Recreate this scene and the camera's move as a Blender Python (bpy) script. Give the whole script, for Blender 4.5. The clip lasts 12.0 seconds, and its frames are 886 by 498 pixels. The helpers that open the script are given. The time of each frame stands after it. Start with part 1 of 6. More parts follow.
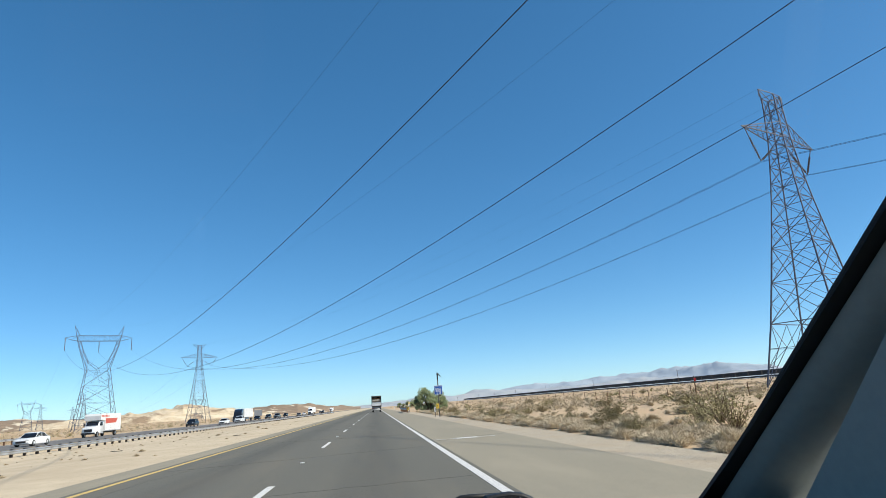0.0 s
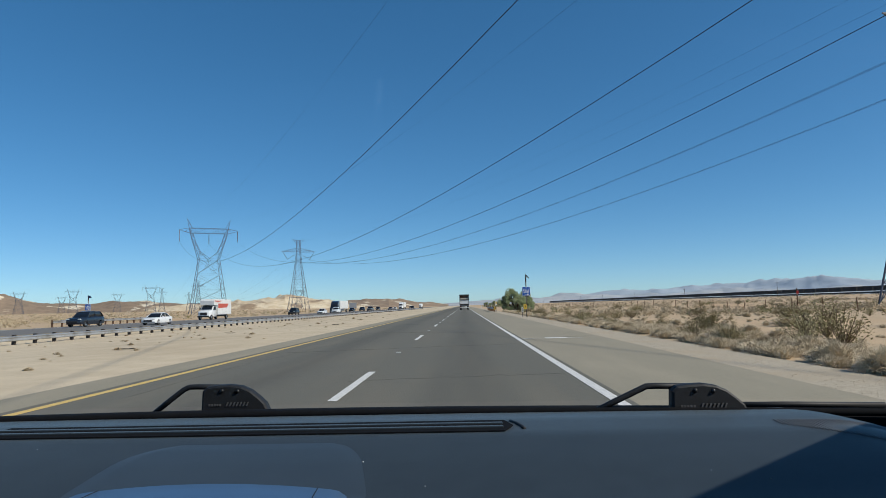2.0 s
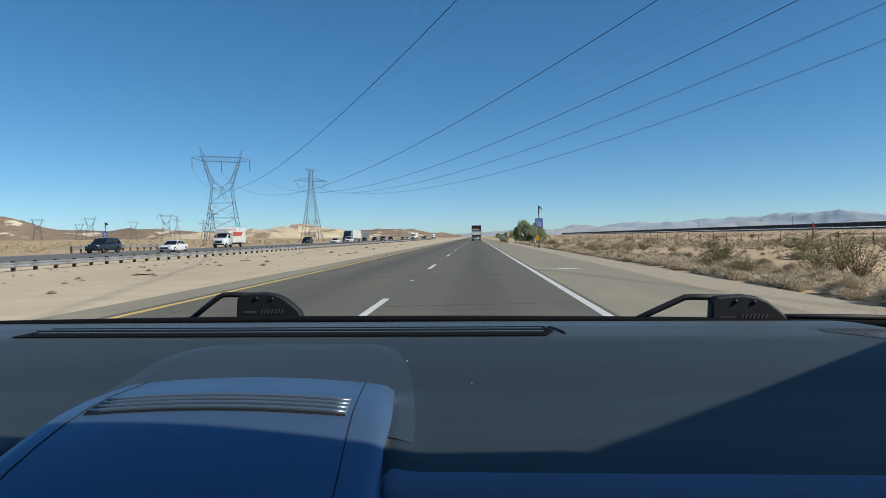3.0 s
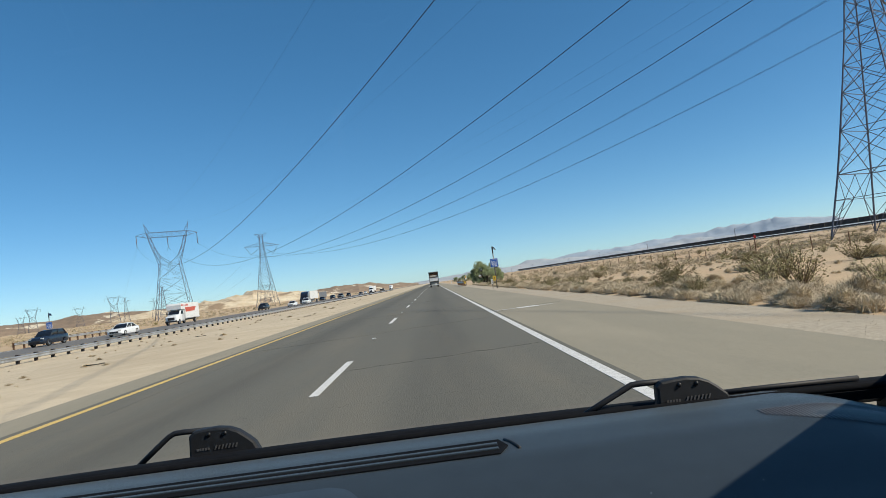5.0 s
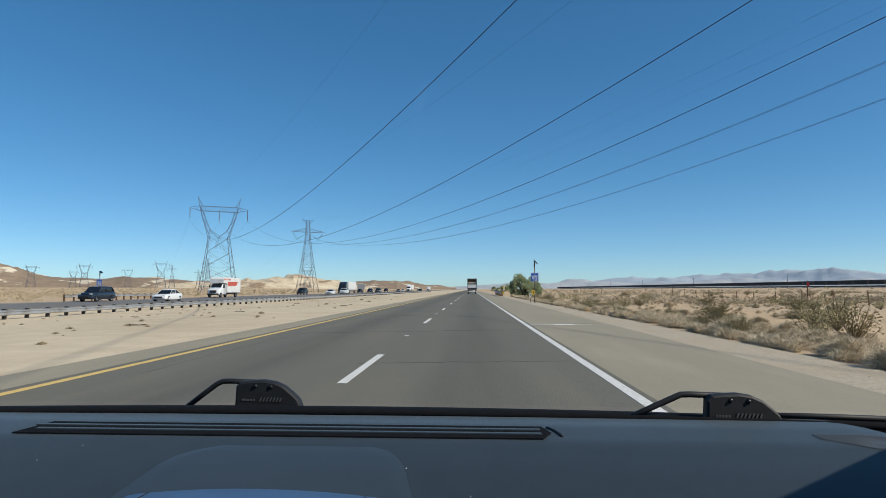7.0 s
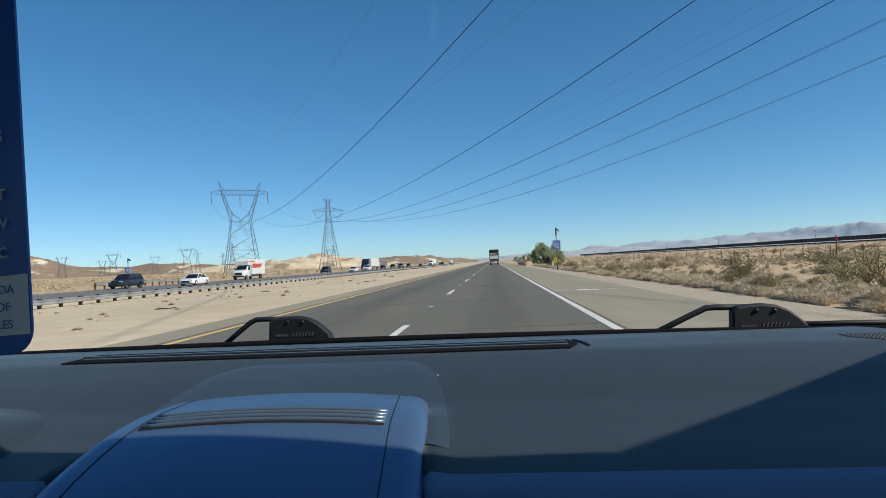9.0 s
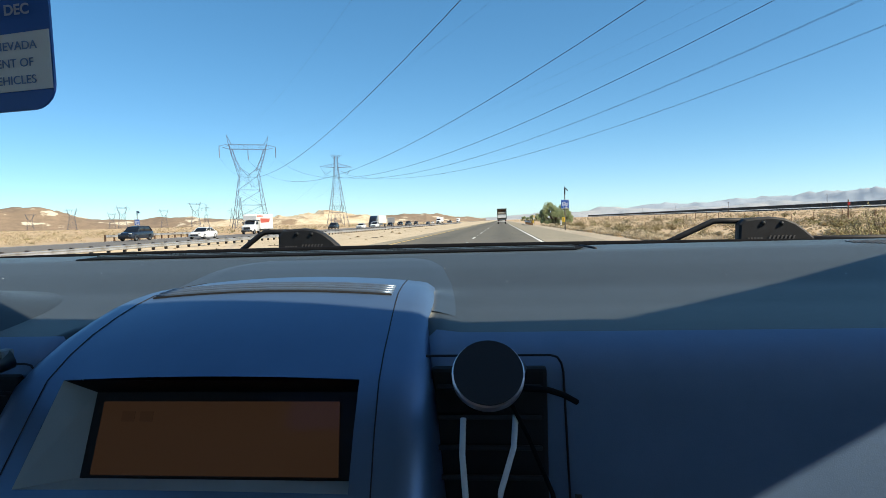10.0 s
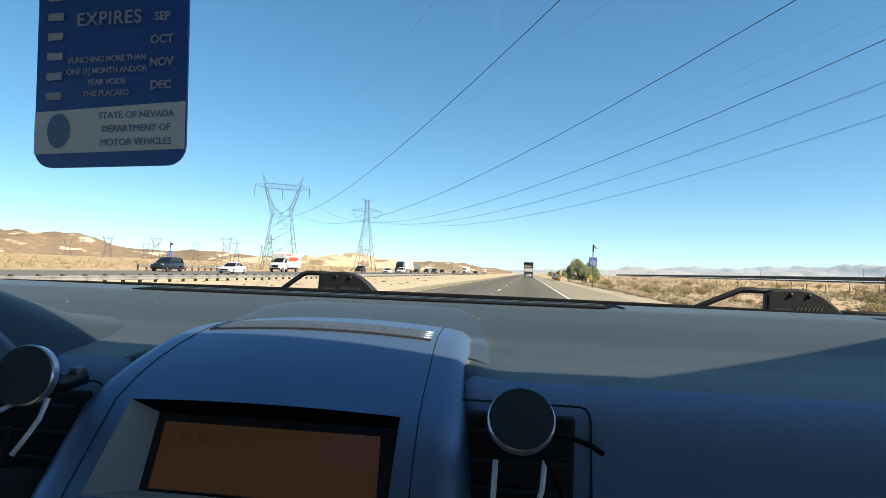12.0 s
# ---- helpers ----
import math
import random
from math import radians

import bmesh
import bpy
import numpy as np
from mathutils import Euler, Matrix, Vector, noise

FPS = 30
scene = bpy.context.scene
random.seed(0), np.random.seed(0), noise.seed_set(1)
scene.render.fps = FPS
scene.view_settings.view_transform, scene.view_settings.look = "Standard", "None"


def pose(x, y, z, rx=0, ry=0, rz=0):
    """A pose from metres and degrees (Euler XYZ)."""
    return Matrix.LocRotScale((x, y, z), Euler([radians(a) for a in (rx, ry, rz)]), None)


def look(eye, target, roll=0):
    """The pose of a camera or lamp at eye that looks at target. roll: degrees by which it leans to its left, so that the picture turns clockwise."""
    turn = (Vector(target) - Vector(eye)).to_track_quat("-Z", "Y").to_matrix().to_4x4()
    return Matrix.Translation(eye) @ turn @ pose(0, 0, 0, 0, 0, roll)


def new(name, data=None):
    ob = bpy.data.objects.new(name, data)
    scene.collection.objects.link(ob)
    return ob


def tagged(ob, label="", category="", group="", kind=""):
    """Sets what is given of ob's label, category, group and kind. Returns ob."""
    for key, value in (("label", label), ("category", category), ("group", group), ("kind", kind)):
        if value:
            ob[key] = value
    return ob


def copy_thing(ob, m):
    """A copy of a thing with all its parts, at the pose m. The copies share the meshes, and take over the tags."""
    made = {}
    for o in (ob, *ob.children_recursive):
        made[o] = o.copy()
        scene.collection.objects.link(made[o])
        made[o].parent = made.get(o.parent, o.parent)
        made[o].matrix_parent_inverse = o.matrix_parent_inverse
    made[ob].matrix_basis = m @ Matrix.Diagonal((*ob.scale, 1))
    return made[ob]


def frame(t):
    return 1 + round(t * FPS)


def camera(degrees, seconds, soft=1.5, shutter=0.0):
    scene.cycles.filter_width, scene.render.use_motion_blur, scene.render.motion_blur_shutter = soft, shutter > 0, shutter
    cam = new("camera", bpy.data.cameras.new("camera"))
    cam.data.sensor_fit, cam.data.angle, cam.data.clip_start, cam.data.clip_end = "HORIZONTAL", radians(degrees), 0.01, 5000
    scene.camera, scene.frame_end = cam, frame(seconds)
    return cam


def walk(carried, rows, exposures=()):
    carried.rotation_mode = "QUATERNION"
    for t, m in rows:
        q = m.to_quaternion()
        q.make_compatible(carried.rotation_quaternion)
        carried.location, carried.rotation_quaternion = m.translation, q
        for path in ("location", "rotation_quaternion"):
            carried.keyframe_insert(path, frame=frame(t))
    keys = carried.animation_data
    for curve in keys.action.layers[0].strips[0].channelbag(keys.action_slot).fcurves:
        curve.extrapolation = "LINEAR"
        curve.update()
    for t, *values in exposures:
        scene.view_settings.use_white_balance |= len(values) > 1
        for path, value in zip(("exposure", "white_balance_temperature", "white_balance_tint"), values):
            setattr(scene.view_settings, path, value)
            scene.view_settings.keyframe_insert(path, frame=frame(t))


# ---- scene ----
cam = camera(70.5, 12.0, soft=0.4)
PATH = [
    (0, look((0.216, -1.196, 1.246), (1.375, 8.449, 3.617), -4.06)),
    (0.5, look((0.170, -1.140, 1.264), (1.118, 8.635, 3.149), -2.23)),
    (1, look((0.142, -1.121, 1.262), (1.135, 8.711, 2.793), -1.91)),
    (1.5, look((0.124, -1.108, 1.237), (0.421, 8.823, 2.374), -3.15)),
    (2, look((0.066, -1.104, 1.223), (-0.240, 8.850, 2.123), -1.31)),
    (2.5, look((0.036, -1.099, 1.204), (-0.662, 8.874, 1.437), -2.33)),
    (2.7, look((0.026, -1.084, 1.183), (-0.513, 8.899, 0.980), -0.61)),
    (4.3, look((0.034, -1.090, 1.267), (-0.099, 8.901, 1.655), -2.84)),
    (4.5, look((0.044, -1.103, 1.275), (-0.009, 8.882, 1.826), -3.71)),
    (5, look((0.056, -1.102, 1.292), (0.272, 8.883, 1.799), -7.30)),
    (5.5, look((0.060, -1.068, 1.238), (0.720, 8.908, 1.459), -3.14)),
    (6, look((0.027, -1.085, 1.217), (0.092, 8.909, 1.581), -1.36)),
    (6.5, look((-0.003, -1.103, 1.221), (-0.491, 8.876, 1.636), 0.64)),
    (6.7, look((0.018, -1.108, 1.257), (-0.465, 8.858, 1.926), 0.46)),
    (8.3, look((0.025, -1.096, 1.185), (-0.309, 8.894, 1.480), -0.88)),
    (8.5, look((0.011, -1.100, 1.173), (-0.442, 8.886, 1.461), 0.73)),
    (9, look((0.018, -1.118, 1.180), (-0.773, 8.848, 1.396), -2.52)),
    (9.5, look((0.017, -1.112, 1.133), (-0.766, 8.851, 0.774), -2.54)),
    (10, look((0.015, -1.126, 1.102), (-0.917, 8.820, 0.660), -1.53)),
    (10.5, look((-0.010, -1.160, 1.112), (-1.587, 8.714, 0.949), -0.07)),
    (11, look((-0.022, -1.177, 1.092), (-2.167, 8.589, 1.186), 1.68)),
    (11.5, look((-0.007, -1.172, 1.096), (-2.081, 8.610, 1.030), 0.20)),
    (12, look((0.005, -1.171, 1.105), (-1.341, 8.732, 1.444), 2.06)),
]
walk(cam, PATH, [(0.0, 0.42, 6800, 10), (0.5, 0.17, 6700, 10), (1.0, 0.03, 6600, 10), (2.5, -0.12, 6650, 10), (4.4, 0.2, 7000, 10), (5.2, 0.1, 7000, 10), (6.5, 0.0, 6800, 10), (8.5, 0.0, 6700, 10), (9.0, 0.05, 6800, 10), (9.5, 0.25, 7100, 10), (10.0, 0.63, 7550, 10), (10.6, 0.76, 8200, 10), (12.0, 0.80, 8300, 10)])

# ---- light: afternoon sun from the right and a little behind, clear desert sky ----
SUN_TO = Vector((1.2, -0.43, 1.0)).normalized()
world = bpy.data.worlds.new("world")
scene.world = world
world.use_nodes = True
wn = world.node_tree
wn.nodes.clear()
sky = wn.nodes.new("ShaderNodeTexSky")
sky.sky_type = "NISHITA"
sky.sun_disc = False
sky.sun_elevation = math.asin(SUN_TO.z)
sky.sun_rotation = math.atan2(SUN_TO.x, SUN_TO.y)
sky.altitude = 600.0
sky.air_density = 0.6
sky.dust_density = 0.5
sky.ozone_density = 1.6
bg = wn.nodes.new("ShaderNodeBackground")
bg.inputs["Strength"].default_value = 0.14
wout = wn.nodes.new("ShaderNodeOutputWorld")
tint = wn.nodes.new("ShaderNodeMix")
tint.data_type, tint.blend_type = "RGBA", "MULTIPLY"
tint.inputs[0].default_value = 1.0
tint.inputs[7].default_value = (0.80, 0.97, 1.05, 1.0)
hue = wn.nodes.new("ShaderNodeHueSaturation")
hue.inputs["Saturation"].default_value = 1.08
wn.links.new(sky.outputs[0], tint.inputs[6])
wn.links.new(tint.outputs[2], hue.inputs["Color"])
soften = wn.nodes.new("ShaderNodeGamma")
soften.inputs["Gamma"].default_value = 0.75
hue_b = wn.nodes.new("ShaderNodeHueSaturation")
hue_b.inputs["Saturation"].default_value = 1.20
tint_b = wn.nodes.new("ShaderNodeMix")
tint_b.data_type, tint_b.blend_type = "RGBA", "MULTIPLY"
tint_b.inputs[0].default_value = 1.0
tint_b.inputs[7].default_value = (1.33, 1.38, 1.42, 1.0)
wn.links.new(hue.outputs[0], soften.inputs["Color"])
wn.links.new(soften.outputs[0], hue_b.inputs["Color"])
wn.links.new(hue_b.outputs[0], tint_b.inputs[6])
wn.links.new(tint_b.outputs[2], bg.inputs[0])
wn.links.new(bg.outputs[0], wout.inputs[0])

sun_data = bpy.data.lights.new("sun", "SUN")
sun_data.energy = 4.5
sun_data.angle = radians(0.53)
sun_data.color = (1.0, 0.93, 0.81)
sun = new("sun", sun_data)
sun.matrix_world = look(SUN_TO * 100, (0, 0, 0))


# ---- materials ----
def mat(name, col, rough=0.8, metal=0.0, col2=None, scale=8.0, fine=0.0, bump=0.0, detail=6.0, col3=None,
        scale3=0.6, spec=0.5, island=0.0, coat=0.0, stretch=None, dust=0.0, edge3=(0.46, 0.68)):
    """A surface with a base colour that wanders to col2 (grain) and col3 (broad stains), and a fine relief."""
    m = bpy.data.materials.new(name)
    m.use_nodes = True
    nt = m.node_tree
    b = nt.nodes["Principled BSDF"]
    b.inputs["Roughness"].default_value = rough
    b.inputs["Metallic"].default_value = metal
    b.inputs["Specular IOR Level"].default_value = spec
    b.inputs["Coat Weight"].default_value = coat
    if dust:
        b.inputs["Sheen Weight"].default_value = dust
        b.inputs["Sheen Roughness"].default_value = 0.28
        b.inputs["Sheen Tint"].default_value = (0.92, 1.0, 0.97, 1.0)
    tc = nt.nodes.new("ShaderNodeTexCoord")
    src = tc.outputs["Object"]
    if stretch:
        mp = nt.nodes.new("ShaderNodeMapping")
        mp.inputs["Scale"].default_value = stretch
        nt.links.new(src, mp.inputs["Vector"])
        src = mp.outputs["Vector"]

    def noise_tex(s, d=6.0):
        n = nt.nodes.new("ShaderNodeTexNoise")
        n.inputs["Scale"].default_value = s
        n.inputs["Detail"].default_value = d
        n.inputs["Roughness"].default_value = 0.62
        nt.links.new(src, n.inputs["Vector"])
        return n

    def ramp(sock, lo, hi):
        r = nt.nodes.new("ShaderNodeMapRange")
        r.inputs["From Min"].default_value = lo
        r.inputs["From Max"].default_value = hi
        nt.links.new(sock, r.inputs["Value"])
        return r.outputs["Result"]

    def mix(fac, a, bcol):
        x = nt.nodes.new("ShaderNodeMix")
        x.data_type = "RGBA"
        if isinstance(fac, float):
            x.inputs[0].default_value = fac
        else:
            nt.links.new(fac, x.inputs[0])
        for sock, v in ((x.inputs[6], a), (x.inputs[7], bcol)):
            if isinstance(v, tuple):
                sock.default_value = (*v[:3], 1.0)
            else:
                nt.links.new(v, sock)
        return x.outputs[2]

    c = col
    if col2:
        c = mix(ramp(noise_tex(scale, detail).outputs["Fac"], 0.36, 0.66), c, col2)
    if col3:
        c = mix(ramp(noise_tex(scale3, 4.0).outputs["Fac"], *edge3), c, col3)
    if island:
        g = nt.nodes.new("ShaderNodeNewGeometry")
        dark = tuple(v * (1 - island) for v in col)
        c = mix(ramp(g.outputs["Random Per Island"], -0.4, 1.2), c, dark)
    if isinstance(c, tuple):
        b.inputs["Base Color"].default_value = (*c, 1.0)
    else:
        nt.links.new(c, b.inputs["Base Color"])
    if bump:
        bp = nt.nodes.new("ShaderNodeBump")
        bp.inputs["Strength"].default_value = bump
        bp.inputs["Distance"].default_value = 0.02 if fine < 200 else 0.002
        nt.links.new(noise_tex(fine or scale * 6, 3.0).outputs["Fac"], bp.inputs["Height"])
        nt.links.new(bp.outputs["Normal"], b.inputs["Normal"])
    return m


def glow(name, col, strength, rough=0.3):
    m = bpy.data.materials.new(name)
    m.use_nodes = True
    b = m.node_tree.nodes["Principled BSDF"]
    b.inputs["Base Color"].default_value = (*[v * 0.5 for v in col], 1)
    b.inputs["Roughness"].default_value = rough
    b.inputs["Emission Color"].default_value = (*col, 1)
    b.inputs["Emission Strength"].default_value = strength
    return m


M_SAND = mat("desert_sand", (0.55, 0.41, 0.27), 0.95, col2=(0.46, 0.35, 0.235), scale=0.35, bump=0.5, fine=9.0,
             col3=(0.54, 0.37, 0.225), scale3=0.03, spec=0.1)
M_MEDIAN = mat("median_sand", (0.64, 0.53, 0.38), 0.95, col2=(0.55, 0.45, 0.32), scale=0.8, bump=0.6, fine=14.0,
               col3=(0.51, 0.41, 0.285), scale3=0.12, spec=0.1)
M_GRAVEL = mat("verge_gravel", (0.50, 0.43, 0.33), 0.95, col2=(0.38, 0.325, 0.25), scale=14.0, bump=0.7, fine=34.0,
               col3=(0.44, 0.36, 0.26), scale3=0.5, spec=0.2)
M_ASPHALT = mat("asphalt", (0.158, 0.151, 0.124), 0.9, col2=(0.132, 0.126, 0.105), scale=40.0, bump=0.22, fine=90.0,
                col3=(0.168, 0.154, 0.122), scale3=0.9, spec=0.25, stretch=(1.0, 0.12, 1.0))
M_SHOULDER = mat("shoulder_asphalt", (0.315, 0.283, 0.215), 0.92, col2=(0.285, 0.255, 0.192), scale=30.0, bump=0.25, fine=80.0,
                 col3=(0.34, 0.30, 0.225), scale3=0.7, spec=0.2, stretch=(1.0, 0.2, 1.0))


def lane_wear(m, centres, half, depth):
    """Darkens the base colour along the middle of the lanes, where oil drips, with ragged edges."""
    nt = m.node_tree
    b = nt.nodes["Principled BSDF"]
    src = b.inputs["Base Color"].links[0].from_socket
    tc = nt.nodes.new("ShaderNodeTexCoord")
    sep = nt.nodes.new("ShaderNodeSeparateXYZ")
    nt.links.new(tc.outputs["Object"], sep.inputs[0])
    mp = nt.nodes.new("ShaderNodeMapping")
    mp.inputs["Scale"].default_value = (1.5, 0.05, 1.0)
    nt.links.new(tc.outputs["Object"], mp.inputs["Vector"])
    nz = nt.nodes.new("ShaderNodeTexNoise")
    nz.inputs["Scale"].default_value = 1.2
    nt.links.new(mp.outputs["Vector"], nz.inputs["Vector"])
    total = None
    for c in centres:
        sub_n = nt.nodes.new("ShaderNodeMath")
        sub_n.operation = "SUBTRACT"
        sub_n.inputs[1].default_value = c
        nt.links.new(sep.outputs["X"], sub_n.inputs[0])
        ab = nt.nodes.new("ShaderNodeMath")
        ab.operation = "ABSOLUTE"
        nt.links.new(sub_n.outputs[0], ab.inputs[0])
        rg = nt.nodes.new("ShaderNodeMapRange")
        rg.interpolation_type = "SMOOTHSTEP"
        rg.inputs["From Min"].default_value = half
        rg.inputs["From Max"].default_value = 0.1
        nt.links.new(ab.outputs[0], rg.inputs["Value"])
        if total is None:
            total = rg.outputs[0]
        else:
            ad = nt.nodes.new("ShaderNodeMath")
            ad.operation = "ADD"
            nt.links.new(total, ad.inputs[0])
            nt.links.new(rg.outputs[0], ad.inputs[1])
            total = ad.outputs[0]
    mu = nt.nodes.new("ShaderNodeMath")
    mu.operation = "MULTIPLY"
    nt.links.new(total, mu.inputs[0])
    nt.links.new(nz.outputs["Fac"], mu.inputs[1])
    sc = nt.nodes.new("ShaderNodeMath")
    sc.operation = "MULTIPLY"
    sc.inputs[1].default_value = depth
    nt.links.new(mu.outputs[0], sc.inputs[0])
    mx = nt.nodes.new("ShaderNodeMix")
    mx.data_type = "RGBA"
    mx.inputs[7].default_value = (0.06, 0.058, 0.052, 1.0)
    nt.links.new(sc.outputs[0], mx.inputs[0])
    nt.links.new(src, mx.inputs[6])
    nt.links.new(mx.outputs[2], b.inputs["Base Color"])


lane_wear(M_ASPHALT, (0.1, -3.6), 1.0, 0.6)
M_ROADFAR = mat("far_carriageway_asphalt", (0.19, 0.18, 0.17), 0.92, col2=(0.15, 0.145, 0.135), scale=3.0, spec=0.25)
M_LINE_W = mat("white_road_paint", (0.74, 0.73, 0.70), 0.8, col2=(0.55, 0.54, 0.51), scale=14.0, bump=0.2, fine=80.0)
M_LINE_Y = mat("yellow_road_paint", (0.74, 0.50, 0.14), 0.8, col2=(0.56, 0.40, 0.16), scale=9.0, bump=0.2, fine=80.0)
M_TAR = mat("tar_seal", (0.062, 0.059, 0.053), 0.8)
M_GALV = mat("galvanised_steel", (0.50, 0.51, 0.52), 0.50, 0.60, col2=(0.41, 0.42, 0.43), scale=5.0, col3=(0.30, 0.29, 0.27), scale3=1.2)
M_POST = mat("weathered_timber", (0.20, 0.115, 0.066), 0.9, col2=(0.11, 0.065, 0.04), scale=14.0, bump=0.6, fine=60.0, stretch=(1, 1, 0.15))
M_POSTDK = mat("dark_timber", (0.032, 0.027, 0.025), 0.9, col2=(0.05, 0.04, 0.034), scale=14.0)
M_TOWER = mat("tower_steel", (0.085, 0.10, 0.14), 0.55, 0.25, col2=(0.065, 0.075, 0.105), scale=0.8)
M_WIRE = mat("cable_aluminium", (0.018, 0.024, 0.042), 0.7, 0.0, spec=0.2)
M_INSUL = mat("insulator_glass", (0.06, 0.05, 0.05), 0.35)
M_SIGNBLUE = mat("sign_blue", (0.004, 0.085, 0.42), 0.45, col2=(0.006, 0.095, 0.40), scale=3.0)
M_WHITE = mat("white_paint", (0.78, 0.78, 0.76), 0.55, col2=(0.70, 0.70, 0.67), scale=2.0)
M_YELLOW = mat("yellow_paint", (0.80, 0.52, 0.05), 0.5, col2=(0.70, 0.45, 0.05), scale=6.0)
M_BLACK = mat("black_paint", (0.02, 0.02, 0.022), 0.5)
M_POLE = mat("grey_pole", (0.20, 0.19, 0.17), 0.6, 0.4, col2=(0.14, 0.13, 0.12), scale=12.0)
M_PANEL = mat("solar_cell", (0.02, 0.03, 0.07), 0.2, 0.2)
M_HILL = mat("hill_soil", (0.30, 0.222, 0.158), 0.95, col2=(0.225, 0.170, 0.126), scale=0.05,
             col3=(0.66, 0.58, 0.45), scale3=0.013, spec=0.1, stretch=(1.0, 1.0, 3.0), edge3=(0.575, 0.625))
M_CHALK = mat("pale_quarry_hill", (0.70, 0.60, 0.44), 0.95, col2=(0.52, 0.40, 0.27), scale=0.04, spec=0.1,
              col3=(0.30, 0.22, 0.15), scale3=0.016, edge3=(0.52, 0.60))
# air haze is put into both mountain colours, bluer and paler than rock
M_MTN = mat("far_mountain_haze", (0.40, 0.43, 0.46), 1.0, col2=(0.32, 0.36, 0.40), scale=0.02, spec=0.0, col3=(0.47, 0.47, 0.475), scale3=0.006)
M_MTN2 = mat("farther_mountain_haze", (0.40, 0.46, 0.52), 1.0, col2=(0.34, 0.395, 0.46), scale=0.014, spec=0.0)
M_CREO = mat("creosote_leaf", (0.30, 0.27, 0.13), 0.8, col2=(0.38, 0.32, 0.17), scale=3.0, island=0.4, spec=0.15)
M_DRY = mat("dry_brush", (0.76, 0.64, 0.465), 0.9, col2=(0.64, 0.53, 0.375), scale=4.0, island=0.28, spec=0.1)
M_GREY = mat("grey_brush", (0.60, 0.49, 0.34), 0.9, col2=(0.50, 0.40, 0.27), scale=4.0, island=0.35, spec=0.1)
M_TWIG = mat("twig", (0.16, 0.11, 0.07), 0.9)
M_LEAF = mat("tree_leaf", (0.27, 0.33, 0.17), 0.7, col2=(0.40, 0.43, 0.23), scale=0.9, island=0.35, spec=0.2)
M_BARK = mat("bark", (0.13, 0.09, 0.06), 0.95, col2=(0.08, 0.055, 0.04), scale=12.0, bump=0.7, fine=30.0)
M_TRAIN = mat("railcar_black", (0.028, 0.026, 0.028), 0.7, col2=(0.05, 0.042, 0.038), scale=0.5)
M_BALLAST = mat("ballast", (0.13, 0.115, 0.10), 0.95, col2=(0.09, 0.08, 0.07), scale=1.0)

# vehicles
M_CAR_DARK = mat("dark_blue_car_paint", (0.02, 0.028, 0.045), 0.25, 0.3, coat=0.6)
M_CAR_BLACK = mat("black_car_paint", (0.014, 0.014, 0.016), 0.25, 0.2, coat=0.6)
M_CAR_WHITE = mat("white_car_paint", (0.74, 0.75, 0.76), 0.3, coat=0.5)
M_CAR_GREY = mat("grey_car_paint", (0.12, 0.13, 0.14), 0.3, 0.4, coat=0.5)
M_VAN_BOX = mat("white_trailer_panel", (0.70, 0.70, 0.69), 0.45, col2=(0.62, 0.62, 0.61), scale=0.8)
M_GLASSDK = mat("dark_car_glass", (0.012, 0.014, 0.018), 0.08, spec=0.8)
M_TYRE = mat("tyre_rubber", (0.02, 0.02, 0.02), 0.9)
M_RIM = mat("wheel_rim", (0.35, 0.35, 0.36), 0.35, 0.8)
M_LAMP = mat("lamp_lens", (0.55, 0.55, 0.52), 0.15)
M_REDLAMP = mat("tail_lens", (0.30, 0.01, 0.01), 0.25)
M_TRUCKDK = mat("dark_truck_body", (0.045, 0.04, 0.036), 0.7, col2=(0.09, 0.07, 0.05), scale=1.5)
M_BAND = mat("orange_red_paint", (0.52, 0.09, 0.05), 0.45, col2=(0.46, 0.08, 0.05), scale=2.0)
M_TAN = mat("tan_load", (0.46, 0.42, 0.35), 0.8, col2=(0.36, 0.31, 0.24), scale=2.0)

# cabin
M_DASH = mat("dashboard_plastic", (0.0275, 0.040, 0.053), 0.52, col2=(0.0235, 0.0345, 0.046), scale=30.0, bump=0.10, fine=900.0, spec=0.28, dust=0.46)
M_PLINTH = mat("plinth_plastic", (0.036, 0.049, 0.061), 0.38, col2=(0.032, 0.044, 0.055), scale=30.0, bump=0.06, fine=900.0, spec=0.55, dust=0.32)
# dark grey plastic with the blue skylight of its shade put into the colour
M_DASHLOW = mat("shade_blue_dashboard_plastic", (0.125, 0.218, 0.368), 0.6, col2=(0.115, 0.203, 0.345), scale=30.0, bump=0.10, fine=900.0, spec=0.5)
# silver plastic; blue of sky and shade is mixed into its base colour
M_POD = mat("console_silver_plastic", (0.132, 0.228, 0.365), 0.38, 0.66, col2=(0.125, 0.215, 0.345), scale=20.0, bump=0.03, fine=900.0)
M_POD_IN = mat("console_grey_plastic", (0.46, 0.53, 0.54), 0.55, bump=0.05, fine=900.0)
M_GROOVE = mat("groove_black", (0.008, 0.009, 0.011), 0.7)
M_RIB = mat("rib_silver_plastic", (0.17, 0.235, 0.31), 0.28, 0.6)
M_BEZEL = mat("screen_bezel_black", (0.010, 0.011, 0.013), 0.35)
M_LCD = glow("amber_display", (0.13, 0.066, 0.036), 0.10, 0.07)
M_LCDTXT = glow("display_segment", (0.10, 0.050, 0.027), 0.10, 0.07)
M_RUBBER = mat("black_rubber", (0.005, 0.006, 0.008), 0.9, col2=(0.008, 0.009, 0.011), scale=60.0, spec=0.1)
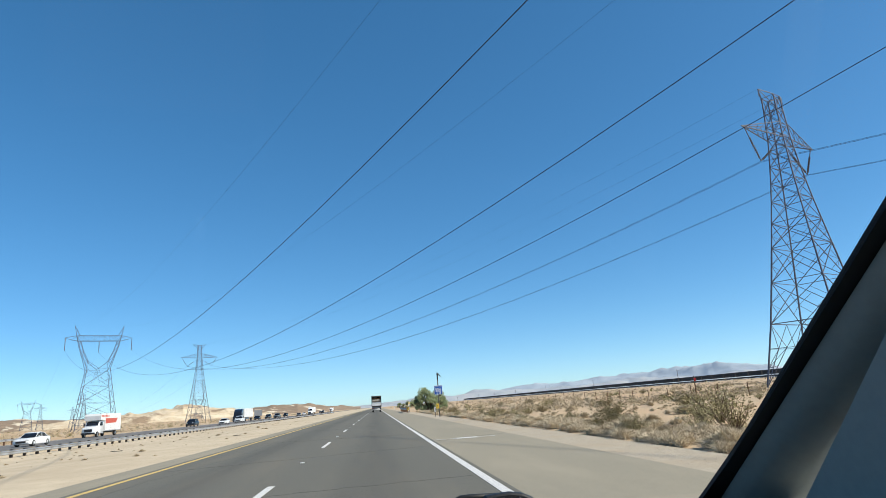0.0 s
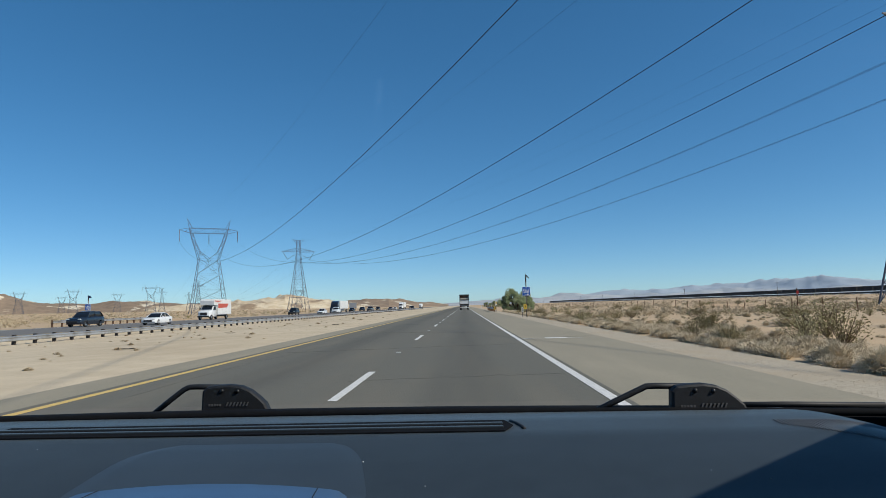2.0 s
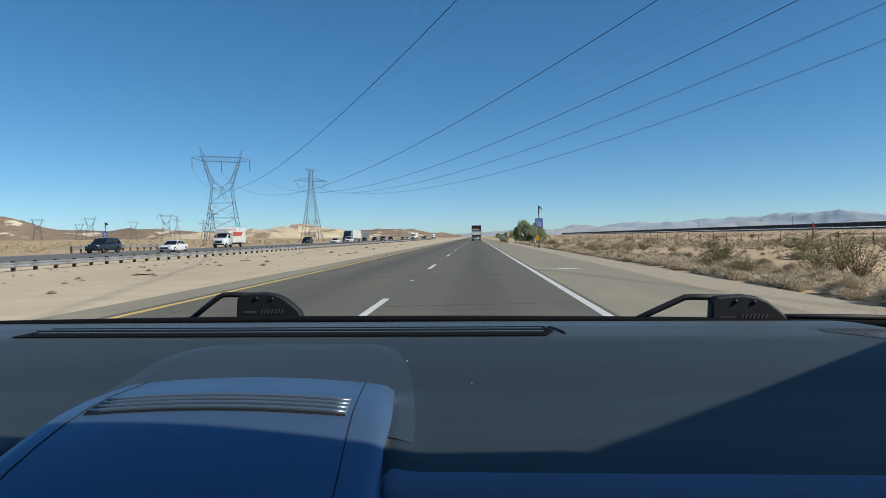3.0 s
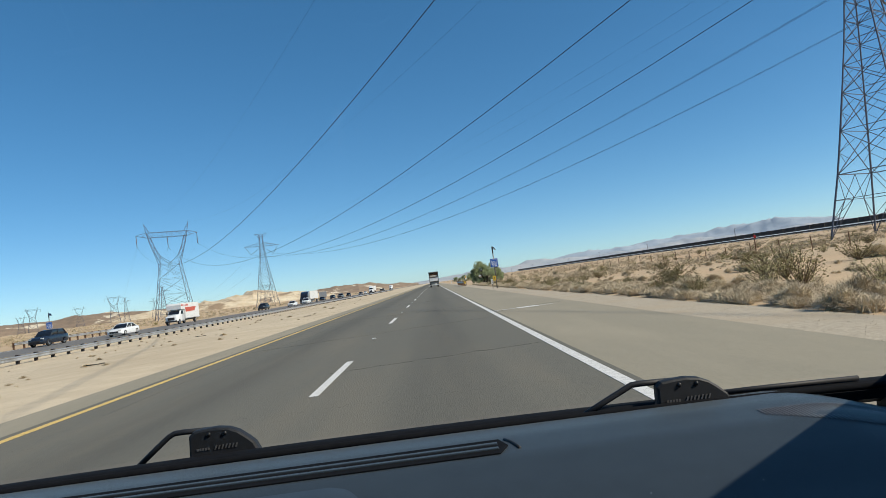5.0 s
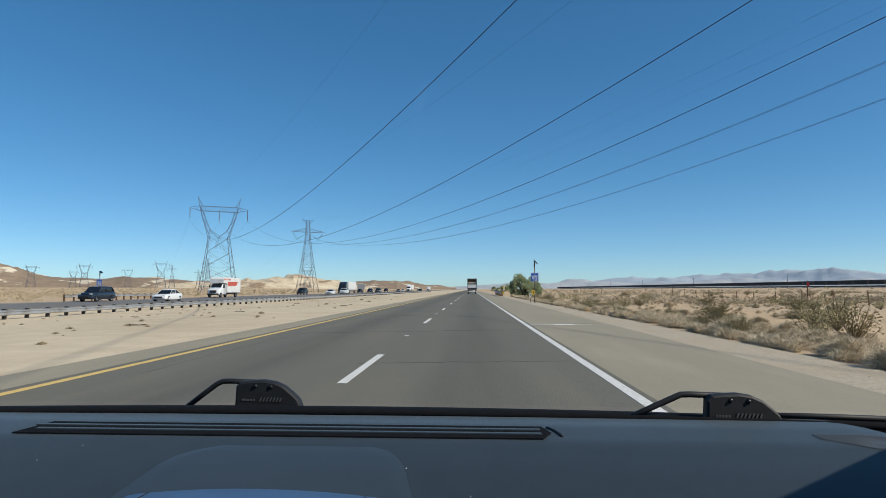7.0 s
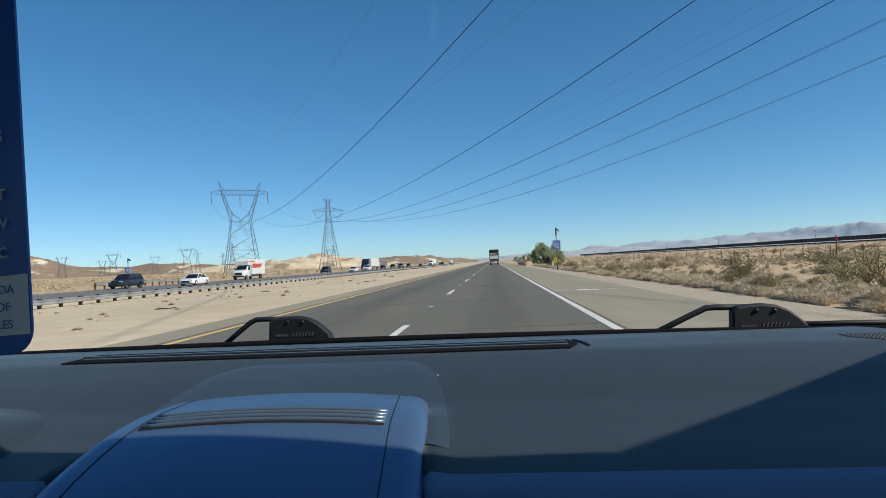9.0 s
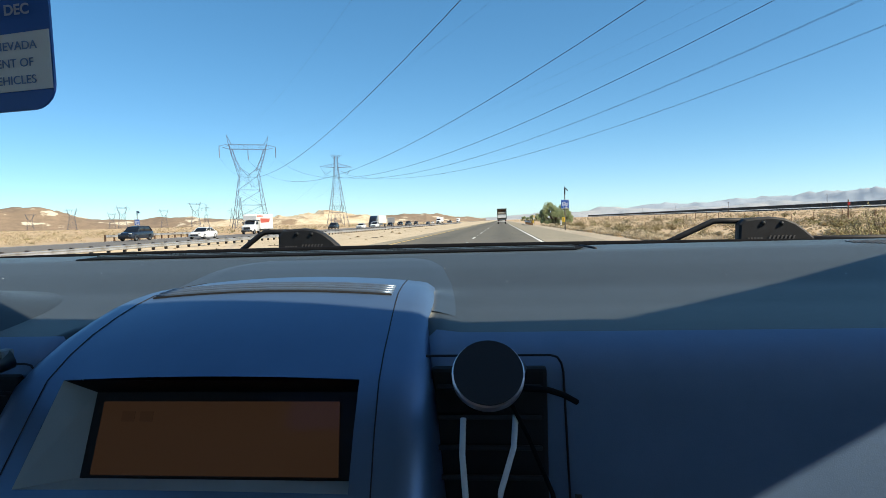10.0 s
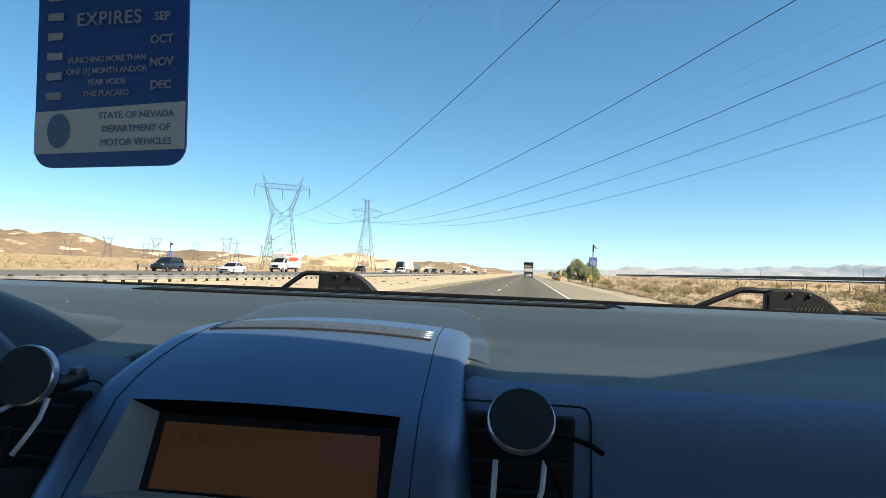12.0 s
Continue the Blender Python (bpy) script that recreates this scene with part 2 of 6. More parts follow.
M_WIPER = mat("black_wiper_plastic", (0.014, 0.016, 0.020), 0.6, col2=(0.019, 0.021, 0.025), scale=50.0, bump=0.1, fine=600.0, spec=0.35)
M_SILVER = mat("brushed_metal_ring", (0.62, 0.56, 0.60), 0.28, 0.9)
M_MAGNET = mat("black_magnet_face", (0.016, 0.020, 0.028), 0.55, bump=0.08, fine=1500.0)
M_CABLE = mat("white_cable", (0.72, 0.74, 0.76), 0.5)
M_TRIMGREY = mat("pillar_trim", (0.27, 0.30, 0.33), 0.75, col2=(0.24, 0.27, 0.30), scale=60.0, bump=0.1, fine=500.0)
M_PILLAR = mat("dark_pillar_trim", (0.30, 0.33, 0.32), 0.7, col2=(0.275, 0.305, 0.295), scale=60.0, bump=0.1, fine=500.0)
M_HEADLINER = mat("headliner_fabric", (0.38, 0.41, 0.44), 0.95, bump=0.1, fine=500.0)
M_PLACBLUE = mat("placard_blue", (0.008, 0.10, 0.42), 0.35, col2=(0.010, 0.11, 0.44), scale=8.0)
M_PLACGREY = mat("placard_white", (0.72, 0.76, 0.80), 0.4)
M_PLACTXT = mat("placard_pale_print", (0.40, 0.46, 0.57), 0.5)
M_PLACDK = mat("placard_blue_print", (0.10, 0.22, 0.45), 0.5)
M_MASK = mat("blue_mask_cloth", (0.16, 0.42, 0.72), 0.85, col2=(0.13, 0.36, 0.64), scale=40.0, bump=0.3, fine=250.0)
M_PAPER = mat("white_tag", (0.70, 0.74, 0.76), 0.7)
M_GAUGE = glow("gauge_red", (0.75, 0.10, 0.04), 0.09)
M_SEAT = mat("seat_fabric", (0.19, 0.205, 0.225), 0.95, col2=(0.16, 0.175, 0.195), scale=60.0, bump=0.2, fine=300.0)
M_POUCH = mat("black_cloth", (0.012, 0.012, 0.014), 0.9, bump=0.2, fine=400.0)
M_BODYPAINT = mat("own_car_paint", (0.25, 0.26, 0.27), 0.35, 0.4, coat=0.4)


def pane_material():
    """Clear glass: lets all light through and gives a faint reflection."""
    m = bpy.data.materials.new("clear_glass")
    m.use_nodes = True
    nt = m.node_tree
    nt.nodes.clear()
    out = nt.nodes.new("ShaderNodeOutputMaterial")
    tr = nt.nodes.new("ShaderNodeBsdfTransparent")
    tr.inputs["Color"].default_value = (0.95, 0.97, 0.965, 1)
    gl = nt.nodes.new("ShaderNodeBsdfGlossy")
    gl.inputs["Roughness"].default_value = 0.02
    mx = nt.nodes.new("ShaderNodeMixShader")
    mx.inputs[0].default_value = 0.012
    nt.links.new(tr.outputs[0], mx.inputs[1])
    nt.links.new(gl.outputs[0], mx.inputs[2])
    nt.links.new(mx.outputs[0], out.inputs[0])
    return m


M_GLASS = pane_material()


# ---- small mesh kit ----
def finish(bm, name, material, smooth=False):
    me = bpy.data.meshes.new(name)
    bmesh.ops.recalc_face_normals(bm, faces=bm.faces[:])
    bm.to_mesh(me)
    bm.free()
    me.materials.append(material)
    if smooth:
        me.shade_smooth()
    return me


def thing(name, label, category, at=(0, 0, 0), group="", kind="", turn=0.0):
    ob = new(name)
    ob.matrix_world = pose(*at, 0, 0, turn)
    return tagged(ob, label, category, group, kind)


def part(name, bm, material, parent=None, label="", smooth=False):
    ob = new(name, finish(bm, name, material, smooth))
    if parent:
        ob.parent = parent
    return tagged(ob, label)


def single(name, bm, material, label, category, group="", kind="", smooth=False):
    return tagged(new(name, finish(bm, name, material, smooth)), label, category, group, kind)


def box(bm, c, s, turn=None, bevel=0.0):
    m = Matrix.Translation(c) @ (turn.to_4x4() if turn else Matrix()) @ Matrix.Diagonal((*s, 1))
    vs = bmesh.ops.create_cube(bm, size=1.0, matrix=m)["verts"]
    if bevel:
        es = list({e for v in vs for e in v.link_edges})
        bmesh.ops.bevel(bm, geom=es, offset=bevel, segments=2, affect="EDGES", profile=0.6)
    return bm


def beam(bm, a, b, w, n=4):
    """A straight bar of width w from a to b."""
    a, b = Vector(a), Vector(b)
    d = (b - a).normalized()
    u = d.cross(Vector((0, 0, 1)) if abs(d.z) < 0.95 else Vector((1, 0, 0))).normalized()
    v = d.cross(u)
    rings = []
    for p in (a, b):
        rings.append([bm.verts.new(p + (u * math.cos(k) + v * math.sin(k)) * w * 0.62)
                      for k in [math.tau * (i + 0.5) / n for i in range(n)]])
    for i in range(n):
        bm.faces.new((rings[0][i], rings[0][(i + 1) % n], rings[1][(i + 1) % n], rings[1][i]))
    bm.faces.new(rings[0][::-1])
    bm.faces.new(rings[1])
    return bm


def tube(bm, pts, r, n=8, taper=None):
    """A round tube along pts."""
    pts = [Vector(p) for p in pts]
    rings = []
    for i, p in enumerate(pts):
        d = (pts[min(i + 1, len(pts) - 1)] - pts[max(i - 1, 0)]).normalized()
        u = d.cross(Vector((0, 0, 1)) if abs(d.z) < 0.95 else Vector((1, 0, 0))).normalized()
        v = d.cross(u)
        rr = r if taper is None else r + (taper - r) * i / (len(pts) - 1)
        rings.append([bm.verts.new(p + (u * math.cos(k) + v * math.sin(k)) * rr) for k in [math.tau * j / n for j in range(n)]])
    for a, b in zip(rings, rings[1:]):
        for j in range(n):
            bm.faces.new((a[j], a[(j + 1) % n], b[(j + 1) % n], b[j]))
    bm.faces.new(rings[0][::-1])
    bm.faces.new(rings[-1])
    return bm


def loft(bm, rows, closed=False):
    """A skin over rows of points; returns the rows of vertices."""
    vs = [[bm.verts.new(p) for p in row] for row in rows]
    for a, b in zip(vs, vs[1:]):
        for j in range(len(a) if closed else len(a) - 1):
            k = (j + 1) % len(a)
            bm.faces.new((a[j], a[k], b[k], b[j]))
    return vs


def plate(bm, outline, axis, depth):
    """A flat outline (list of 3D points in order) thickened by the vector axis * depth."""
    off = Vector(axis) * depth
    a = [bm.verts.new(Vector(p)) for p in outline]
    b = [bm.verts.new(Vector(p) + off) for p in outline]
    bm.faces.new(a[::-1])
    bm.faces.new(b)
    for i in range(len(a)):
        j = (i + 1) % len(a)
        bm.faces.new((a[i], a[j], b[j], b[i]))
    return bm


def smooth_step(a, b, x):
    t = min(1.0, max(0.0, (x - a) / (b - a)))
    return t * t * (3 - 2 * t)


# ---- ground and roads ----
X_EDGE, X_DASH, X_YELLOW = 1.95, -1.70, -5.55


def median_z(x):
    """The ground falls gently across the median to the guardrail, then rises a little to the opposite carriageway."""
    return -0.55 * (1 - smooth_step(-25.5, -7.5, x)) + 0.27 * (1 - smooth_step(-30.9, -28.2, x))


def ground_z(x, y):
    z = -0.06 + median_z(x)
    z += 2.6 * smooth_step(30, 290, x) + 2.6 * (1 - smooth_step(-500, -60, x))
    if x > 6.2 or x < -52:
        f = min(1.0, (x - 6.2) / 10 if x > 0 else (-52 - x) / 10)
        z += f * (0.22 * noise.noise(Vector((x * 0.09, y * 0.09, 3.0))) + 0.35 * noise.noise(Vector((x * 0.02, y * 0.02, 7.0))))
    return z


def build_ground():
    xs = sorted({*np.linspace(-60, 60, 41).round(2).tolist(), *np.geomspace(60, 4900, 26).round(1).tolist(), *(-np.geomspace(60, 4900, 26)).round(1).tolist(),
                 6.2, -52.0, -49.0, -31.0, -30.2, -29.4, -28.2, -25.5, -7.4})
    ys = sorted({*np.linspace(-40, 120, 41).round(2).tolist(), *np.geomspace(120, 4900, 34).round(1).tolist(), *(-np.geomspace(40, 4900, 22)).round(1).tolist()})
    bm = bmesh.new()
    loft(bm, [[(x, y, ground_z(x, y)) for x in xs] for y in ys])
    single("ground", bm, M_SAND, "tan desert sand with reddish patches reaching the horizon", "ground", kind="structure", smooth=True)


def strip(name, x0, x1, z, material, label, category, y0=-250.0, y1=4200.0, step=None, thick=0.05):
    bm = bmesh.new()
    ys = [y0, y1] if not step else np.arange(y0, y1 + 1, step).tolist()
    rows = [[(x0, y, z - thick), (x0, y, z), (x1, y, z), (x1, y, z - thick)] for y in ys]
    loft(bm, rows)
    return single(name, bm, material, label, category, kind="structure")


build_ground()


def build_median():
    bm = bmesh.new()
    xs = np.linspace(-31.2, -6.65, 38).tolist()
    ys = [-250.0, *np.linspace(-20, 200, 111).tolist(), 320.0, 600.0, 1200.0, 2200.0, 4200.0]
    loft(bm, [[(x, y, median_z(x) - 0.02 + (0.035 * noise.noise(Vector((x * 0.35, y * 0.22, 5.0))) - 0.01 if -30.5 < x < -7.8 else 0.0)) for x in xs] for y in ys])
    single("median_dirt", bm, M_MEDIAN, "pale sandy median strip between the carriageways", "ground", kind="structure", smooth=True)


build_median()
strip("road_shoulder", -6.75, -5.75, -0.004, M_SHOULDER, "narrow paved inner shoulder of the highway", "shoulder")
strip("road", -5.80, 2.12, 0.0, M_ASPHALT, "dark grey asphalt carriageway with two lanes", "road")
strip("road_shoulder", 2.08, 5.0, -0.004, M_SHOULDER, "wide tan-grey paved outer shoulder", "shoulder")
strip("verge", 4.9, 6.5, -0.02, M_GRAVEL, "loose pale gravel verge beside the shoulder", "verge")
OPP_Z = -0.26
strip("opposite_road", -47.6, -31.0, OPP_Z, M_ROADFAR, "light grey carriageway for oncoming traffic", "road")
strip("edge_line", X_EDGE - 0.075, X_EDGE + 0.075, 0.004, M_LINE_W, "solid white edge line", "road marking", thick=0.003)
strip("median_line", X_YELLOW - 0.07, X_YELLOW + 0.07, 0.004, M_LINE_Y, "solid yellow median line", "road marking", thick=0.003)
strip("opposite_edge_line", -46.2, -46.05, OPP_Z + 0.004, M_LINE_W, "solid white edge line of the opposite carriageway", "road marking", thick=0.003)
strip("opposite_median_line", -33.1, -32.95, OPP_Z + 0.004, M_LINE_Y, "solid yellow line of the opposite carriageway", "road marking", thick=0.003)


def build_dashes():
    bm = bmesh.new()
    box(bm, (0, 0, 0), (0.13, 3.66, 0.003))
    first = single("lane_dash", bm, M_LINE_W, "worn white lane dash painted on asphalt", "road marking", group="lane dashes")
    first.location = (X_DASH, 10.9 - 1.83, 0.0056)
    bm = bmesh.new()
    box(bm, (0, 0, 0.008), (0.11, 0.11, 0.016), bevel=0.004)
    stud = single("road_stud", bm, M_WHITE, "white raised reflector stud between dashes", "road stud", group="road studs")
    stud.location = (X_DASH, 10.9 + 4.8, 0.004)
    for k in range(-3, 36):
        if k:
            copy_thing(first, pose(X_DASH, 10.9 - 1.83 + 14.63 * k, 0.0056))
            copy_thing(stud, pose(X_DASH, 10.9 + 4.8 + 14.63 * k, 0.004))
    bm = bmesh.new()
    box(bm, (0, 0, 0), (2.2, 0.10, 0.003))
    box(bm, (0.1, 0, 0.0005), (0.75, 0.55, 0.003))
    bar = single("survey_mark", bm, M_LINE_W, "white crossbar mark painted on the shoulder", "road marking")
    bar.location = (3.2, 21.4, 0.002)


build_dashes()


# ---- guardrails ----
def w_beam(bm, y0, y1, x, z, face):
    """Corrugated steel rail; face is the side (+1 or -1) it shows to."""
    prof = [(0.0, -0.155), (0.02, -0.15), (0.08, -0.115), (0.085, -0.085), (0.03, -0.03), (0.015, 0.0),
            (0.03, 0.03), (0.085, 0.085), (0.08, 0.115), (0.02, 0.15), (0.0, 0.155)]
    ring = [(x + face * a, b + z) for a, b in prof] + [(x + face * (a - 0.012), b + z) for a, b in prof[::-1]]
    loft(bm, [[(px, y, pz) for px, pz in ring] for y in (y0, y1)], closed=True)
    return bm


def guardrail(x, y0, y1, face, label, steps=1.905, tops=0.78, wood=None, z=0.0):
    t = thing("guardrail", label, "guardrail", (x, y0, z), group="guardrails")
    n = max(1, int((y1 - y0) / 7.62))
    sec = None
    for k in range(n):
        if sec is None:
            bm = bmesh.new()
            w_beam(bm, 0, 7.60, 0.11 * face, tops - 0.17, face)
            sec = part("rail", bm, M_GALV, t, smooth=False)
        else:
            o = new("rail", sec.data)
            o.parent = t
            o.location = (0, 7.62 * k, 0)
    bm = bmesh.new()
    box(bm, (0, 0, tops / 2 - 0.06), (0.2, 0.15, tops + 0.2), bevel=0.008)
    post = finish(bm, "post", wood or M_POST)
    bm = bmesh.new()
    box(bm, (0.11 * face - 0.06 * face, 0, 0), (0.12, 0.14, 0.34), bevel=0.006)
    block = finish(bm, "block", wood or M_POST)
    for k in range(int(n * 7.62 / steps) + 1):
        o = new("post", post)
        o.parent = t
        o.location = (-0.1 * face, steps * k + 0.2, 0.02)
        o = new("spacer_block", block)
        o.parent = t
        o.location = (0, steps * k + 0.2, tops - 0.17)
    return t


guardrail(-27.5, -30, 430, 1, "long galvanised steel guardrail on dark timber posts along the median", tops=0.78, wood=M_POSTDK, z=-0.80)
guardrail(5.35, 108, 146, -1, "galvanised guardrail with brown timber posts beside the outer shoulder")
guardrail(5.15, -118, -88, -1, "galvanised guardrail with brown timber posts beside the outer shoulder")
guardrail(-8.6, -190, -130, 1, "galvanised guardrail between the carriageways with timber posts")
guardrail(-50.0, 74, 97, 1, "short galvanised guardrail beyond the opposite carriageway", z=-0.30)


def hazard_marker(y, x=5.45):
    t = thing("hazard_marker", "striped yellow and black end marker on a post", "road marker", (x, y, 0), group="hazard markers")
    bm = bmesh.new()
    box(bm, (0.22, 0, 0.8), (0.06, 0.06, 1.7), bevel=0.006)
    part("post", bm, M_POLE, t)
    bm = bmesh.new()
    box(bm, (0.22, -0.05, 1.45), (0.3, 0.02, 0.62), bevel=0.006)
    part("white_panel", bm, M_WHITE, t)
    bm = bmesh.new()
    box(bm, (0.22, -0.064, 1.5), (0.2, 0.006, 0.4))
    part("yellow_panel", bm, M_YELLOW, t)
    bm = bmesh.new()
    box(bm, (0, -0.05, 0.62), (0.42, 0.02, 0.5), bevel=0.004)
    pl = part("striped_plate", bm, M_YELLOW, t)
    for k in range(3):
        bm = bmesh.new()
        z = 0.42 + 0.17 * k
        plate(bm, [(-0.2, -0.063, z - 0.02), (0.2, -0.063, z + 0.12), (0.2, -0.063, z + 0.2), (-0.2, -0.063, z + 0.06)], (0, -1, 0), 0.003)
        o = part("stripe", bm, M_BLACK, pl)
    return t


hazard_marker(107.6)
hazard_marker(-118.5)


def delineator(x, y, h=1.15, yellow=False):
    t = thing("delineator_post", "slim " + ("yellow" if yellow else "white") + " flexible delineator post", "road marker", (x, y, 0), group="delineators")
    bm = bmesh.new()
    box(bm, (0, 0, h / 2), (0.10, 0.03, h), bevel=0.008)
    part("post", bm, M_YELLOW if yellow else M_WHITE, t)
    bm = bmesh.new()
    box(bm, (0, -0.018, h - 0.14), (0.075, 0.006, 0.18))
    part("reflector", bm, M_LAMP, t)


for x, y in ((5.9, 115), (5.9, 131), (5.95, 152), (5.9, 205)):
    delineator(x, y)


# ---- call box ----
def text_mesh(words, size, parent, at, material, name="lettering", rot=(90, 0, 0), depth=0.002, space=1.0, bold=0.0):
    cu = bpy.data.curves.new(name, "FONT")
    cu.body = words
    cu.size = size
    cu.extrude = depth
    cu.offset = bold
    cu.align_x = "CENTER"
    cu.align_y = "CENTER"
    cu.space_character = space
    tmp = bpy.data.objects.new(name, cu)
    scene.collection.objects.link(tmp)
    bpy.context.view_layer.update()
    me = bpy.data.meshes.new_from_object(tmp.evaluated_get(bpy.context.evaluated_depsgraph_get()))
    bpy.data.objects.remove(tmp)
    me.materials.clear()
    me.materials.append(material)
    ob = new(name, me)
    ob.parent = parent
    ob.matrix_local = pose(*at, *rot)
    return ob


def call_box(at, label):
    t = thing("call_box", label, "call box", at, group="call boxes")
    bm = bmesh.new()
    tube(bm, [(0, 0, -0.2), (0, 0, 2.0), (0, 0, 3.88)], 0.05, 12)
    part("pole", bm, M_POLE, t, smooth=True)
    bm = bmesh.new()
    tube(bm, [(0, 0, 3.3), (0, 0, 3.92)], 0.065, 12)
    tube(bm, [(0, 0, 3.92), (0, 0, 4.02)], 0.02, 8)
    part("antenna_sleeve", bm, M_BLACK, t, smooth=True)
    bm = bmesh.new()
    box(bm, (0.17, 0, 3.74), (0.36, 0.5, 0.045), Euler((0, radians(52), 0)).to_matrix(), bevel=0.008)
    pn = part("solar_panel", bm, M_PANEL, t)
    bm = bmesh.new()
    beam(bm, (0, 0, 3.84), (0.14, 0, 3.78), 0.04)
    part("bracket", bm, M_POLE, pn)
    bm = bmesh.new()
    box(bm, (0, -0.07, 2.39), (0.74, 0.012, 0.82), bevel=0.004)
    sg = part("sign_border", bm, M_WHITE, t)
    bm = bmesh.new()
    box(bm, (0, -0.078, 2.39), (0.70, 0.008, 0.78))
    part("sign_face", bm, M_SIGNBLUE, sg)
    text_mesh("CALL", 0.225, sg, (0, -0.084, 2.485), M_WHITE, space=1.1, bold=0.006)
    text_mesh("BOX", 0.225, sg, (0, -0.084, 2.285), M_WHITE, space=1.1, bold=0.006)
    text_mesh("SAN BERNARDINO COUNTY", 0.055, sg, (0, -0.084, 2.69), M_WHITE, space=0.95)
    for k, (x, w) in enumerate(((-0.11, 0.06), (0.13, 0.2))):
        bm = bmesh.new()
        box(bm, (x, -0.084, 2.105), (w, 0.004, 0.09))
        part("number_bar", bm, M_WHITE, sg)
    bm = bmesh.new()
    box(bm, (-0.16, -0.10, 0.95), (0.27, 0.22, 0.44), bevel=0.02)
    cab = part("cabinet", bm, M_YELLOW, t)
    bm = bmesh.new()
    box(bm, (-0.16, -0.216, 0.95), (0.2, 0.012, 0.36), bevel=0.004)
    part("door", bm, mat("cabinet_door_yellow", (0.72, 0.45, 0.04), 0.5), cab)
    bm = bmesh.new()
    box(bm, (-0.14, -0.226, 0.97), (0.05, 0.008, 0.2))
    part("handle", bm, M_BLACK, cab)


call_box((5.95, 58.0, 0), "roadside emergency call box with blue sign, yellow cabinet and solar panel")
call_box((-48.6, 79.0, -0.34), "emergency call box with blue sign beyond the opposite carriageway")


def mile_marker():
    t = thing("mile_marker", "small white milepost panel on a thin steel post", "road marker", (5.66, 59.2, 0))
    bm = bmesh.new()
    box(bm, (0, 0, 0.42), (0.05, 0.025, 0.9), bevel=0.003)
    part("post", bm, M_POLE, t)
    bm = bmesh.new()
    box(bm, (0, -0.02, 0.66), (0.17, 0.006, 0.44), bevel=0.002)
    p = part("panel", bm, M_WHITE, t)
    for k in range(5):
        bm = bmesh.new()
        box(bm, (0, -0.025, 0.8 - 0.07 * k), (0.08, 0.003, 0.045))
        part("number_bar", bm, M_BLACK, p)


mile_marker()


# ---- transmission towers ----
def box_truss(bm, a, b, ha, hb, n, w):
    """A square lattice girder from a to b with half sizes ha and hb."""
    a, b = Vector(a), Vector(b)
    d = (b - a).normalized()
    v = Vector((0, 1, 0))
    u = v.cross(d).normalized()
    prev = None
    for k in range(n + 1):
        f = k / n
        p, h = a.lerp(b, f), ha + (hb - ha) * f
        c = [p + u * h * sx + v * h * sy for sx, sy in ((-1, -1), (1, -1), (1, 1), (-1, 1))]
        for i in range(4):
            beam(bm, c[i], c[(i + 1) % 4], 0.09 * w)
            if prev:
                beam(bm, prev[i], c[i], 0.17 * w)
                beam(bm, prev[i] if k % 2 else prev[(i + 1) % 4], c[(i + 1) % 4] if k % 2 else c[i], 0.09 * w)
        prev = c


def insulator(bm, top, length):
    top = Vector(top)
    n = 10
    for k in range(n):
        z = -length * (k + 0.5) / n
        bmesh.ops.create_cone(bm, cap_ends=True, segments=8, radius1=0.20, radius2=0.12, depth=length / n * 0.7,
                              matrix=Matrix.Translation(top + Vector((0, 0, z))))
    beam(bm, top, top - Vector((0, 0, length)), 0.09)


ARM_Y = 11.7


def k_panel(bm, a, b, c, d, wide, thin):
    """Bracing of one face of a panel between the feet a, b and the heads c, d: a cross with short redundant struts."""
    mid = (a + b + c + d) / 4
    beam(bm, a, d, wide)
    beam(bm, b, c, wide)
    for p, q in ((a, c), (b, d)):
        h = (p + q) / 2
        beam(bm, h, (p + mid) / 2, thin)
        beam(bm, h, (q + mid) / 2, thin)


def tower_body(bm, levels, w):
    """Four legs on spread feet, rings and braced faces; levels are (z, half width), the first panel open at the foot."""
    def ring(z, h):
        return [Vector((sx * h, sy * h, z)) for sx, sy in ((-1, -1), (1, -1), (1, 1), (-1, 1))]

    for k, ((z0, h0), (z1, h1)) in enumerate(zip(levels, levels[1:])):
        c0, c1 = ring(z0, h0), ring(z1, h1)
        for i in range(4):
            j = (i + 1) % 4
            beam(bm, c0[i], c1[i], (0.30 if z1 < 22 else 0.24) * w)
            beam(bm, c1[i], c1[j], (0.19 if k == 1 else 0.13) * w)
            if k == 0:
                top = (c1[i] + c1[j]) / 2
                for p, q in ((c0[i], c1[i]), (c0[j], c1[j])):
                    beam(bm, p, (q + top) / 2, 0.14 * w)
                    beam(bm, p.lerp(q, 0.5), p.lerp((q + top) / 2, 0.55), 0.09 * w)
                    beam(bm, p.lerp(q, 0.5), (q + top) / 2, 0.09 * w)
            elif k == 1:
                m0, m1 = (c0[i] + c0[j]) / 2, (c1[i] + c1[j]) / 2
                beam(bm, c1[i], (c0[i] + m0) / 2, 0.10 * w)
                beam(bm, (c0[i] + m0) / 2, m1, 0.10 * w)
                beam(bm, m1, (c0[j] + m0) / 2, 0.10 * w)
                beam(bm, (c0[j] + m0) / 2, c1[j], 0.10 * w)
            elif z1 - z0 > 3.4:
                k_panel(bm, c0[i], c0[j], c1[i], c1[j], 0.14 * w, 0.08 * w)
            else:
                beam(bm, c0[i], c1[j], 0.11 * w)
                beam(bm, c0[j], c1[i], 0.11 * w)


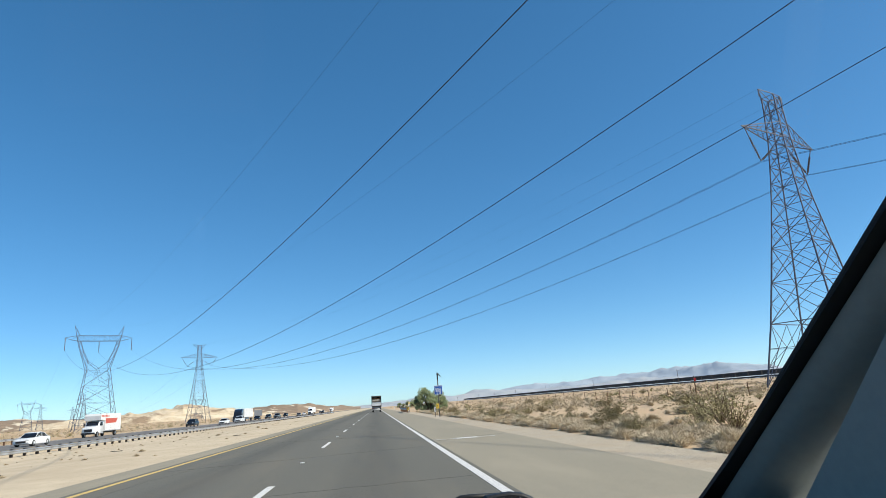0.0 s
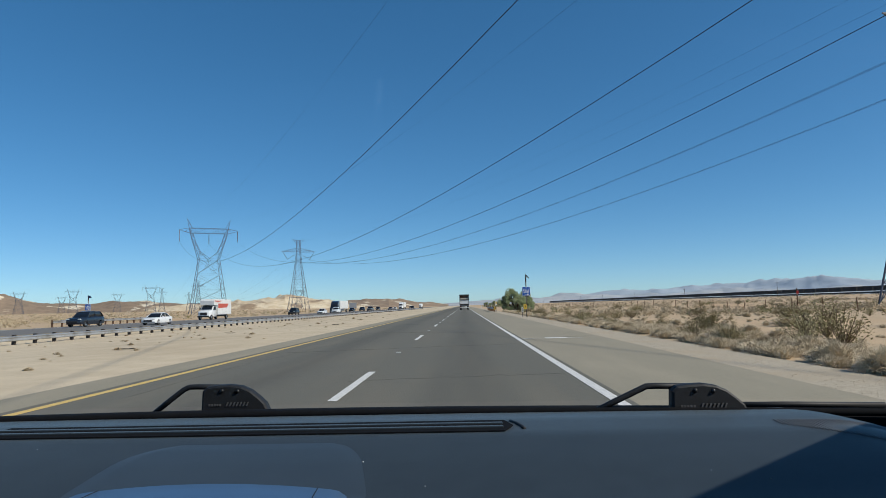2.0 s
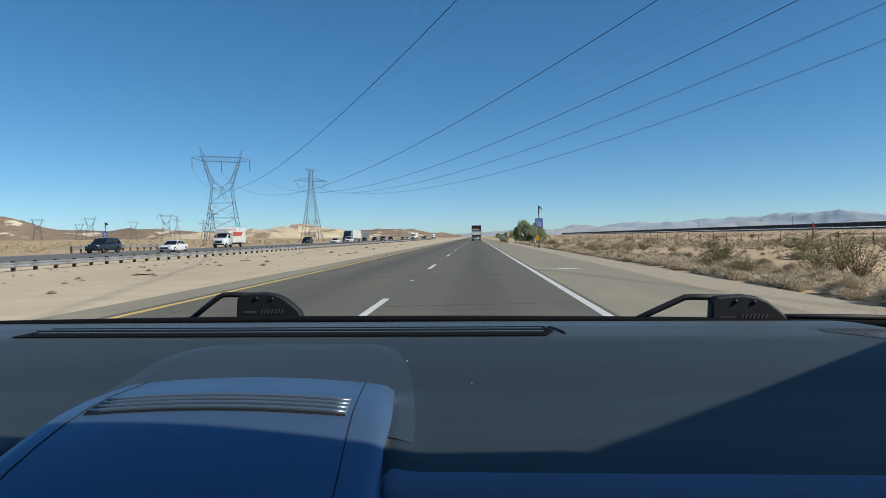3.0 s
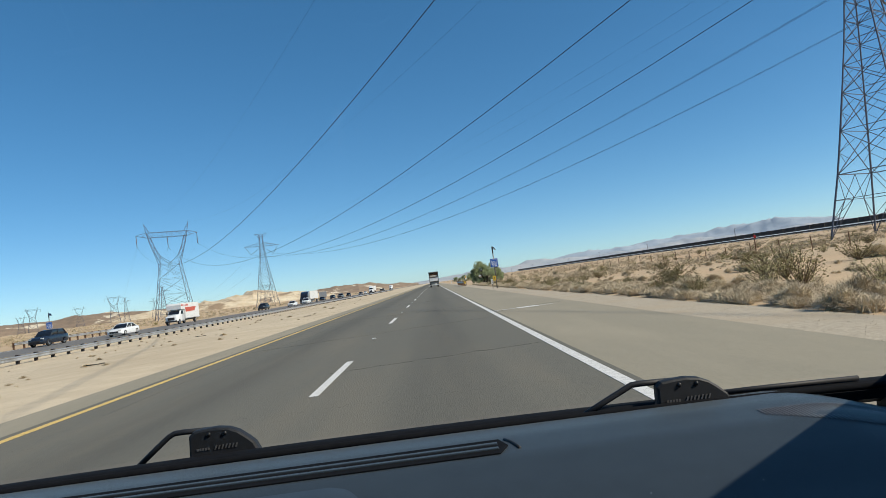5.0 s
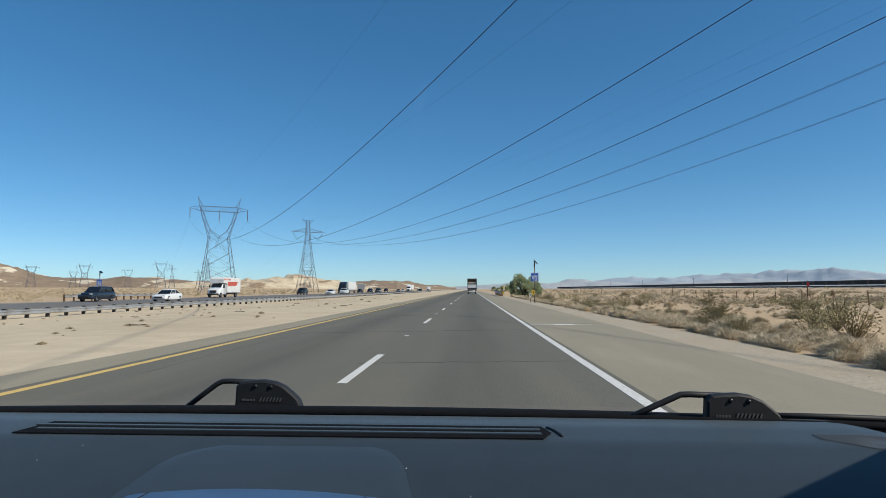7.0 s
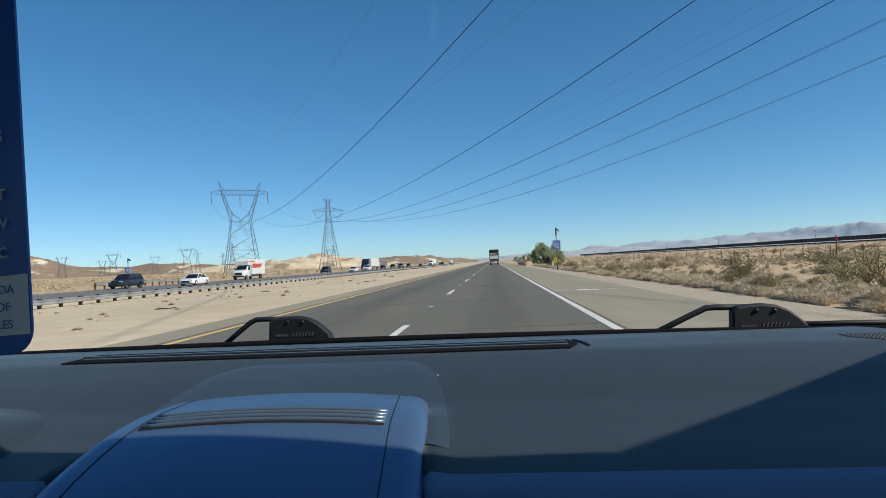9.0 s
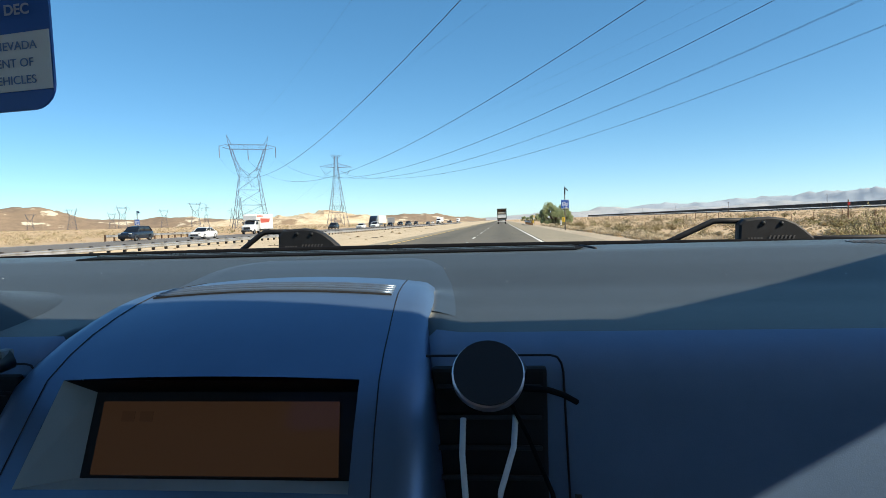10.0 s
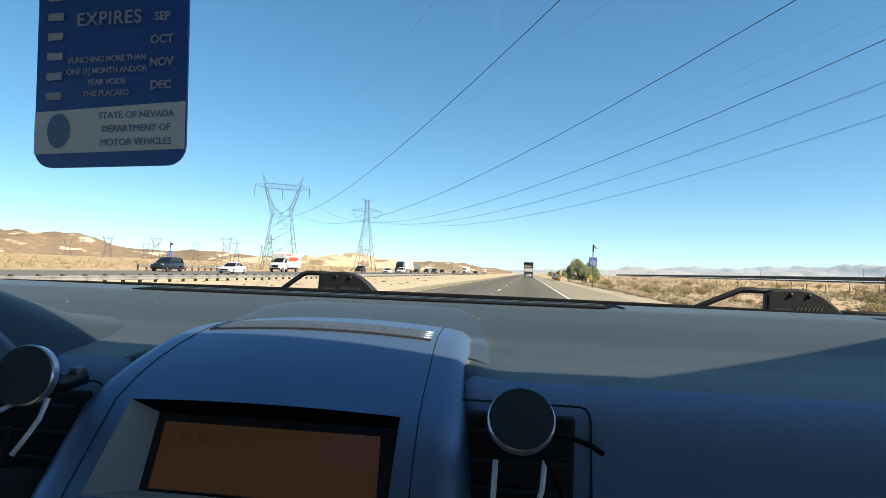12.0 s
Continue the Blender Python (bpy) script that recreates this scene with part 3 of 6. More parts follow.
def horned_tower(at, turn, group="horned towers", w=0.66):
    """A waist-type tower: a tapered base, two arms in a V and a bridge beam with three hanging strings."""
    t = thing("horned_transmission_tower", "steel lattice transmission tower with a wide bridge beam and two horns", "transmission tower", at, group, turn=turn)
    bm = bmesh.new()
    tower_body(bm, [(0.0, 7.4), (3.2, 6.9), (5.4, 6.6), (11.2, 5.75), (17.6, 4.85), (24.0, 4.0)], w)
    part("base", bm, M_TOWER, t)
    for s in (-1, 1):
        bm = bmesh.new()
        # outer edge, inner edge and the lacing between them, front and back
        outer = [Vector((s * 4.0, 0, 24.0)), Vector((s * 5.6, 0, 29.0)), Vector((s * 6.9, 0, 33.0)), Vector((s * 7.9, 0, 37.4))]
        inner = [Vector((0.0, 0, 24.2)), Vector((s * 3.4, 0, 27.0)), Vector((s * 5.2, 0, 31.0)), Vector((s * 6.4, 0, 35.0))]
        for sy, hs in ((-1, (3.6, 1.7, 1.2, 0.8)), (1, (3.6, 1.7, 1.2, 0.8))):
            o = [p + Vector((0, sy * h, 0)) for p, h in zip(outer, hs)]
            n = [p + Vector((0, sy * h, 0)) for p, h in zip(inner, hs)]
            for k in range(3):
                beam(bm, o[k], o[k + 1], 0.24 * w)
                beam(bm, n[k], n[k + 1], 0.22 * w)
                beam(bm, o[k + 1], n[k + 1], 0.10 * w)
                beam(bm, o[k], n[k + 1], 0.11 * w)
                beam(bm, o[k].lerp(o[k + 1], 0.5), n[k].lerp(n[k + 1], 0.5), 0.09 * w)
                beam(bm, o[k].lerp(o[k + 1], 0.5), n[k + 1], 0.09 * w)
            beam(bm, Vector((0, sy * 3.6, 24.2)), Vector((s * 4.4, sy * 4.85, 17.6)) * 0.35 + Vector((0, sy * 3.9, 19.5)) * 0.65, 0.14 * w)
        for k in range(1, 4):
            for row, hs in ((outer, (3.6, 1.7, 1.2, 0.8)), (inner, (3.6, 1.7, 1.2, 0.8))):
                beam(bm, row[k] + Vector((0, -hs[k], 0)), row[k] + Vector((0, hs[k], 0)), 0.09 * w)
        part("arm", bm, M_TOWER, t)
        bm = bmesh.new()
        tip = Vector((s * 8.7, 0, 41.2))
        for sx, sy in ((6.7, -0.8), (7.9, -0.8), (7.9, 0.8), (6.7, 0.8)):
            beam(bm, (s * sx, sy, 37.3), tip, 0.15 * w)
        beam(bm, (s * 7.4, -0.45, 38.9), (s * 8.2, 0.4, 39.0), 0.10 * w)
        part("horn", bm, M_TOWER, t)
        bm = bmesh.new()
        for sy in (-0.7, 0.7):
            beam(bm, (s * 7.4, sy, 35.1), (s * 11.9, 0, 36.3), 0.16 * w)
            beam(bm, (s * 7.9, sy, 37.3), (s * 11.9, 0, 36.4), 0.14 * w)
            beam(bm, (s * 7.9, sy, 37.0), (s * 9.6, sy * 0.5, 35.7), 0.09 * w)
        part("cantilever", bm, M_TOWER, t)
    bm = bmesh.new()
    box_truss(bm, (-7.4, 0, 36.2), (7.4, 0, 36.2), 1.05, 1.05, 8, w)
    part("bridge", bm, M_TOWER, t)
    for x in (-ARM_Y, 0.0, ARM_Y):
        bm = bmesh.new()
        insulator(bm, (x, 0, 36.2 if x else 35.2), 4.6)
        part("insulator_string", bm, M_INSUL, t)
    return t


def mast_tower(at, turn, group="mast towers", w=0.70):
    """A slim tapered mast with one long cross arm and V strings below it."""
    t = thing("mast_transmission_tower", "slim steel lattice transmission mast with one long cross arm", "transmission tower", at, group, turn=turn)
    bm = bmesh.new()
    tower_body(bm, [(0.0, 5.7), (5.2, 4.85), (8.6, 4.3), (14.4, 3.5), (19.4, 2.85), (23.0, 2.4), (26.2, 2.0), (29.0, 1.7), (31.6, 1.45), (34.0, 1.25),
                    (36.0, 1.1), (37.8, 1.05), (40.2, 0.95), (42.6, 0.9)], w)
    part("body", bm, M_TOWER, t)
    for s in (-1, 1):
        bm = bmesh.new()
        tip = Vector((s * 10.2, 0, 35.9))
        for sy in (-1.1, 1.1):
            foot, head = Vector((s * 1.1, sy, 35.6)), Vector((s * 1.05, sy, 38.0))
            beam(bm, foot, tip, 0.20 * w)
            beam(bm, head, tip, 0.15 * w)
            for k in range(1, 5):
                beam(bm, foot.lerp(tip, k / 5), head.lerp(tip, k / 5), 0.09 * w)
                beam(bm, foot.lerp(tip, k / 5), head.lerp(tip, (k - 1) / 5), 0.09 * w)
        for k in range(1, 5):
            f = k / 5
            beam(bm, Vector((s * 1.1, -1.1, 35.6)).lerp(tip, f), Vector((s * 1.1, 1.1, 35.6)).lerp(tip, f), 0.09 * w)
        part("cross_arm", bm, M_TOWER, t)
        bm = bmesh.new()
        for sy in (-0.9, 0.9):
            beam(bm, (s * 0.9, sy, 42.6), (s * 3.4, 0, 43.2), 0.16 * w)
            beam(bm, (s * 0.93, sy, 40.6), (s * 3.4, 0, 43.2), 0.12 * w)
        beam(bm, (s * 3.4, 0, 43.2), (s * 3.5, 0, 42.0), 0.09 * w)
        part("ground_wire_horn", bm, M_TOWER, t)
        for tx, tz in ((s * 9.4, 35.7), (s * 1.7, 34.4)):
            bm = bmesh.new()
            a, b = Vector((tx, 0, tz)), Vector((s * 6.6, 0, 31.2))
            beam(bm, a, b, 0.10)
            for k in range(9):
                beam(bm, a.lerp(b, 0.30 + 0.07 * k), a.lerp(b, 0.335 + 0.07 * k), 0.26, 6)
            part("insulator_string", bm, M_INSUL, t)
    return t


HEAD = 28.5  # the lines cross the road at a slant
TOWERS_H = [(-108, 262, -0.9), (49.5, -28, 0.0)]
for p in TOWERS_H:
    horned_tower(p, HEAD)
TOWERS_M = [(-98, 370, -0.5), (61.6, 80, 0.1)]
for p in TOWERS_M:
    mast_tower(p, HEAD)
# the lines go on towards the hills, far off
FAR_H = [(-470, 930), (-700, 1250), (-640, 1010), (-900, 1380), (-760, 1050), (-1000, 1250), (-330, 1250)]
FAR_H = [(x, y, ground_z(x, y) - 0.3) for x, y in FAR_H]
for p in FAR_H:
    horned_tower(p, HEAD, w=1.1)
FAR_M = [(-385, 900), (-560, 1150), (-620, 1400)]
FAR_M = [(x, y, ground_z(x, y) - 0.3) for x, y in FAR_M]
for p in FAR_M:
    mast_tower(p, HEAD, w=1.15)


def span(a, b, sag, r, n=40, name="power_line", label="dark aluminium power cable sagging between towers"):
    a, b = Vector(a), Vector(b)
    bm = bmesh.new()
    tube(bm, [a.lerp(b, k / n) - Vector((0, 0, 4 * sag * (k / n) * (1 - k / n))) for k in range(n + 1)], r, 5)
    single(name, bm, M_WIRE, label, "power line", group="power lines")


def tower_point(at, turn, local):
    return Matrix.Translation(at) @ Matrix.Rotation(radians(turn), 4, "Z") @ Vector(local)


def string_line(a, b, ta, tb, locs, sag, twin, r):
    for loc in locs:
        for off in ((-twin, twin) if twin else (0.0,)):
            l2 = (loc[0] + off, loc[1], loc[2])
            span(tower_point(a, ta, l2), tower_point(b, tb, l2), sag, r)


HS = [(-ARM_Y, 0, 31.6), (0, 0, 30.6), (ARM_Y, 0, 31.6)]
HG = [(-8.7, 0, 41.2), (8.7, 0, 41.2)]
MS = [(-6.6, 0, 31.1), (6.6, 0, 31.1)]
MG = [(-3.4, 0, 43.2), (3.4, 0, 43.2)]
string_line(TOWERS_H[0], TOWERS_H[1], HEAD, HEAD, HS, 19.2, 0, 0.028)
string_line(TOWERS_H[0], TOWERS_H[1], HEAD, HEAD, HG, 12.0, 0, 0.008)
string_line(TOWERS_M[0], TOWERS_M[1], HEAD, HEAD, MS, 11.1, 0.23, 0.024)
string_line(TOWERS_M[0], TOWERS_M[1], HEAD, HEAD, MG, 8.0, 0, 0.010)
string_line(FAR_H[0], TOWERS_H[0], HEAD, HEAD, HS, 22.0, 0, 0.014)
string_line(FAR_M[0], TOWERS_M[0], HEAD, HEAD, MS, 20.0, 0.2, 0.012)
# beyond the right-hand mast the line runs on over the desert
for loc in MS:
    for off in (-0.23, 0.23):
        q = (loc[0] + off, 0, loc[2])
        span(tower_point(TOWERS_M[1], HEAD, q), tower_point((218, -205, 0.0), HEAD, q), 11.0, 0.024)


# ---- railway with a standing freight train ----
def railway():
    X = 262.0
    bm = bmesh.new()
    ys = [-300, 0, 300, 600, 1000, 1500, 2200, 3200]
    loft(bm, [[(X - 6, y, 1.6), (X - 3, y, 2.7), (X + 3, y, 2.7), (X + 6, y, 1.6)] for y in ys])
    single("railway_embankment", bm, M_BALLAST, "long grey ballast embankment of a railway", "embankment", kind="structure")
    t = thing("hopper_railcar", "dark steel hopper railcar standing on the embankment", "railcar", (X, 120, 2.7), group="freight train")
    bm = bmesh.new()
    loft(bm, [[(-1.5, y, 0.9 if abs(y) < 5 else 1.9), (-1.5, y, 4.9), (1.5, y, 4.9), (1.5, y, 0.9 if abs(y) < 5 else 1.9)] for y in (-7.6, -5, 5, 7.6)], closed=True)
    for s in (-1, 1):
        plate(bm, [(-1.5, s * 7.6, 1.9), (1.5, s * 7.6, 1.9), (1.5, s * 7.6, 4.9), (-1.5, s * 7.6, 4.9)], (0, s, 0), 0.05)
    for k in range(-6, 7):
        box(bm, (-1.55, k * 1.15, 3.3), (0.12, 0.14, 3.0))
    box(bm, (0, 0, 0.8), (2.4, 15.9, 0.95))
    part("body", bm, M_TRAIN, t)
    for y in (-5.6, 5.6):
        bm = bmesh.new()
        for dy in (-0.9, 0.9):
            for sx in (-0.75, 0.75):
                bmesh.ops.create_cone(bm, cap_ends=True, segments=12, radius1=0.45, radius2=0.45, depth=0.14,
                                      matrix=Matrix.Translation((sx, y + dy, 0.45)) @ Matrix.Rotation(radians(90), 4, "Y"))
        box(bm, (-0.9, y, 0.5), (0.15, 2.4, 0.35))
        part("bogie", bm, M_TRAIN, t)
    for k in range(1, 110):
        copy_thing(t, pose(X, 120 + 16.4 * k, 2.7))
    for k in range(1, 8):
        copy_thing(t, pose(X, 120 - 16.4 * k, 2.7))


railway()


def utility_pole(x, y):
    z = ground_z(x, y)
    t = thing("utility_pole", "tall timber utility pole with a crossarm", "utility pole", (x, y, z), group="utility poles")
    bm = bmesh.new()
    tube(bm, [(0, 0, -0.5), (0, 0, 11.5)], 0.2, 8, 0.13)
    part("pole", bm, M_BARK, t)
    bm = bmesh.new()
    box(bm, (0, 0, 10.7), (2.6, 0.14, 0.16))
    part("crossarm", bm, M_BARK, t)


for k in range(9):
    utility_pole(238, 283 + 200 * k)


# ---- hills and mountains ----
def ridge(name, pts, depth, material, label, seed, rough, steps=160, zfloor=-2.0):
    """A range of hills along a line of (x, y, height) stations, deep enough to have a front and a back slope."""
    bm = bmesh.new()
    rows = []
    n = len(pts) - 1
    across = 16
    for k in range(steps + 1):
        f = k / steps * n
        i = min(int(f), n - 1)
        u = f - i
        u = u * u * (3 - 2 * u)
        p, q = pts[i], pts[i + 1]
        x, y, h = (p[j] + (q[j] - p[j]) * u for j in range(3))
        d = Vector((x, y, 0)).normalized()
        row = []
        for j in range(across + 1):
            s = j / across * 2 - 1
            w = (1 - s * s) ** 1.2
            nz = noise.fractal(Vector((x * rough, y * rough + seed, s * 1.4)), 1.0, 2.0, 5)
            nz += 0.22 * noise.fractal(Vector((x * rough * 4.5, y * rough * 4.5 + seed, s * 5)), 1.0, 2.0, 4)
            row.append((x + d.x * s * depth, y + d.y * s * depth, zfloor + h * w * (1 + 0.45 * nz) + (abs(nz) * h * 0.15 if 0 < j < across else 0)))
        rows.append(row)
    loft(bm, rows)
    single(name, bm, material, label, "hills", kind="structure", smooth=True)


ridge("hill_range", [(-2300, 900, 40), (-1700, 1150, 46), (-1350, 1350, 52), (-1150, 1480, 48), (-1000, 1650, 30), (-820, 1700, 30), (-640, 1760, 20), (-420, 2000, 24), (-250, 2100, 24), (-60, 2500, 12)],
      220, M_HILL, "low tan desert hills with pale scars", 3.1, 0.0045, 420)
ridge("quarry_hill", [(-820, 1500, 5), (-700, 1560, 22), (-590, 1600, 27), (-470, 1640, 35), (-380, 1680, 29), (-270, 1720, 6)],
      110, M_CHALK, "bright pale quarried hill", 9.4, 0.012, 200)
# the haze of these two ranges lies in their base colours
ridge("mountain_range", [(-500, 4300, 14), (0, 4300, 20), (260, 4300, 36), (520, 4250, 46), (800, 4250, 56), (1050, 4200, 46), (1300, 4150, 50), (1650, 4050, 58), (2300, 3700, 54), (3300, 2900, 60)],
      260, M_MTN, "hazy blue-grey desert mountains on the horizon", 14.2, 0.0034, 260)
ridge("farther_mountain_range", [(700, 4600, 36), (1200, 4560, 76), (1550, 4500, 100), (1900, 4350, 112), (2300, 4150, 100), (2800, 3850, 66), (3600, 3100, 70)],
      160, M_MTN2, "hazy pale blue mountain ridge behind the nearer range", 21.7, 0.0026, 200)


# ---- the car that carries the camera: cabin ----
CAR_C = -0.21  # middle of the car
POD_C = -0.206
PILLAR_FOOT, PILLAR_HEAD = Vector((0.766, -0.12, 1.06)), Vector((0.725, -0.95, 1.62))


def dash_z(y):
    """Height of the dashboard's top along the car."""
    ks = [(-0.72, 1.000), (-0.66, 1.005), (-0.60, 1.011), (-0.52, 1.018), (-0.44, 1.028), (-0.36, 1.044), (-0.28, 1.058), (-0.20, 1.062), (-0.12, 1.058), (-0.05, 1.045)]
    for (y0, z0), (y1, z1) in zip(ks, ks[1:]):
        if y <= y1:
            return z0 + (z1 - z0) * (y - y0) / (y1 - y0)
    return ks[-1][1]


def dashboard():
    t = thing("dashboard", "dark grey moulded plastic dashboard of a minivan", "dashboard")
    xs = sorted({*np.linspace(-1.265, 0.845, 85).round(4).tolist(), *np.linspace(-0.40, 0.0, 41).round(4).tolist()})
    ys = np.linspace(-0.05, -0.612, 38)

    def sink(x, y):
        """The well that the console sits in, and the fall towards the doors."""
        edge = 0.146 + 0.10 * (-0.475 - y)
        well = 0.07 * (1 - smooth_step(edge - 0.016, edge, abs(x - POD_C))) * (1 - smooth_step(-0.462, -0.442, y))
        collar = 0.006 * (1 - smooth_step(0.156, 0.190, x - POD_C)) * smooth_step(0.10, 0.15, x - POD_C) * (1 - smooth_step(-0.50, -0.44, y)) * smooth_step(-0.645, -0.585, y)
        cluster = 0.12 * (1 - smooth_step(0.15, 0.19, abs(x + 0.70))) * (1 - smooth_step(-0.60, -0.50, y))
        return well + cluster - collar + 0.06 * smooth_step(0.75, 1.02, abs(x - CAR_C))

    bm = bmesh.new()
    loft(bm, [[(x, y, dash_z(y) - sink(x, y)) for x in xs] for y in ys])
    part("top_pad", bm, M_DASH, t, smooth=True)
    lip = [(-0.612, dash_z(-0.612)), (-0.628, 1.0055), (-0.641, 0.997), (-0.648, 0.984), (-0.649, 0.962), (-0.645, 0.90), (-0.64, 0.80), (-0.61, 0.66), (-0.55, 0.55)]
    bm = bmesh.new()
    loft(bm, [[(x, y + sink(x, y) * 0.3 * min(k, 2), z - sink(x, y) * (1 - 0.25 * min(k, 2))) for x in xs] for k, (y, z) in enumerate(lip)])
    part("lower_panel", bm, M_DASHLOW, t, smooth=True)
    # smooth plinth that the console rises from
    bm = bmesh.new()
    rows = []
    ends = [(-0.302, -0.296, -0.104), (-0.308, -0.312, -0.088), (-0.320, -0.330, -0.076), (-0.335, -0.344, -0.067), (-0.355, -0.353, -0.058), (-0.390, -0.360, -0.050),
            (-0.425, -0.366, -0.042), (-0.475, -0.368, -0.036), (-0.530, -0.368, -0.030), (-0.565, -0.368, -0.028)]
    for k in range(33):
        y = -0.302 - 0.263 * k / 32
        for (y0, l0, r0), (y1, l1, r1) in zip(ends, ends[1:]):
            if y1 - 1e-9 <= y:
                g = (y0 - y) / (y0 - y1)
                break
        left, right = l0 + (l1 - l0) * g, r0 + (r1 - r0) * g
        row = []
        for u in np.linspace(0, 1, 49):
            x = left + (right - left) * u
            row.append((x, y, dash_z(y) - sink(x, y) + 0.0002 + 0.0010 * smooth_step(0, 0.06, min(u, 1 - u)) * smooth_step(0, 0.08, k / 32)))
        rows.append(row)
    loft(bm, rows)
    part("console_plinth", bm, M_PLINTH, t, smooth=True)
    # defroster outlet along the glass
    bm = bmesh.new()
    plate(bm, [(-0.60, -0.272, 1.0590), (0.115, -0.272, 1.0590), (0.128, -0.245, 1.0606), (0.118, -0.215, 1.0620), (-0.58, -0.215, 1.0620)], (0, 0, 1), 0.0015)
    slot = part("defroster_frame", bm, M_RUBBER, t)
    for k in range(2):
        bm = bmesh.new()
        box(bm, (-0.238 + 0.006 * k, -0.2335 - 0.0195 * k, 1.0626 - 0.0010 * k), (0.705 - 0.012 * k, 0.0085, 0.0030), bevel=0.001)
        part("slat", bm, M_DASH, slot)
    bm = bmesh.new()
    tube(bm, [(0.126, -0.214, 1.0615), (0.134, -0.228, 1.0608), (0.139, -0.244, 1.0600), (0.142, -0.258, 1.0592)], 0.0024, 8)
    part("outlet_end_rib", bm, M_WIPER, t, smooth=True)
    # specks of dust
    rng = random.Random(8)
    bm = bmesh.new()
    for k in range(20):
        x, y = rng.uniform(-0.75, 0.45), rng.uniform(-0.52, -0.30)
        r = rng.uniform(0.0004, 0.0011)
        box(bm, (x, y, dash_z(y) + r * 0.4), (r * rng.uniform(1, 2), r, r))
    part("dust_specks", bm, M_PAPER, t)
    # speaker grille on the passenger's side
    bm = bmesh.new()
    for k in range(60):
        f = k / 59
        x = 0.478 + 0.30 * f
        y0 = -0.232 - 0.010 * f
        y1 = y0 - 0.085 * min(1.0, 0.12 + 2.6 * f) ** 0.6
        drop = 0.06 * smooth_step(0.75, 1.02, x - CAR_C) - 0.0004
        beam(bm, (x, y0, dash_z(y0) - drop), (x, y1, dash_z(y1) - drop), 0.0021)
    part("speaker_grille", bm, mat("grille_grey", (0.13, 0.14, 0.15), 0.6), t)
    return t


dashboard()


def air_vent(x0, x1, z0, z1, label):
    t = thing("air_vent", label, "air vent", (0, 0, 0), group="dashboard vents")
    y = -0.652
    bm = bmesh.new()
    box(bm, ((x0 + x1) / 2, y + 0.006, (z0 + z1) / 2), (x1 - x0, 0.014, z1 - z0), bevel=0.003)
    part("housing", bm, M_GROOVE, t)
    n = int((z1 - z0) / 0.023)
    for k in range(n):
        bm = bmesh.new()
        box(bm, ((x0 + x1) / 2, y - 0.004, z1 - 0.014 - 0.023 * k), (x1 - x0 - 0.010, 0.017, 0.0036), Euler((radians(-18), 0, 0)).to_matrix(), bevel=0.0009)
        part("slat", bm, M_WIPER, t)
    bm = bmesh.new()
    q = -0.6492
    tube(bm, [(x0 - 0.004, q, z1 + 0.009), (x1 + 0.003, q, z1 + 0.009), (x1 + 0.008, q, z1 + 0.0075), (x1 + 0.011, q, z1 + 0.003), (x1 + 0.0125, q, z1 - 0.004), (x1 + 0.017, q + 0.002, z0)], 0.0009, 8)
    part("seam", bm, M_GROOVE, t, smooth=True)
    return t


air_vent(-0.041, 0.047, 0.86, 0.9895, "black louvred air vent beside the console")
air_vent(-0.500, -0.380, 0.80, 0.985, "black louvred air vent beside the driver's gauges")


# ---- centre console pod with its display ----
POD_PROFILE = [(-0.420, 1.020, 0.146), (-0.424, 1.0315, 0.149), (-0.440, 1.0365, 0.153), (-0.502, 1.0370, 0.158), (-0.538, 1.0340, 0.160), (-0.565, 1.0290, 0.162),
               (-0.595, 1.0212, 0.164), (-0.625, 1.0115, 0.166), (-0.652, 1.0005, 0.167), (-0.678, 0.9860, 0.168),
               (-0.704, 0.9570, 0.169), (-0.731, 0.9245, 0.171), (-0.740, 0.905, 0.172), (-0.752, 0.86, 0.175), (-0.760, 0.79, 0.180), (-0.765, 0.68, 0.185)]


def pod_normal(i):
    p, q = POD_PROFILE[max(i - 1, 0)], POD_PROFILE[min(i + 1, len(POD_PROFILE) - 1)]
    d = Vector((0, q[0] - p[0], q[1] - p[1])).normalized()
    return Vector((0, d.z, -d.y)) if d.y < 0 else Vector((0, -d.z, d.y))


def pod_point(i, u):
    """u: -1..1 across the skin; beyond that down the flanks."""
    y, z, w = POD_PROFILE[i]
    n = pod_normal(i)
    if n.z < 0 and n.y > 0:
        n = -n
    r = 0.024
    s = 1 if u >= 0 else -1
    a = abs(u)
    crown = 0.007 * (1 - min(a, 1) ** 2)
    if a <= 1:
        x, d = (w - r) * u, 0.0
    elif a <= 2:
        k = (a - 1) * math.pi / 2
        x, d = s * (w - r + r * math.sin(k)), r * (1 - math.cos(k))
    else:
        x, d = s * (w + 0.006 * (a - 2)), r + 0.09 * (a - 2)
    p = Vector((POD_C + x, y, z)) + n * (crown - d)
    return p


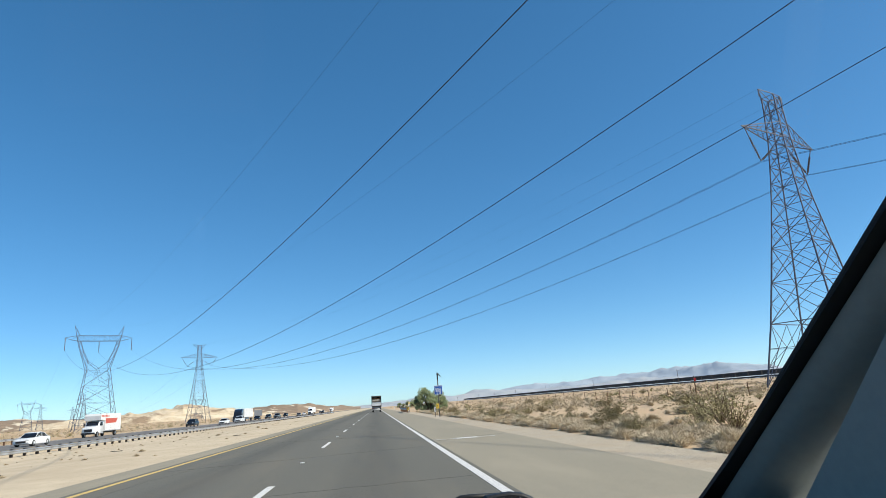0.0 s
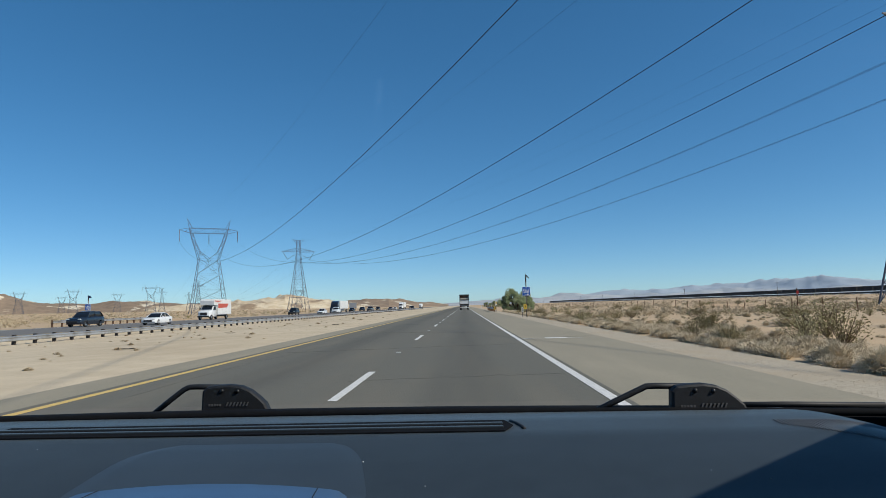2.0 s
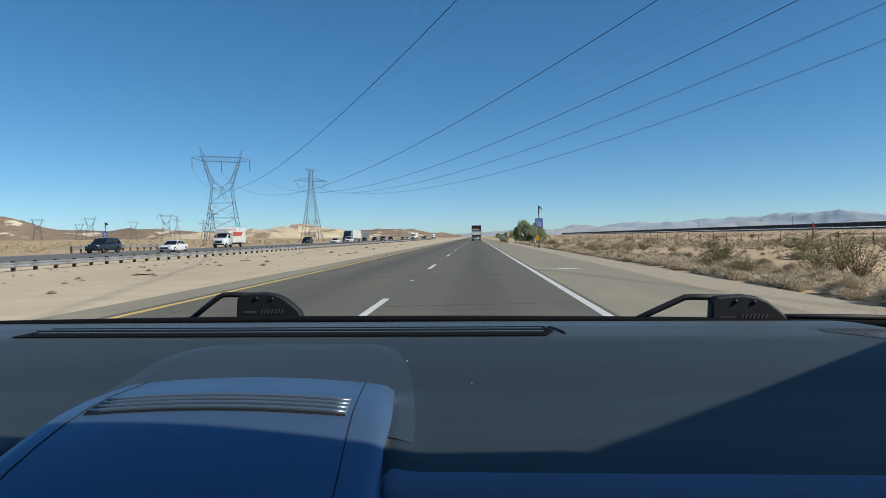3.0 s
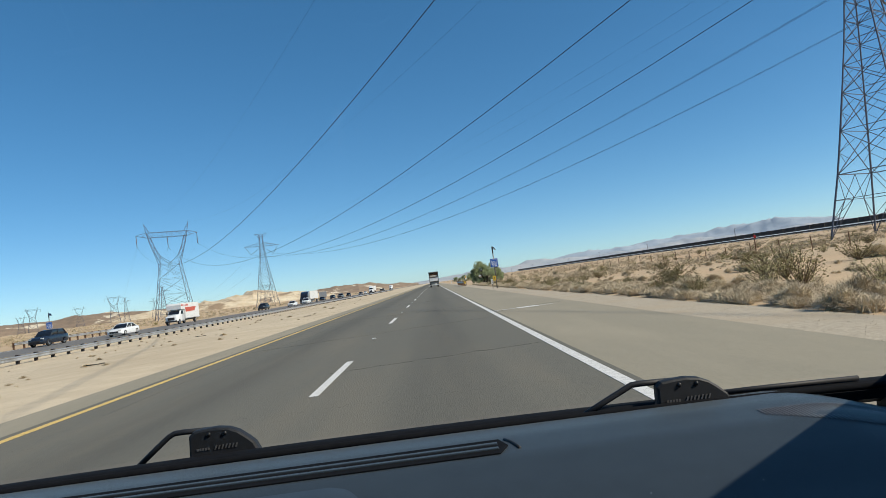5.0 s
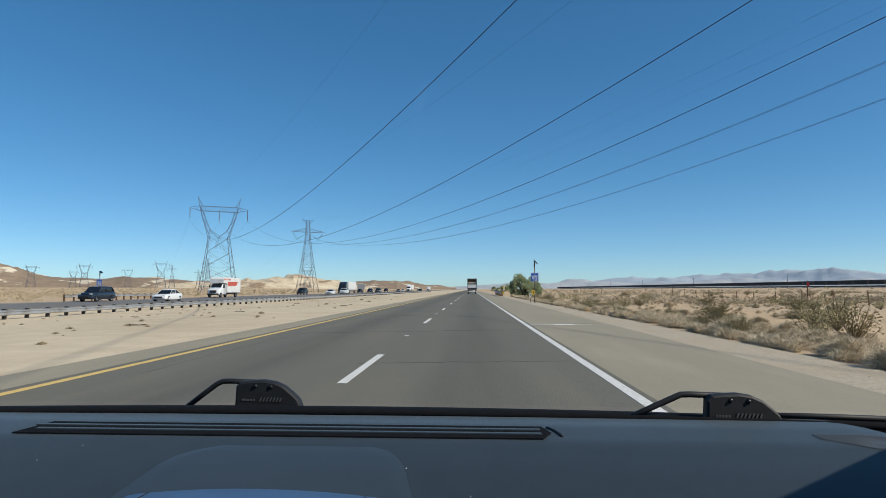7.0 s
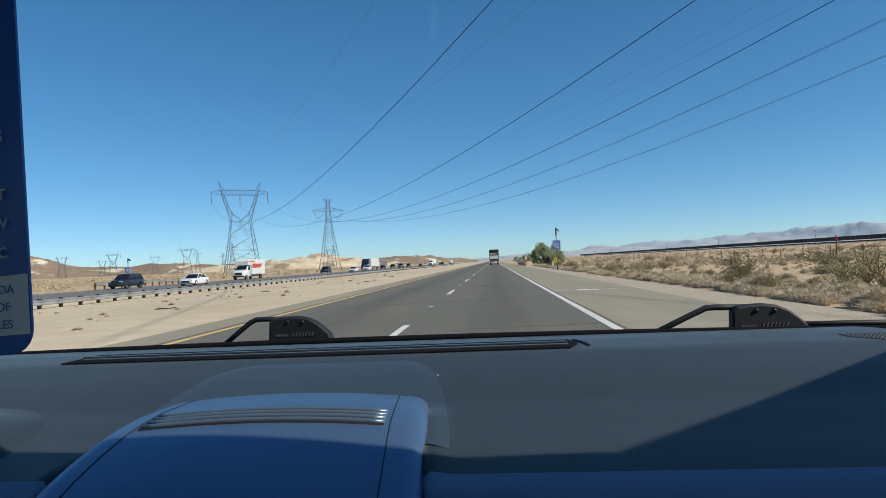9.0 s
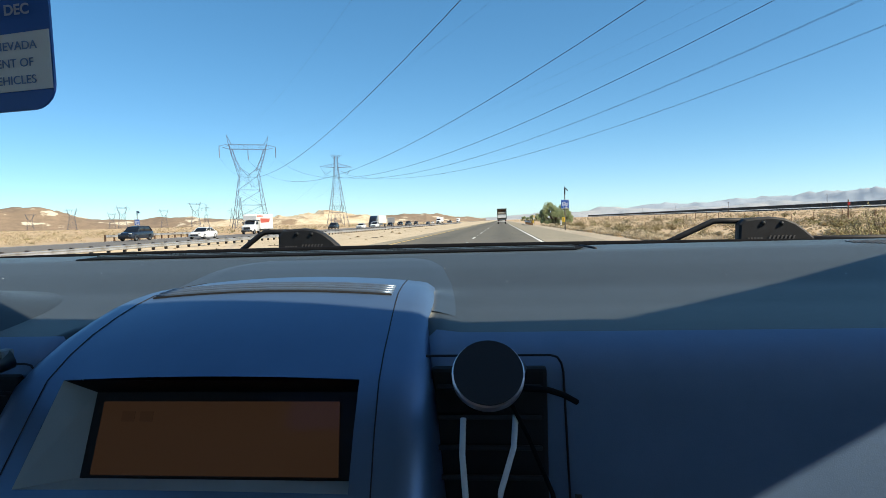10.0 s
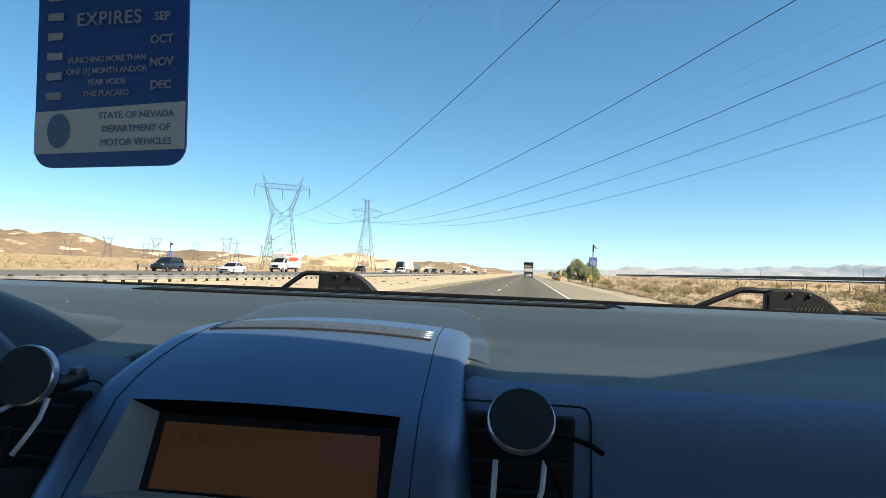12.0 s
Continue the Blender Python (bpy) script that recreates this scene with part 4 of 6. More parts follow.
def console_pod():
    t = thing("centre_console", "arched blue-grey plastic centre console with an amber display", "centre console")
    scr_u = [-3, -2.5, -2, -1.75, -1.5, -1.25, -1]
    inner = [-0.9, -0.8]
    us = scr_u + inner + np.linspace(-0.66, 0.66, 9).tolist() + [0.8, 0.9] + [1, 1.25, 1.5, 1.75, 2, 2.5, 3]
    bm = bmesh.new()
    n = len(POD_PROFILE)
    grid = [[pod_point(i, u) for u in us] for i in range(n)]
    vs = [[bm.verts.new(p) for p in row] for row in grid]
    lo, hi = us.index(-0.8), us.index(0.8)
    for i in range(n - 1):
        for j in range(len(us) - 1):
            if 9 <= i < 11 and lo <= j < hi:
                continue
            bm.faces.new((vs[i][j], vs[i][j + 1], vs[i + 1][j + 1], vs[i + 1][j]))
    bm.faces.new(vs[0])
    part("shell", bm, M_POD, t, smooth=True)
    # recess of the display
    a, b = pod_point(9, -0.8), pod_point(9, 0.8)
    c, d = pod_point(11, 0.8), pod_point(11, -0.8)
    a2, b2 = a + Vector((0.020, 0.010, -0.012)), b + Vector((-0.004, 0.010, -0.012))
    c2, d2 = c + Vector((-0.006, 0.030, -0.004)), d + Vector((0.028, 0.030, -0.004))
    for nm, q, m in (("recess_top", (a, b, b2, a2), M_BEZEL), ("recess_side", (b, c, c2, b2), M_POD_IN), ("recess_bottom", (c, d, d2, c2), M_POD_IN), ("recess_side", (d, a, a2, d2), M_POD_IN)):
        bm = bmesh.new()
        bm.faces.new([bm.verts.new(p) for p in q])
        bmesh.ops.solidify(bm, geom=bm.faces[:], thickness=0.002)
        part(nm, bm, m, t)
    bm = bmesh.new()
    plate(bm, [a2, b2, c2, d2], (0, 1, -0.4), 0.004)
    bez = part("display_bezel", bm, M_BEZEL, t)
    e1, e2 = (b2 - a2), (d2 - a2)
    q = [a2 + e1 * 0.04 + e2 * 0.12, a2 + e1 * 0.935 + e2 * 0.12, a2 + e1 * 0.935 + e2 * 0.965, a2 + e1 * 0.04 + e2 * 0.965]
    nrm = e1.cross(e2).normalized()
    if nrm.y > 0:
        nrm = -nrm
    bm = bmesh.new()
    plate(bm, q, nrm, 0.0015)
    lcd = part("display", bm, M_LCD, bez, "dim amber display glass")
    for k, (fx, fw) in enumerate(((0.12, 0.05), (0.19, 0.05))):
        bm = bmesh.new()
        p0 = a2 + e1 * fx + e2 * 0.24 + nrm * 0.0016
        plate(bm, [p0, p0 + e1 * fw, p0 + e1 * fw + e2 * 0.12, p0 + e2 * 0.12], nrm, 0.0004)
        part("display_segment", bm, M_LCDTXT, bez)
    # ribs and seams on the skin
    for k, y in enumerate((-0.513, -0.5225, -0.532, -0.5415)):
        bm = bmesh.new()
        i = 3 if y > -0.538 else 4
        f = (POD_PROFILE[i][0] - y) / (POD_PROFILE[i][0] - POD_PROFILE[i + 1][0])
        pts = [pod_point(i, u).lerp(pod_point(i + 1, u), f) + Vector((0, 0, 0.0002)) for u in np.linspace(-0.86, 0.86, 17)]
        tube(bm, pts, 0.0024, 6)
        part("rib", bm, M_RIB, t, smooth=True)
        bm = bmesh.new()
        tube(bm, [p + Vector((0, -0.0055, -0.0012)) for p in pts], 0.0015, 6)
        part("groove", bm, M_GROOVE, t)
    for s in (-0.9, 0.9):
        bm = bmesh.new()
        tube(bm, [pod_point(i, s) + pod_normal(i) * 0.0002 for i in range(2, 16)], 0.0005, 6)
        part("seam", bm, M_GROOVE, t)
    # control strip below the display
    bm = bmesh.new()
    tube(bm, [pod_point(12, u) + Vector((0, -0.0006, 0)) for u in np.linspace(-0.86, 0.86, 9)], 0.0014, 6)
    part("seam", bm, M_GROOVE, t)
    for fx in (-0.74, -0.42):
        p = pod_point(13, fx)
        bm = bmesh.new()
        box(bm, p + Vector((0.012, -0.003, 0.018)), (0.024 if fx < -0.5 else 0.11, 0.006, 0.011), bevel=0.002)
        part("button", bm, M_BEZEL, t)
    p = pod_point(12, -0.72)
    bm = bmesh.new()
    for k in range(4):
        box(bm, p + Vector((0.006 * k, -0.0045, -0.012)), (0.004, 0.0012, 0.005))
    part("badge_print", bm, M_RIB, t)
    return t


console_pod()


HOOD_RISE = [(0.0, 0.098), (0.07, 0.093), (0.14, 0.078), (0.173, 0.065), (0.205, 0.047), (0.23, 0.030), (0.254, 0.014), (0.275, 0.003), (0.30, -0.004)]


def hood_rise(d):
    """How far the instrument hood swells over the dashboard at d from its middle."""
    for (d0, h0), (d1, h1) in zip(HOOD_RISE, HOOD_RISE[1:]):
        if d <= d1:
            return h0 + (h1 - h0) * (d - d0) / (d1 - d0)
    return HOOD_RISE[-1][1]


def gauge_hood():
    t = thing("instrument_cluster", "dark driver's instrument hood with dim red gauges", "instrument cluster")
    cx = -0.70
    bm = bmesh.new()
    rows = []
    for y in np.linspace(-0.36, -0.66, 20):
        f = 1 - smooth_step(-0.63, -0.38, y)
        row = []
        for u in np.linspace(-1, 1, 53):
            x = cx + 0.272 * u
            z = (1.002 + hood_rise(abs(u) * 0.272)) * f + (dash_z(y) - 0.004) * (1 - f) - 0.012 * abs(u) ** 16
            row.append((x, y, z - 0.06 * smooth_step(0.75, 1.02, abs(x - CAR_C))))
        rows.append(row)
    loft(bm, rows)
    part("hood", bm, M_DASH, t, smooth=True)
    # broad inner face between the hood's edge and the gauges' opening
    outer = [(0.19, 0.02), (0.21, 0.045), (0.235, 0.072), (0.256, 0.094), (0.23, 0.115), (0.205, 0.132), (0.173, 0.150), (0.14, 0.163), (0.07, 0.178), (0.0, 0.183)]
    inner = [(0.185, 0.015), (0.190, 0.03), (0.192, 0.041), (0.185, 0.048), (0.176, 0.054), (0.166, 0.061), (0.153, 0.070), (0.14, 0.079), (0.07, 0.098), (0.0, 0.105)]

    def ring(pts, y, grow=1.0):
        half = [(cx + px * grow, y, 0.92 + pz * grow) for px, pz in pts]
        return half + [(2 * cx - px, py, pz) for px, py, pz in half[-2::-1]]

    bm = bmesh.new()
    loft(bm, [ring(outer, -0.655), ring(outer, -0.6615, 0.995), ring(outer, -0.662, 0.975), ring(inner, -0.642, 1.03), ring(inner, -0.640, 1.0), ring(inner, -0.634, 0.985)])
    part("hood_face", bm, M_DASHLOW, t, smooth=True)
    bm = bmesh.new()
    loft(bm, [ring(inner, -0.636, 0.99), ring(inner, -0.60, 0.97)])
    part("hood_lining", bm, M_GROOVE, t, smooth=True)
    bm = bmesh.new()
    plate(bm, [(cx - 0.19, -0.619, 0.82), (cx + 0.19, -0.619, 0.82), (cx + 0.16, -0.607, 1.03), (cx - 0.16, -0.607, 1.03)], (0, 1, 0), 0.01)
    face = part("gauge_face", bm, M_GROOVE, t)
    for gx in (cx - 0.10, cx + 0.05):
        bm = bmesh.new()
        tube(bm, [(gx + 0.062 * math.cos(a), -0.628, 0.925 + 0.062 * math.sin(a)) for a in np.linspace(-0.5, math.pi + 0.5, 25)], 0.003, 6)
        part("gauge_ring", bm, M_RIB, t, smooth=True)
    for k, (w, a) in enumerate((("20", 0.0), ("40", 0.65))):
        text_mesh(w, 0.012, face, (cx + 0.05 + 0.044 * math.cos(a), -0.625, 0.905 + 0.044 * math.sin(a)), M_GAUGE, name="numeral", depth=0.0005)
    bm = bmesh.new()
    for a in (0.1, 0.5, 0.95):
        beam(bm, (cx + 0.05 + 0.054 * math.cos(a), -0.625, 0.905 + 0.054 * math.sin(a)), (cx + 0.05 + 0.060 * math.cos(a), -0.625, 0.905 + 0.060 * math.sin(a)), 0.003)
    part("tick_marks", bm, M_GAUGE, t)
    bm = bmesh.new()
    bmesh.ops.create_circle(bm, cap_ends=True, segments=24, radius=0.025, matrix=Matrix.Translation((cx - 0.03, -0.626, 0.985)) @ Matrix.Rotation(radians(90), 4, "X"))
    part("red_dial", bm, mat("dial_red", (0.22, 0.02, 0.01), 0.5), t)


gauge_hood()


# ---- phone mounts ----
def phone_mount(at, turn, tilt, label, cables, clip_dir):
    t = thing("phone_mount", label, "phone mount", at, group="magnetic phone mounts")
    rot = Euler((radians(tilt), 0, radians(turn))).to_matrix().to_4x4()

    def disc(r, y0, y1, bev=0.0):
        b = bmesh.new()
        ring = [(r - bev, y0), (r, y0 + bev), (r, y1 - bev), (r - bev, y1)] if bev else [(r, y0), (r, y1)]
        n = 40
        rows = [[rot @ Vector((rr * math.cos(a), yy, rr * math.sin(a))) for a in [math.tau * k / n for k in range(n)]] for rr, yy in ring]
        v = loft(b, rows, closed=True)
        b.faces.new(v[0][::-1])
        b.faces.new(v[-1])
        return b

    part("ring", disc(0.0248, -0.001, 0.0085, 0.0015), M_SILVER, t, "brushed metal ring")
    part("magnet_face", disc(0.0236, -0.0022, 0.002), M_MAGNET, t)
    part("back_disc", disc(0.018, 0.0080, 0.018, 0.002), M_BEZEL, t)
    bm = bmesh.new()
    tube(bm, [rot @ Vector((0, 0.016, 0)), rot @ Vector((clip_dir * 0.012, 0.03, -0.004)), Vector((clip_dir * 0.02, 0.045, -0.006))], 0.008, 10)
    part("ball_joint", bm, M_BEZEL, t, smooth=True)
    bm = bmesh.new()
    box(bm, (clip_dir * 0.017, 0.040, -0.006), (0.010, 0.014, 0.016), bevel=0.003)
    part("vent_clip", bm, mat("clip_grey_plastic", (0.14, 0.15, 0.16), 0.4), t)
    return t


phone_mount((0.004, -0.7045, 0.9985), 3, -39, "round black magnetic phone mount clipped to the vent", None, 1)
phone_mount((-0.399, -0.706, 1.0075), 3, -14, "round black magnetic phone mount turned to the driver", None, 1)


def cable(name, pts, r, material, label, category="cable"):
    bm = bmesh.new()
    tube(bm, pts, r, 8)
    single(name, bm, material, label, category, smooth=True)


cable("charging_cable", [(-0.014, -0.700, 0.966), (-0.0145, -0.712, 0.945), (-0.012, -0.722, 0.915), (-0.008, -0.735, 0.88), (-0.006, -0.74, 0.83)], 0.0021, M_CABLE, "white cord hanging from the phone mount")
cable("charging_cable", [(0.022, -0.700, 0.968), (0.020, -0.712, 0.95), (0.011, -0.724, 0.925), (0.006, -0.735, 0.89), (0.004, -0.74, 0.84)], 0.0021, M_CABLE, "white cord hanging from the phone mount")
cable("mask_loop", [(-0.406, -0.708, 0.984), (-0.412, -0.740, 0.974), (-0.420, -0.78, 0.964), (-0.428, -0.82, 0.954)], 0.0022, M_CABLE, "white elastic loop stretched from the mount")
cable("mask_loop", [(-0.384, -0.697, 0.988), (-0.386, -0.703, 0.972), (-0.391, -0.712, 0.957), (-0.396, -0.718, 0.946)], 0.0022, M_CABLE, "white elastic loop hanging from the mount")
cable("black_cable", [(0.028, -0.690, 0.984), (0.046, -0.680, 0.980), (0.058, -0.668, 0.973), (0.068, -0.658, 0.965)], 0.0022, M_RUBBER, "short black cord end beside the phone mount")
cable("black_cable", [(0.015, -0.70, 0.985), (0.03, -0.705, 0.955), (0.045, -0.715, 0.92), (0.05, -0.73, 0.88)], 0.0016, M_RUBBER, "thin black cord across the vent")


def face_mask():
    bm = bmesh.new()
    rows = []
    for k in range(8):
        f = k / 7
        row = []
        for j in range(10):
            g = j / 9
            row.append((-0.490 + 0.105 * g + 0.014 * f, -0.835 - 0.03 * f + 0.012 * math.sin(g * 7) * f, 0.957 - 0.14 * f - 0.035 * abs(g - 0.9) * (1 - f) + 0.004 * math.sin(f * 18)))
        rows.append(row)
    loft(bm, rows)
    bmesh.ops.solidify(bm, geom=bm.faces[:], thickness=0.0015)
    single("face_mask", bm, M_MASK, "crumpled light blue cloth face mask hanging by a loop", "face mask", smooth=True)


face_mask()


def paper_tag():
    bm = bmesh.new()
    plate(bm, [(-0.024, -0.742, 0.905), (0.006, -0.746, 0.888), (-0.004, -0.752, 0.858), (-0.034, -0.748, 0.873)], (0, -1, 0.2), 0.0006)
    t = single("paper_tag", bm, M_PAPER, "small white printed paper tag below the vent", "tag")
    bm = bmesh.new()
    for k in range(12):
        box(bm, (-0.026 + 0.0034 * (k % 5) + 0.002 * (k // 5), -0.7475 - 0.001 * (k // 5), 0.893 - 0.006 * (k // 5) - 0.0016 * (k % 5)), (0.0014, 0.0006, 0.0018))
    part("print_dots", bm, M_SIGNBLUE, t)


paper_tag()


def black_pouch(at, s, label):
    bm = bmesh.new()
    bmesh.ops.create_uvsphere(bm, u_segments=20, v_segments=12, radius=1.0)
    for v in bm.verts:
        w = 1 + 0.12 * noise.noise(v.co * 2.1 + Vector(at) * 9)
        v.co = Vector(at) + Vector((math.copysign(abs(v.co.x) ** 0.7, v.co.x) * s[0] * w, v.co.y * s[1] * w, math.copysign(abs(v.co.z) ** 0.5, v.co.z) * s[2] * w))
    t = single("black_pouch", bm, M_POUCH, label, "pouch", smooth=True)
    bm = bmesh.new()
    tube(bm, [Vector(at) + Vector((0, 0, s[2] * 0.9)), Vector(at) + Vector((0.003, 0.006, s[2] + 0.03))], 0.0022, 8)
    part("cord", bm, M_POUCH, t, smooth=True)


black_pouch((0.055, -0.755, 0.86), (0.028, 0.02, 0.045), "small black cloth pouch hanging on a cord")
black_pouch((0.02, -0.765, 0.85), (0.016, 0.016, 0.045), "small black cloth pouch hanging below the vent")
# this last form is added only to fill the dark area by the vent
black_pouch((-0.410, -0.715, 0.850), (0.055, 0.022, 0.085), "black rounded form added over the dark area by the driver's vent")


# ---- wipers and cowl ----
def wiper(x, y, z, label, reach):
    t = thing("windscreen_wiper", label, "wiper", (x, y, z), group="wipers")
    # cover: flat top sloping off in a curve on the passenger's side
    prof = [(-0.004, -0.050), (-0.002, -0.008), (0.006, -0.001), (0.022, 0.001), (0.046, 0.002), (0.066, -0.001), (0.082, -0.008), (0.096, -0.019), (0.108, -0.030), (0.117, -0.050)]
    bm = bmesh.new()
    rows = []
    for dy, sc in ((-0.020, 0.93), (-0.018, 0.985), (-0.014, 1.0), (-0.004, 1.0), (0.002, 0.95)):
        rows.append([(0.055 + (px - 0.055) * sc, dy, -0.05 + (pz + 0.05) * sc) for px, pz in prof])
    v = loft(bm, rows)
    bm.faces.new(v[0])
    bm.faces.new(v[-1][::-1])
    cov = part("pivot_cover", bm, M_WIPER, t, smooth=False)
    for px, pz in ((0.033, -0.004), (0.060, -0.005)):
        bm = bmesh.new()
        bmesh.ops.create_uvsphere(bm, u_segments=10, v_segments=6, radius=0.0038, matrix=Matrix.Translation((px, -0.0195, pz - 0.004)))
        part("nozzle", bm, M_BEZEL, cov, smooth=True)
    for k in range(7):
        bm = bmesh.new()
        plate(bm, [(0.040 + 0.0058 * k, -0.0206, -0.034), (0.0425 + 0.0058 * k, -0.0206, -0.034), (0.0455 + 0.0058 * k, -0.0206, -0.027), (0.043 + 0.0058 * k, -0.0206, -0.027)], (0, -1, 0), 0.0006)
        part("rib_mark", bm, mat("rib_grey", (0.085, 0.085, 0.09), 0.6) if k == 0 else bpy.data.materials["rib_grey"], cov)
    bm = bmesh.new()
    for k in range(5):
        box(bm, (0.012 + 0.0046 * k, -0.0206, -0.0315), (0.003, 0.0008, 0.004))
    part("mark_bars", bm, bpy.data.materials["rib_grey"], cov)
    bm = bmesh.new()
    tube(bm, [(0.03, 0.0, -0.004), (-0.02, 0.004, -0.003), (-0.034, 0.004, -0.0035), (-0.044, 0.004, -0.008), (-0.044 - 0.35 * reach, 0.005, -0.024), (-0.044 - reach, 0.006, -0.055)], 0.0048, 10)
    part("arm", bm, M_WIPER, t, smooth=True)
    return t


wiper(-0.385, -0.005, 1.094, "black windscreen wiper pivot cover with a bent arm", 0.062)
wiper(0.381, -0.105, 1.094, "black windscreen wiper pivot cover with a bent arm", 0.100)


def cowl():
    t = thing("cowl_panel", "black plastic cowl and rubber seal at the foot of the windscreen", "cowl")
    bm = bmesh.new()
    xs = np.linspace(-1.24, 0.82, 51)
    rows = []
    for y, z in ((-0.115, 1.040), (-0.108, 1.056), (-0.085, 1.0615), (-0.05, 1.0585), (0.0, 1.045), (0.09, 1.02), (0.12, 0.95)):
        rows.append([(x, y - 0.11 * ((x - CAR_C) / 1.0) ** 2 * 0.35, z - 0.010 * ((x - CAR_C) / 1.0) ** 2) for x in xs])
    loft(bm, rows)
    part("panel", bm, M_RUBBER, t, smooth=True)
    bm = bmesh.new()
    tube(bm, [(x, -0.118 - 0.11 * ((x - CAR_C) / 1.0) ** 2 * 0.35, 1.0605 - 0.010 * ((x - CAR_C) / 1.0) ** 2) for x in xs], 0.0055, 8)
    part("rubber_seal", bm, M_RUBBER, t, smooth=True)
    bm = bmesh.new()
    tube(bm, [(0.70, -0.115, 1.058), (0.56, -0.105, 1.060), (0.42, -0.095, 1.060)], 0.0042, 8)
    part("wiper_blade", bm, M_WIPER, t, smooth=True)


cowl()


# ---- body shell: pillars, roof, doors, glass ----
def side(s, x):
    """x on the passenger's side, mirrored about the car's middle for s = -1."""
    return x if s > 0 else 2 * CAR_C - x


def slab(bm, rows, thick):
    loft(bm, rows)
    bmesh.ops.recalc_face_normals(bm, faces=bm.faces[:])
    bmesh.ops.solidify(bm, geom=bm.faces[:], thickness=thick)
    return bm


def car_shell():
    t = thing("minivan_body", "minivan body with trimmed pillars, roof and doors round the cabin", "car")
    for s in (-1, 1):
        a = Vector((side(s, PILLAR_FOOT.x), PILLAR_FOOT.y, PILLAR_FOOT.z))
        b = Vector((side(s, PILLAR_HEAD.x), PILLAR_HEAD.y, PILLAR_HEAD.z))
        d = b - a
        # black printed band along the glass edge, then the trim
        bm = bmesh.new()
        rows = []
        for k in range(15):
            f = -0.12 + 1.16 * k / 14
            p = a + d * f
            flare = 0.025 * max(0, 0.22 - f) ** 1.4 * 6
            w = Vector((s, 0, 0))
            rows.append([p + w * -flare * 0.6, p + w * 0.026 + Vector((0, -0.003, 0)), p + w * 0.028 + Vector((0, 0.012, 0)), p + w * -flare * 0.6 + Vector((0, 0.012, 0))])
        loft(bm, rows, closed=True)
        part("glass_border", bm, M_GROOVE, t)
        bm = bmesh.new()
        for k in range(240):
            p = a + d * (0.02 + 0.95 * k / 239)
            for row_x, r in ((-0.0016, 0.0011), (-0.0042, 0.0006)):
                c = p + Vector((s * row_x, 0.002, 0.0))
                plate(bm, [c + Vector((r * math.cos(q), 0, r * math.sin(q))) for q in [math.tau * j / 6 for j in range(6)]], (0, 1, 0), 0.0006)
        part("border_dots", bm, M_GROOVE, t)
        bm = bmesh.new()
        rows = []
        for k in range(15):
            f = -0.14 + 1.18 * k / 14
            p = a + d * f + Vector((s * 0.018, -0.012, 0))
            rows.append([p + Vector((s * x, y, z)) for x, y, z in ((0, 0, 0), (0.02, -0.028, -0.008), (0.055, -0.048, -0.018), (0.10, -0.055, -0.02), (0.13, -0.03, 0), (0.13, 0.05, 0.02), (0.03, 0.04, 0.02))])
        loft(bm, rows, closed=True)
        part("pillar_trim", bm, M_PILLAR, t, smooth=True)
        bm = bmesh.new()
        slab(bm, [[(side(s, 0.848), -0.05, z), (side(s, 0.852), -0.25, z + dz), (side(s, 0.855), -0.43, z + 1.5 * dz)] for z, dz in ((0.30, 0.0), (0.70, 0.0), (1.035, 0.03))], 0.03)
        part("sail_panel", bm, M_PILLAR, t)
        bm = bmesh.new()
        slab(bm, [[(side(s, 0.85), -0.42, z), (side(s, 0.86), -1.0, z), (side(s, 0.86), -2.0, z), (side(s, 0.84), -4.0, z)] for z in (0.30, 0.60, 1.09)], 0.05)
        part("door", bm, M_BODYPAINT, t)
        bm = bmesh.new()
        slab(bm, [[(side(s, 0.85), 0.75, z), (side(s, 0.86), -0.42, z)] for z in (0.30, 0.60, 0.84)], 0.05)
        part("front_wing", bm, M_BODYPAINT, t)
        bm = bmesh.new()
        slab(bm, [[(side(s, 0.84), -1.55, 0.98), (side(s, 0.84), -1.70, 0.98)], [(side(s, 0.74), -1.55, 1.68), (side(s, 0.74), -1.70, 1.68)]], 0.05)
        part("centre_pillar", bm, M_TRIMGREY, t)
        for y0, y1 in ((-2.6, -2.75), (-3.85, -4.0)):
            bm = bmesh.new()
            slab(bm, [[(side(s, 0.84), y0, 0.98), (side(s, 0.84), y1, 0.98)], [(side(s, 0.74), y0, 1.68), (side(s, 0.74), y1, 1.68)]], 0.05)
            part("rear_pillar", bm, M_TRIMGREY, t)
        bm = bmesh.new()
        slab(bm, [[(side(s, 0.845), -0.30, 1.08), (side(s, 0.85), -0.44, 1.08)], [(side(s, 0.81), -0.62, 1.36), (side(s, 0.815), -0.80, 1.36)], [(side(s, 0.775), -0.93, 1.63), (side(s, 0.785), -1.16, 1.56)]], 0.03)
        part("door_frame", bm, M_PILLAR, t)
        bm = bmesh.new()
        slab(bm, [[(side(s, 0.80), y, 1.50), (side(s, 0.74), y, 1.69)] for y in (-0.95, -1.4, -4.0)], 0.03)
        part("roof_rail", bm, M_TRIMGREY, t)
        bm = bmesh.new()
        loft(bm, [[(side(s, 0.845), -0.55, 0.99), (side(s, 0.845), -1.56, 0.99)], [(side(s, 0.75), -1.02, 1.64), (side(s, 0.75), -1.56, 1.66)]])
        o = part("side_window", bm, M_GLASS, t)
        o.visible_shadow = False
    bm = bmesh.new()
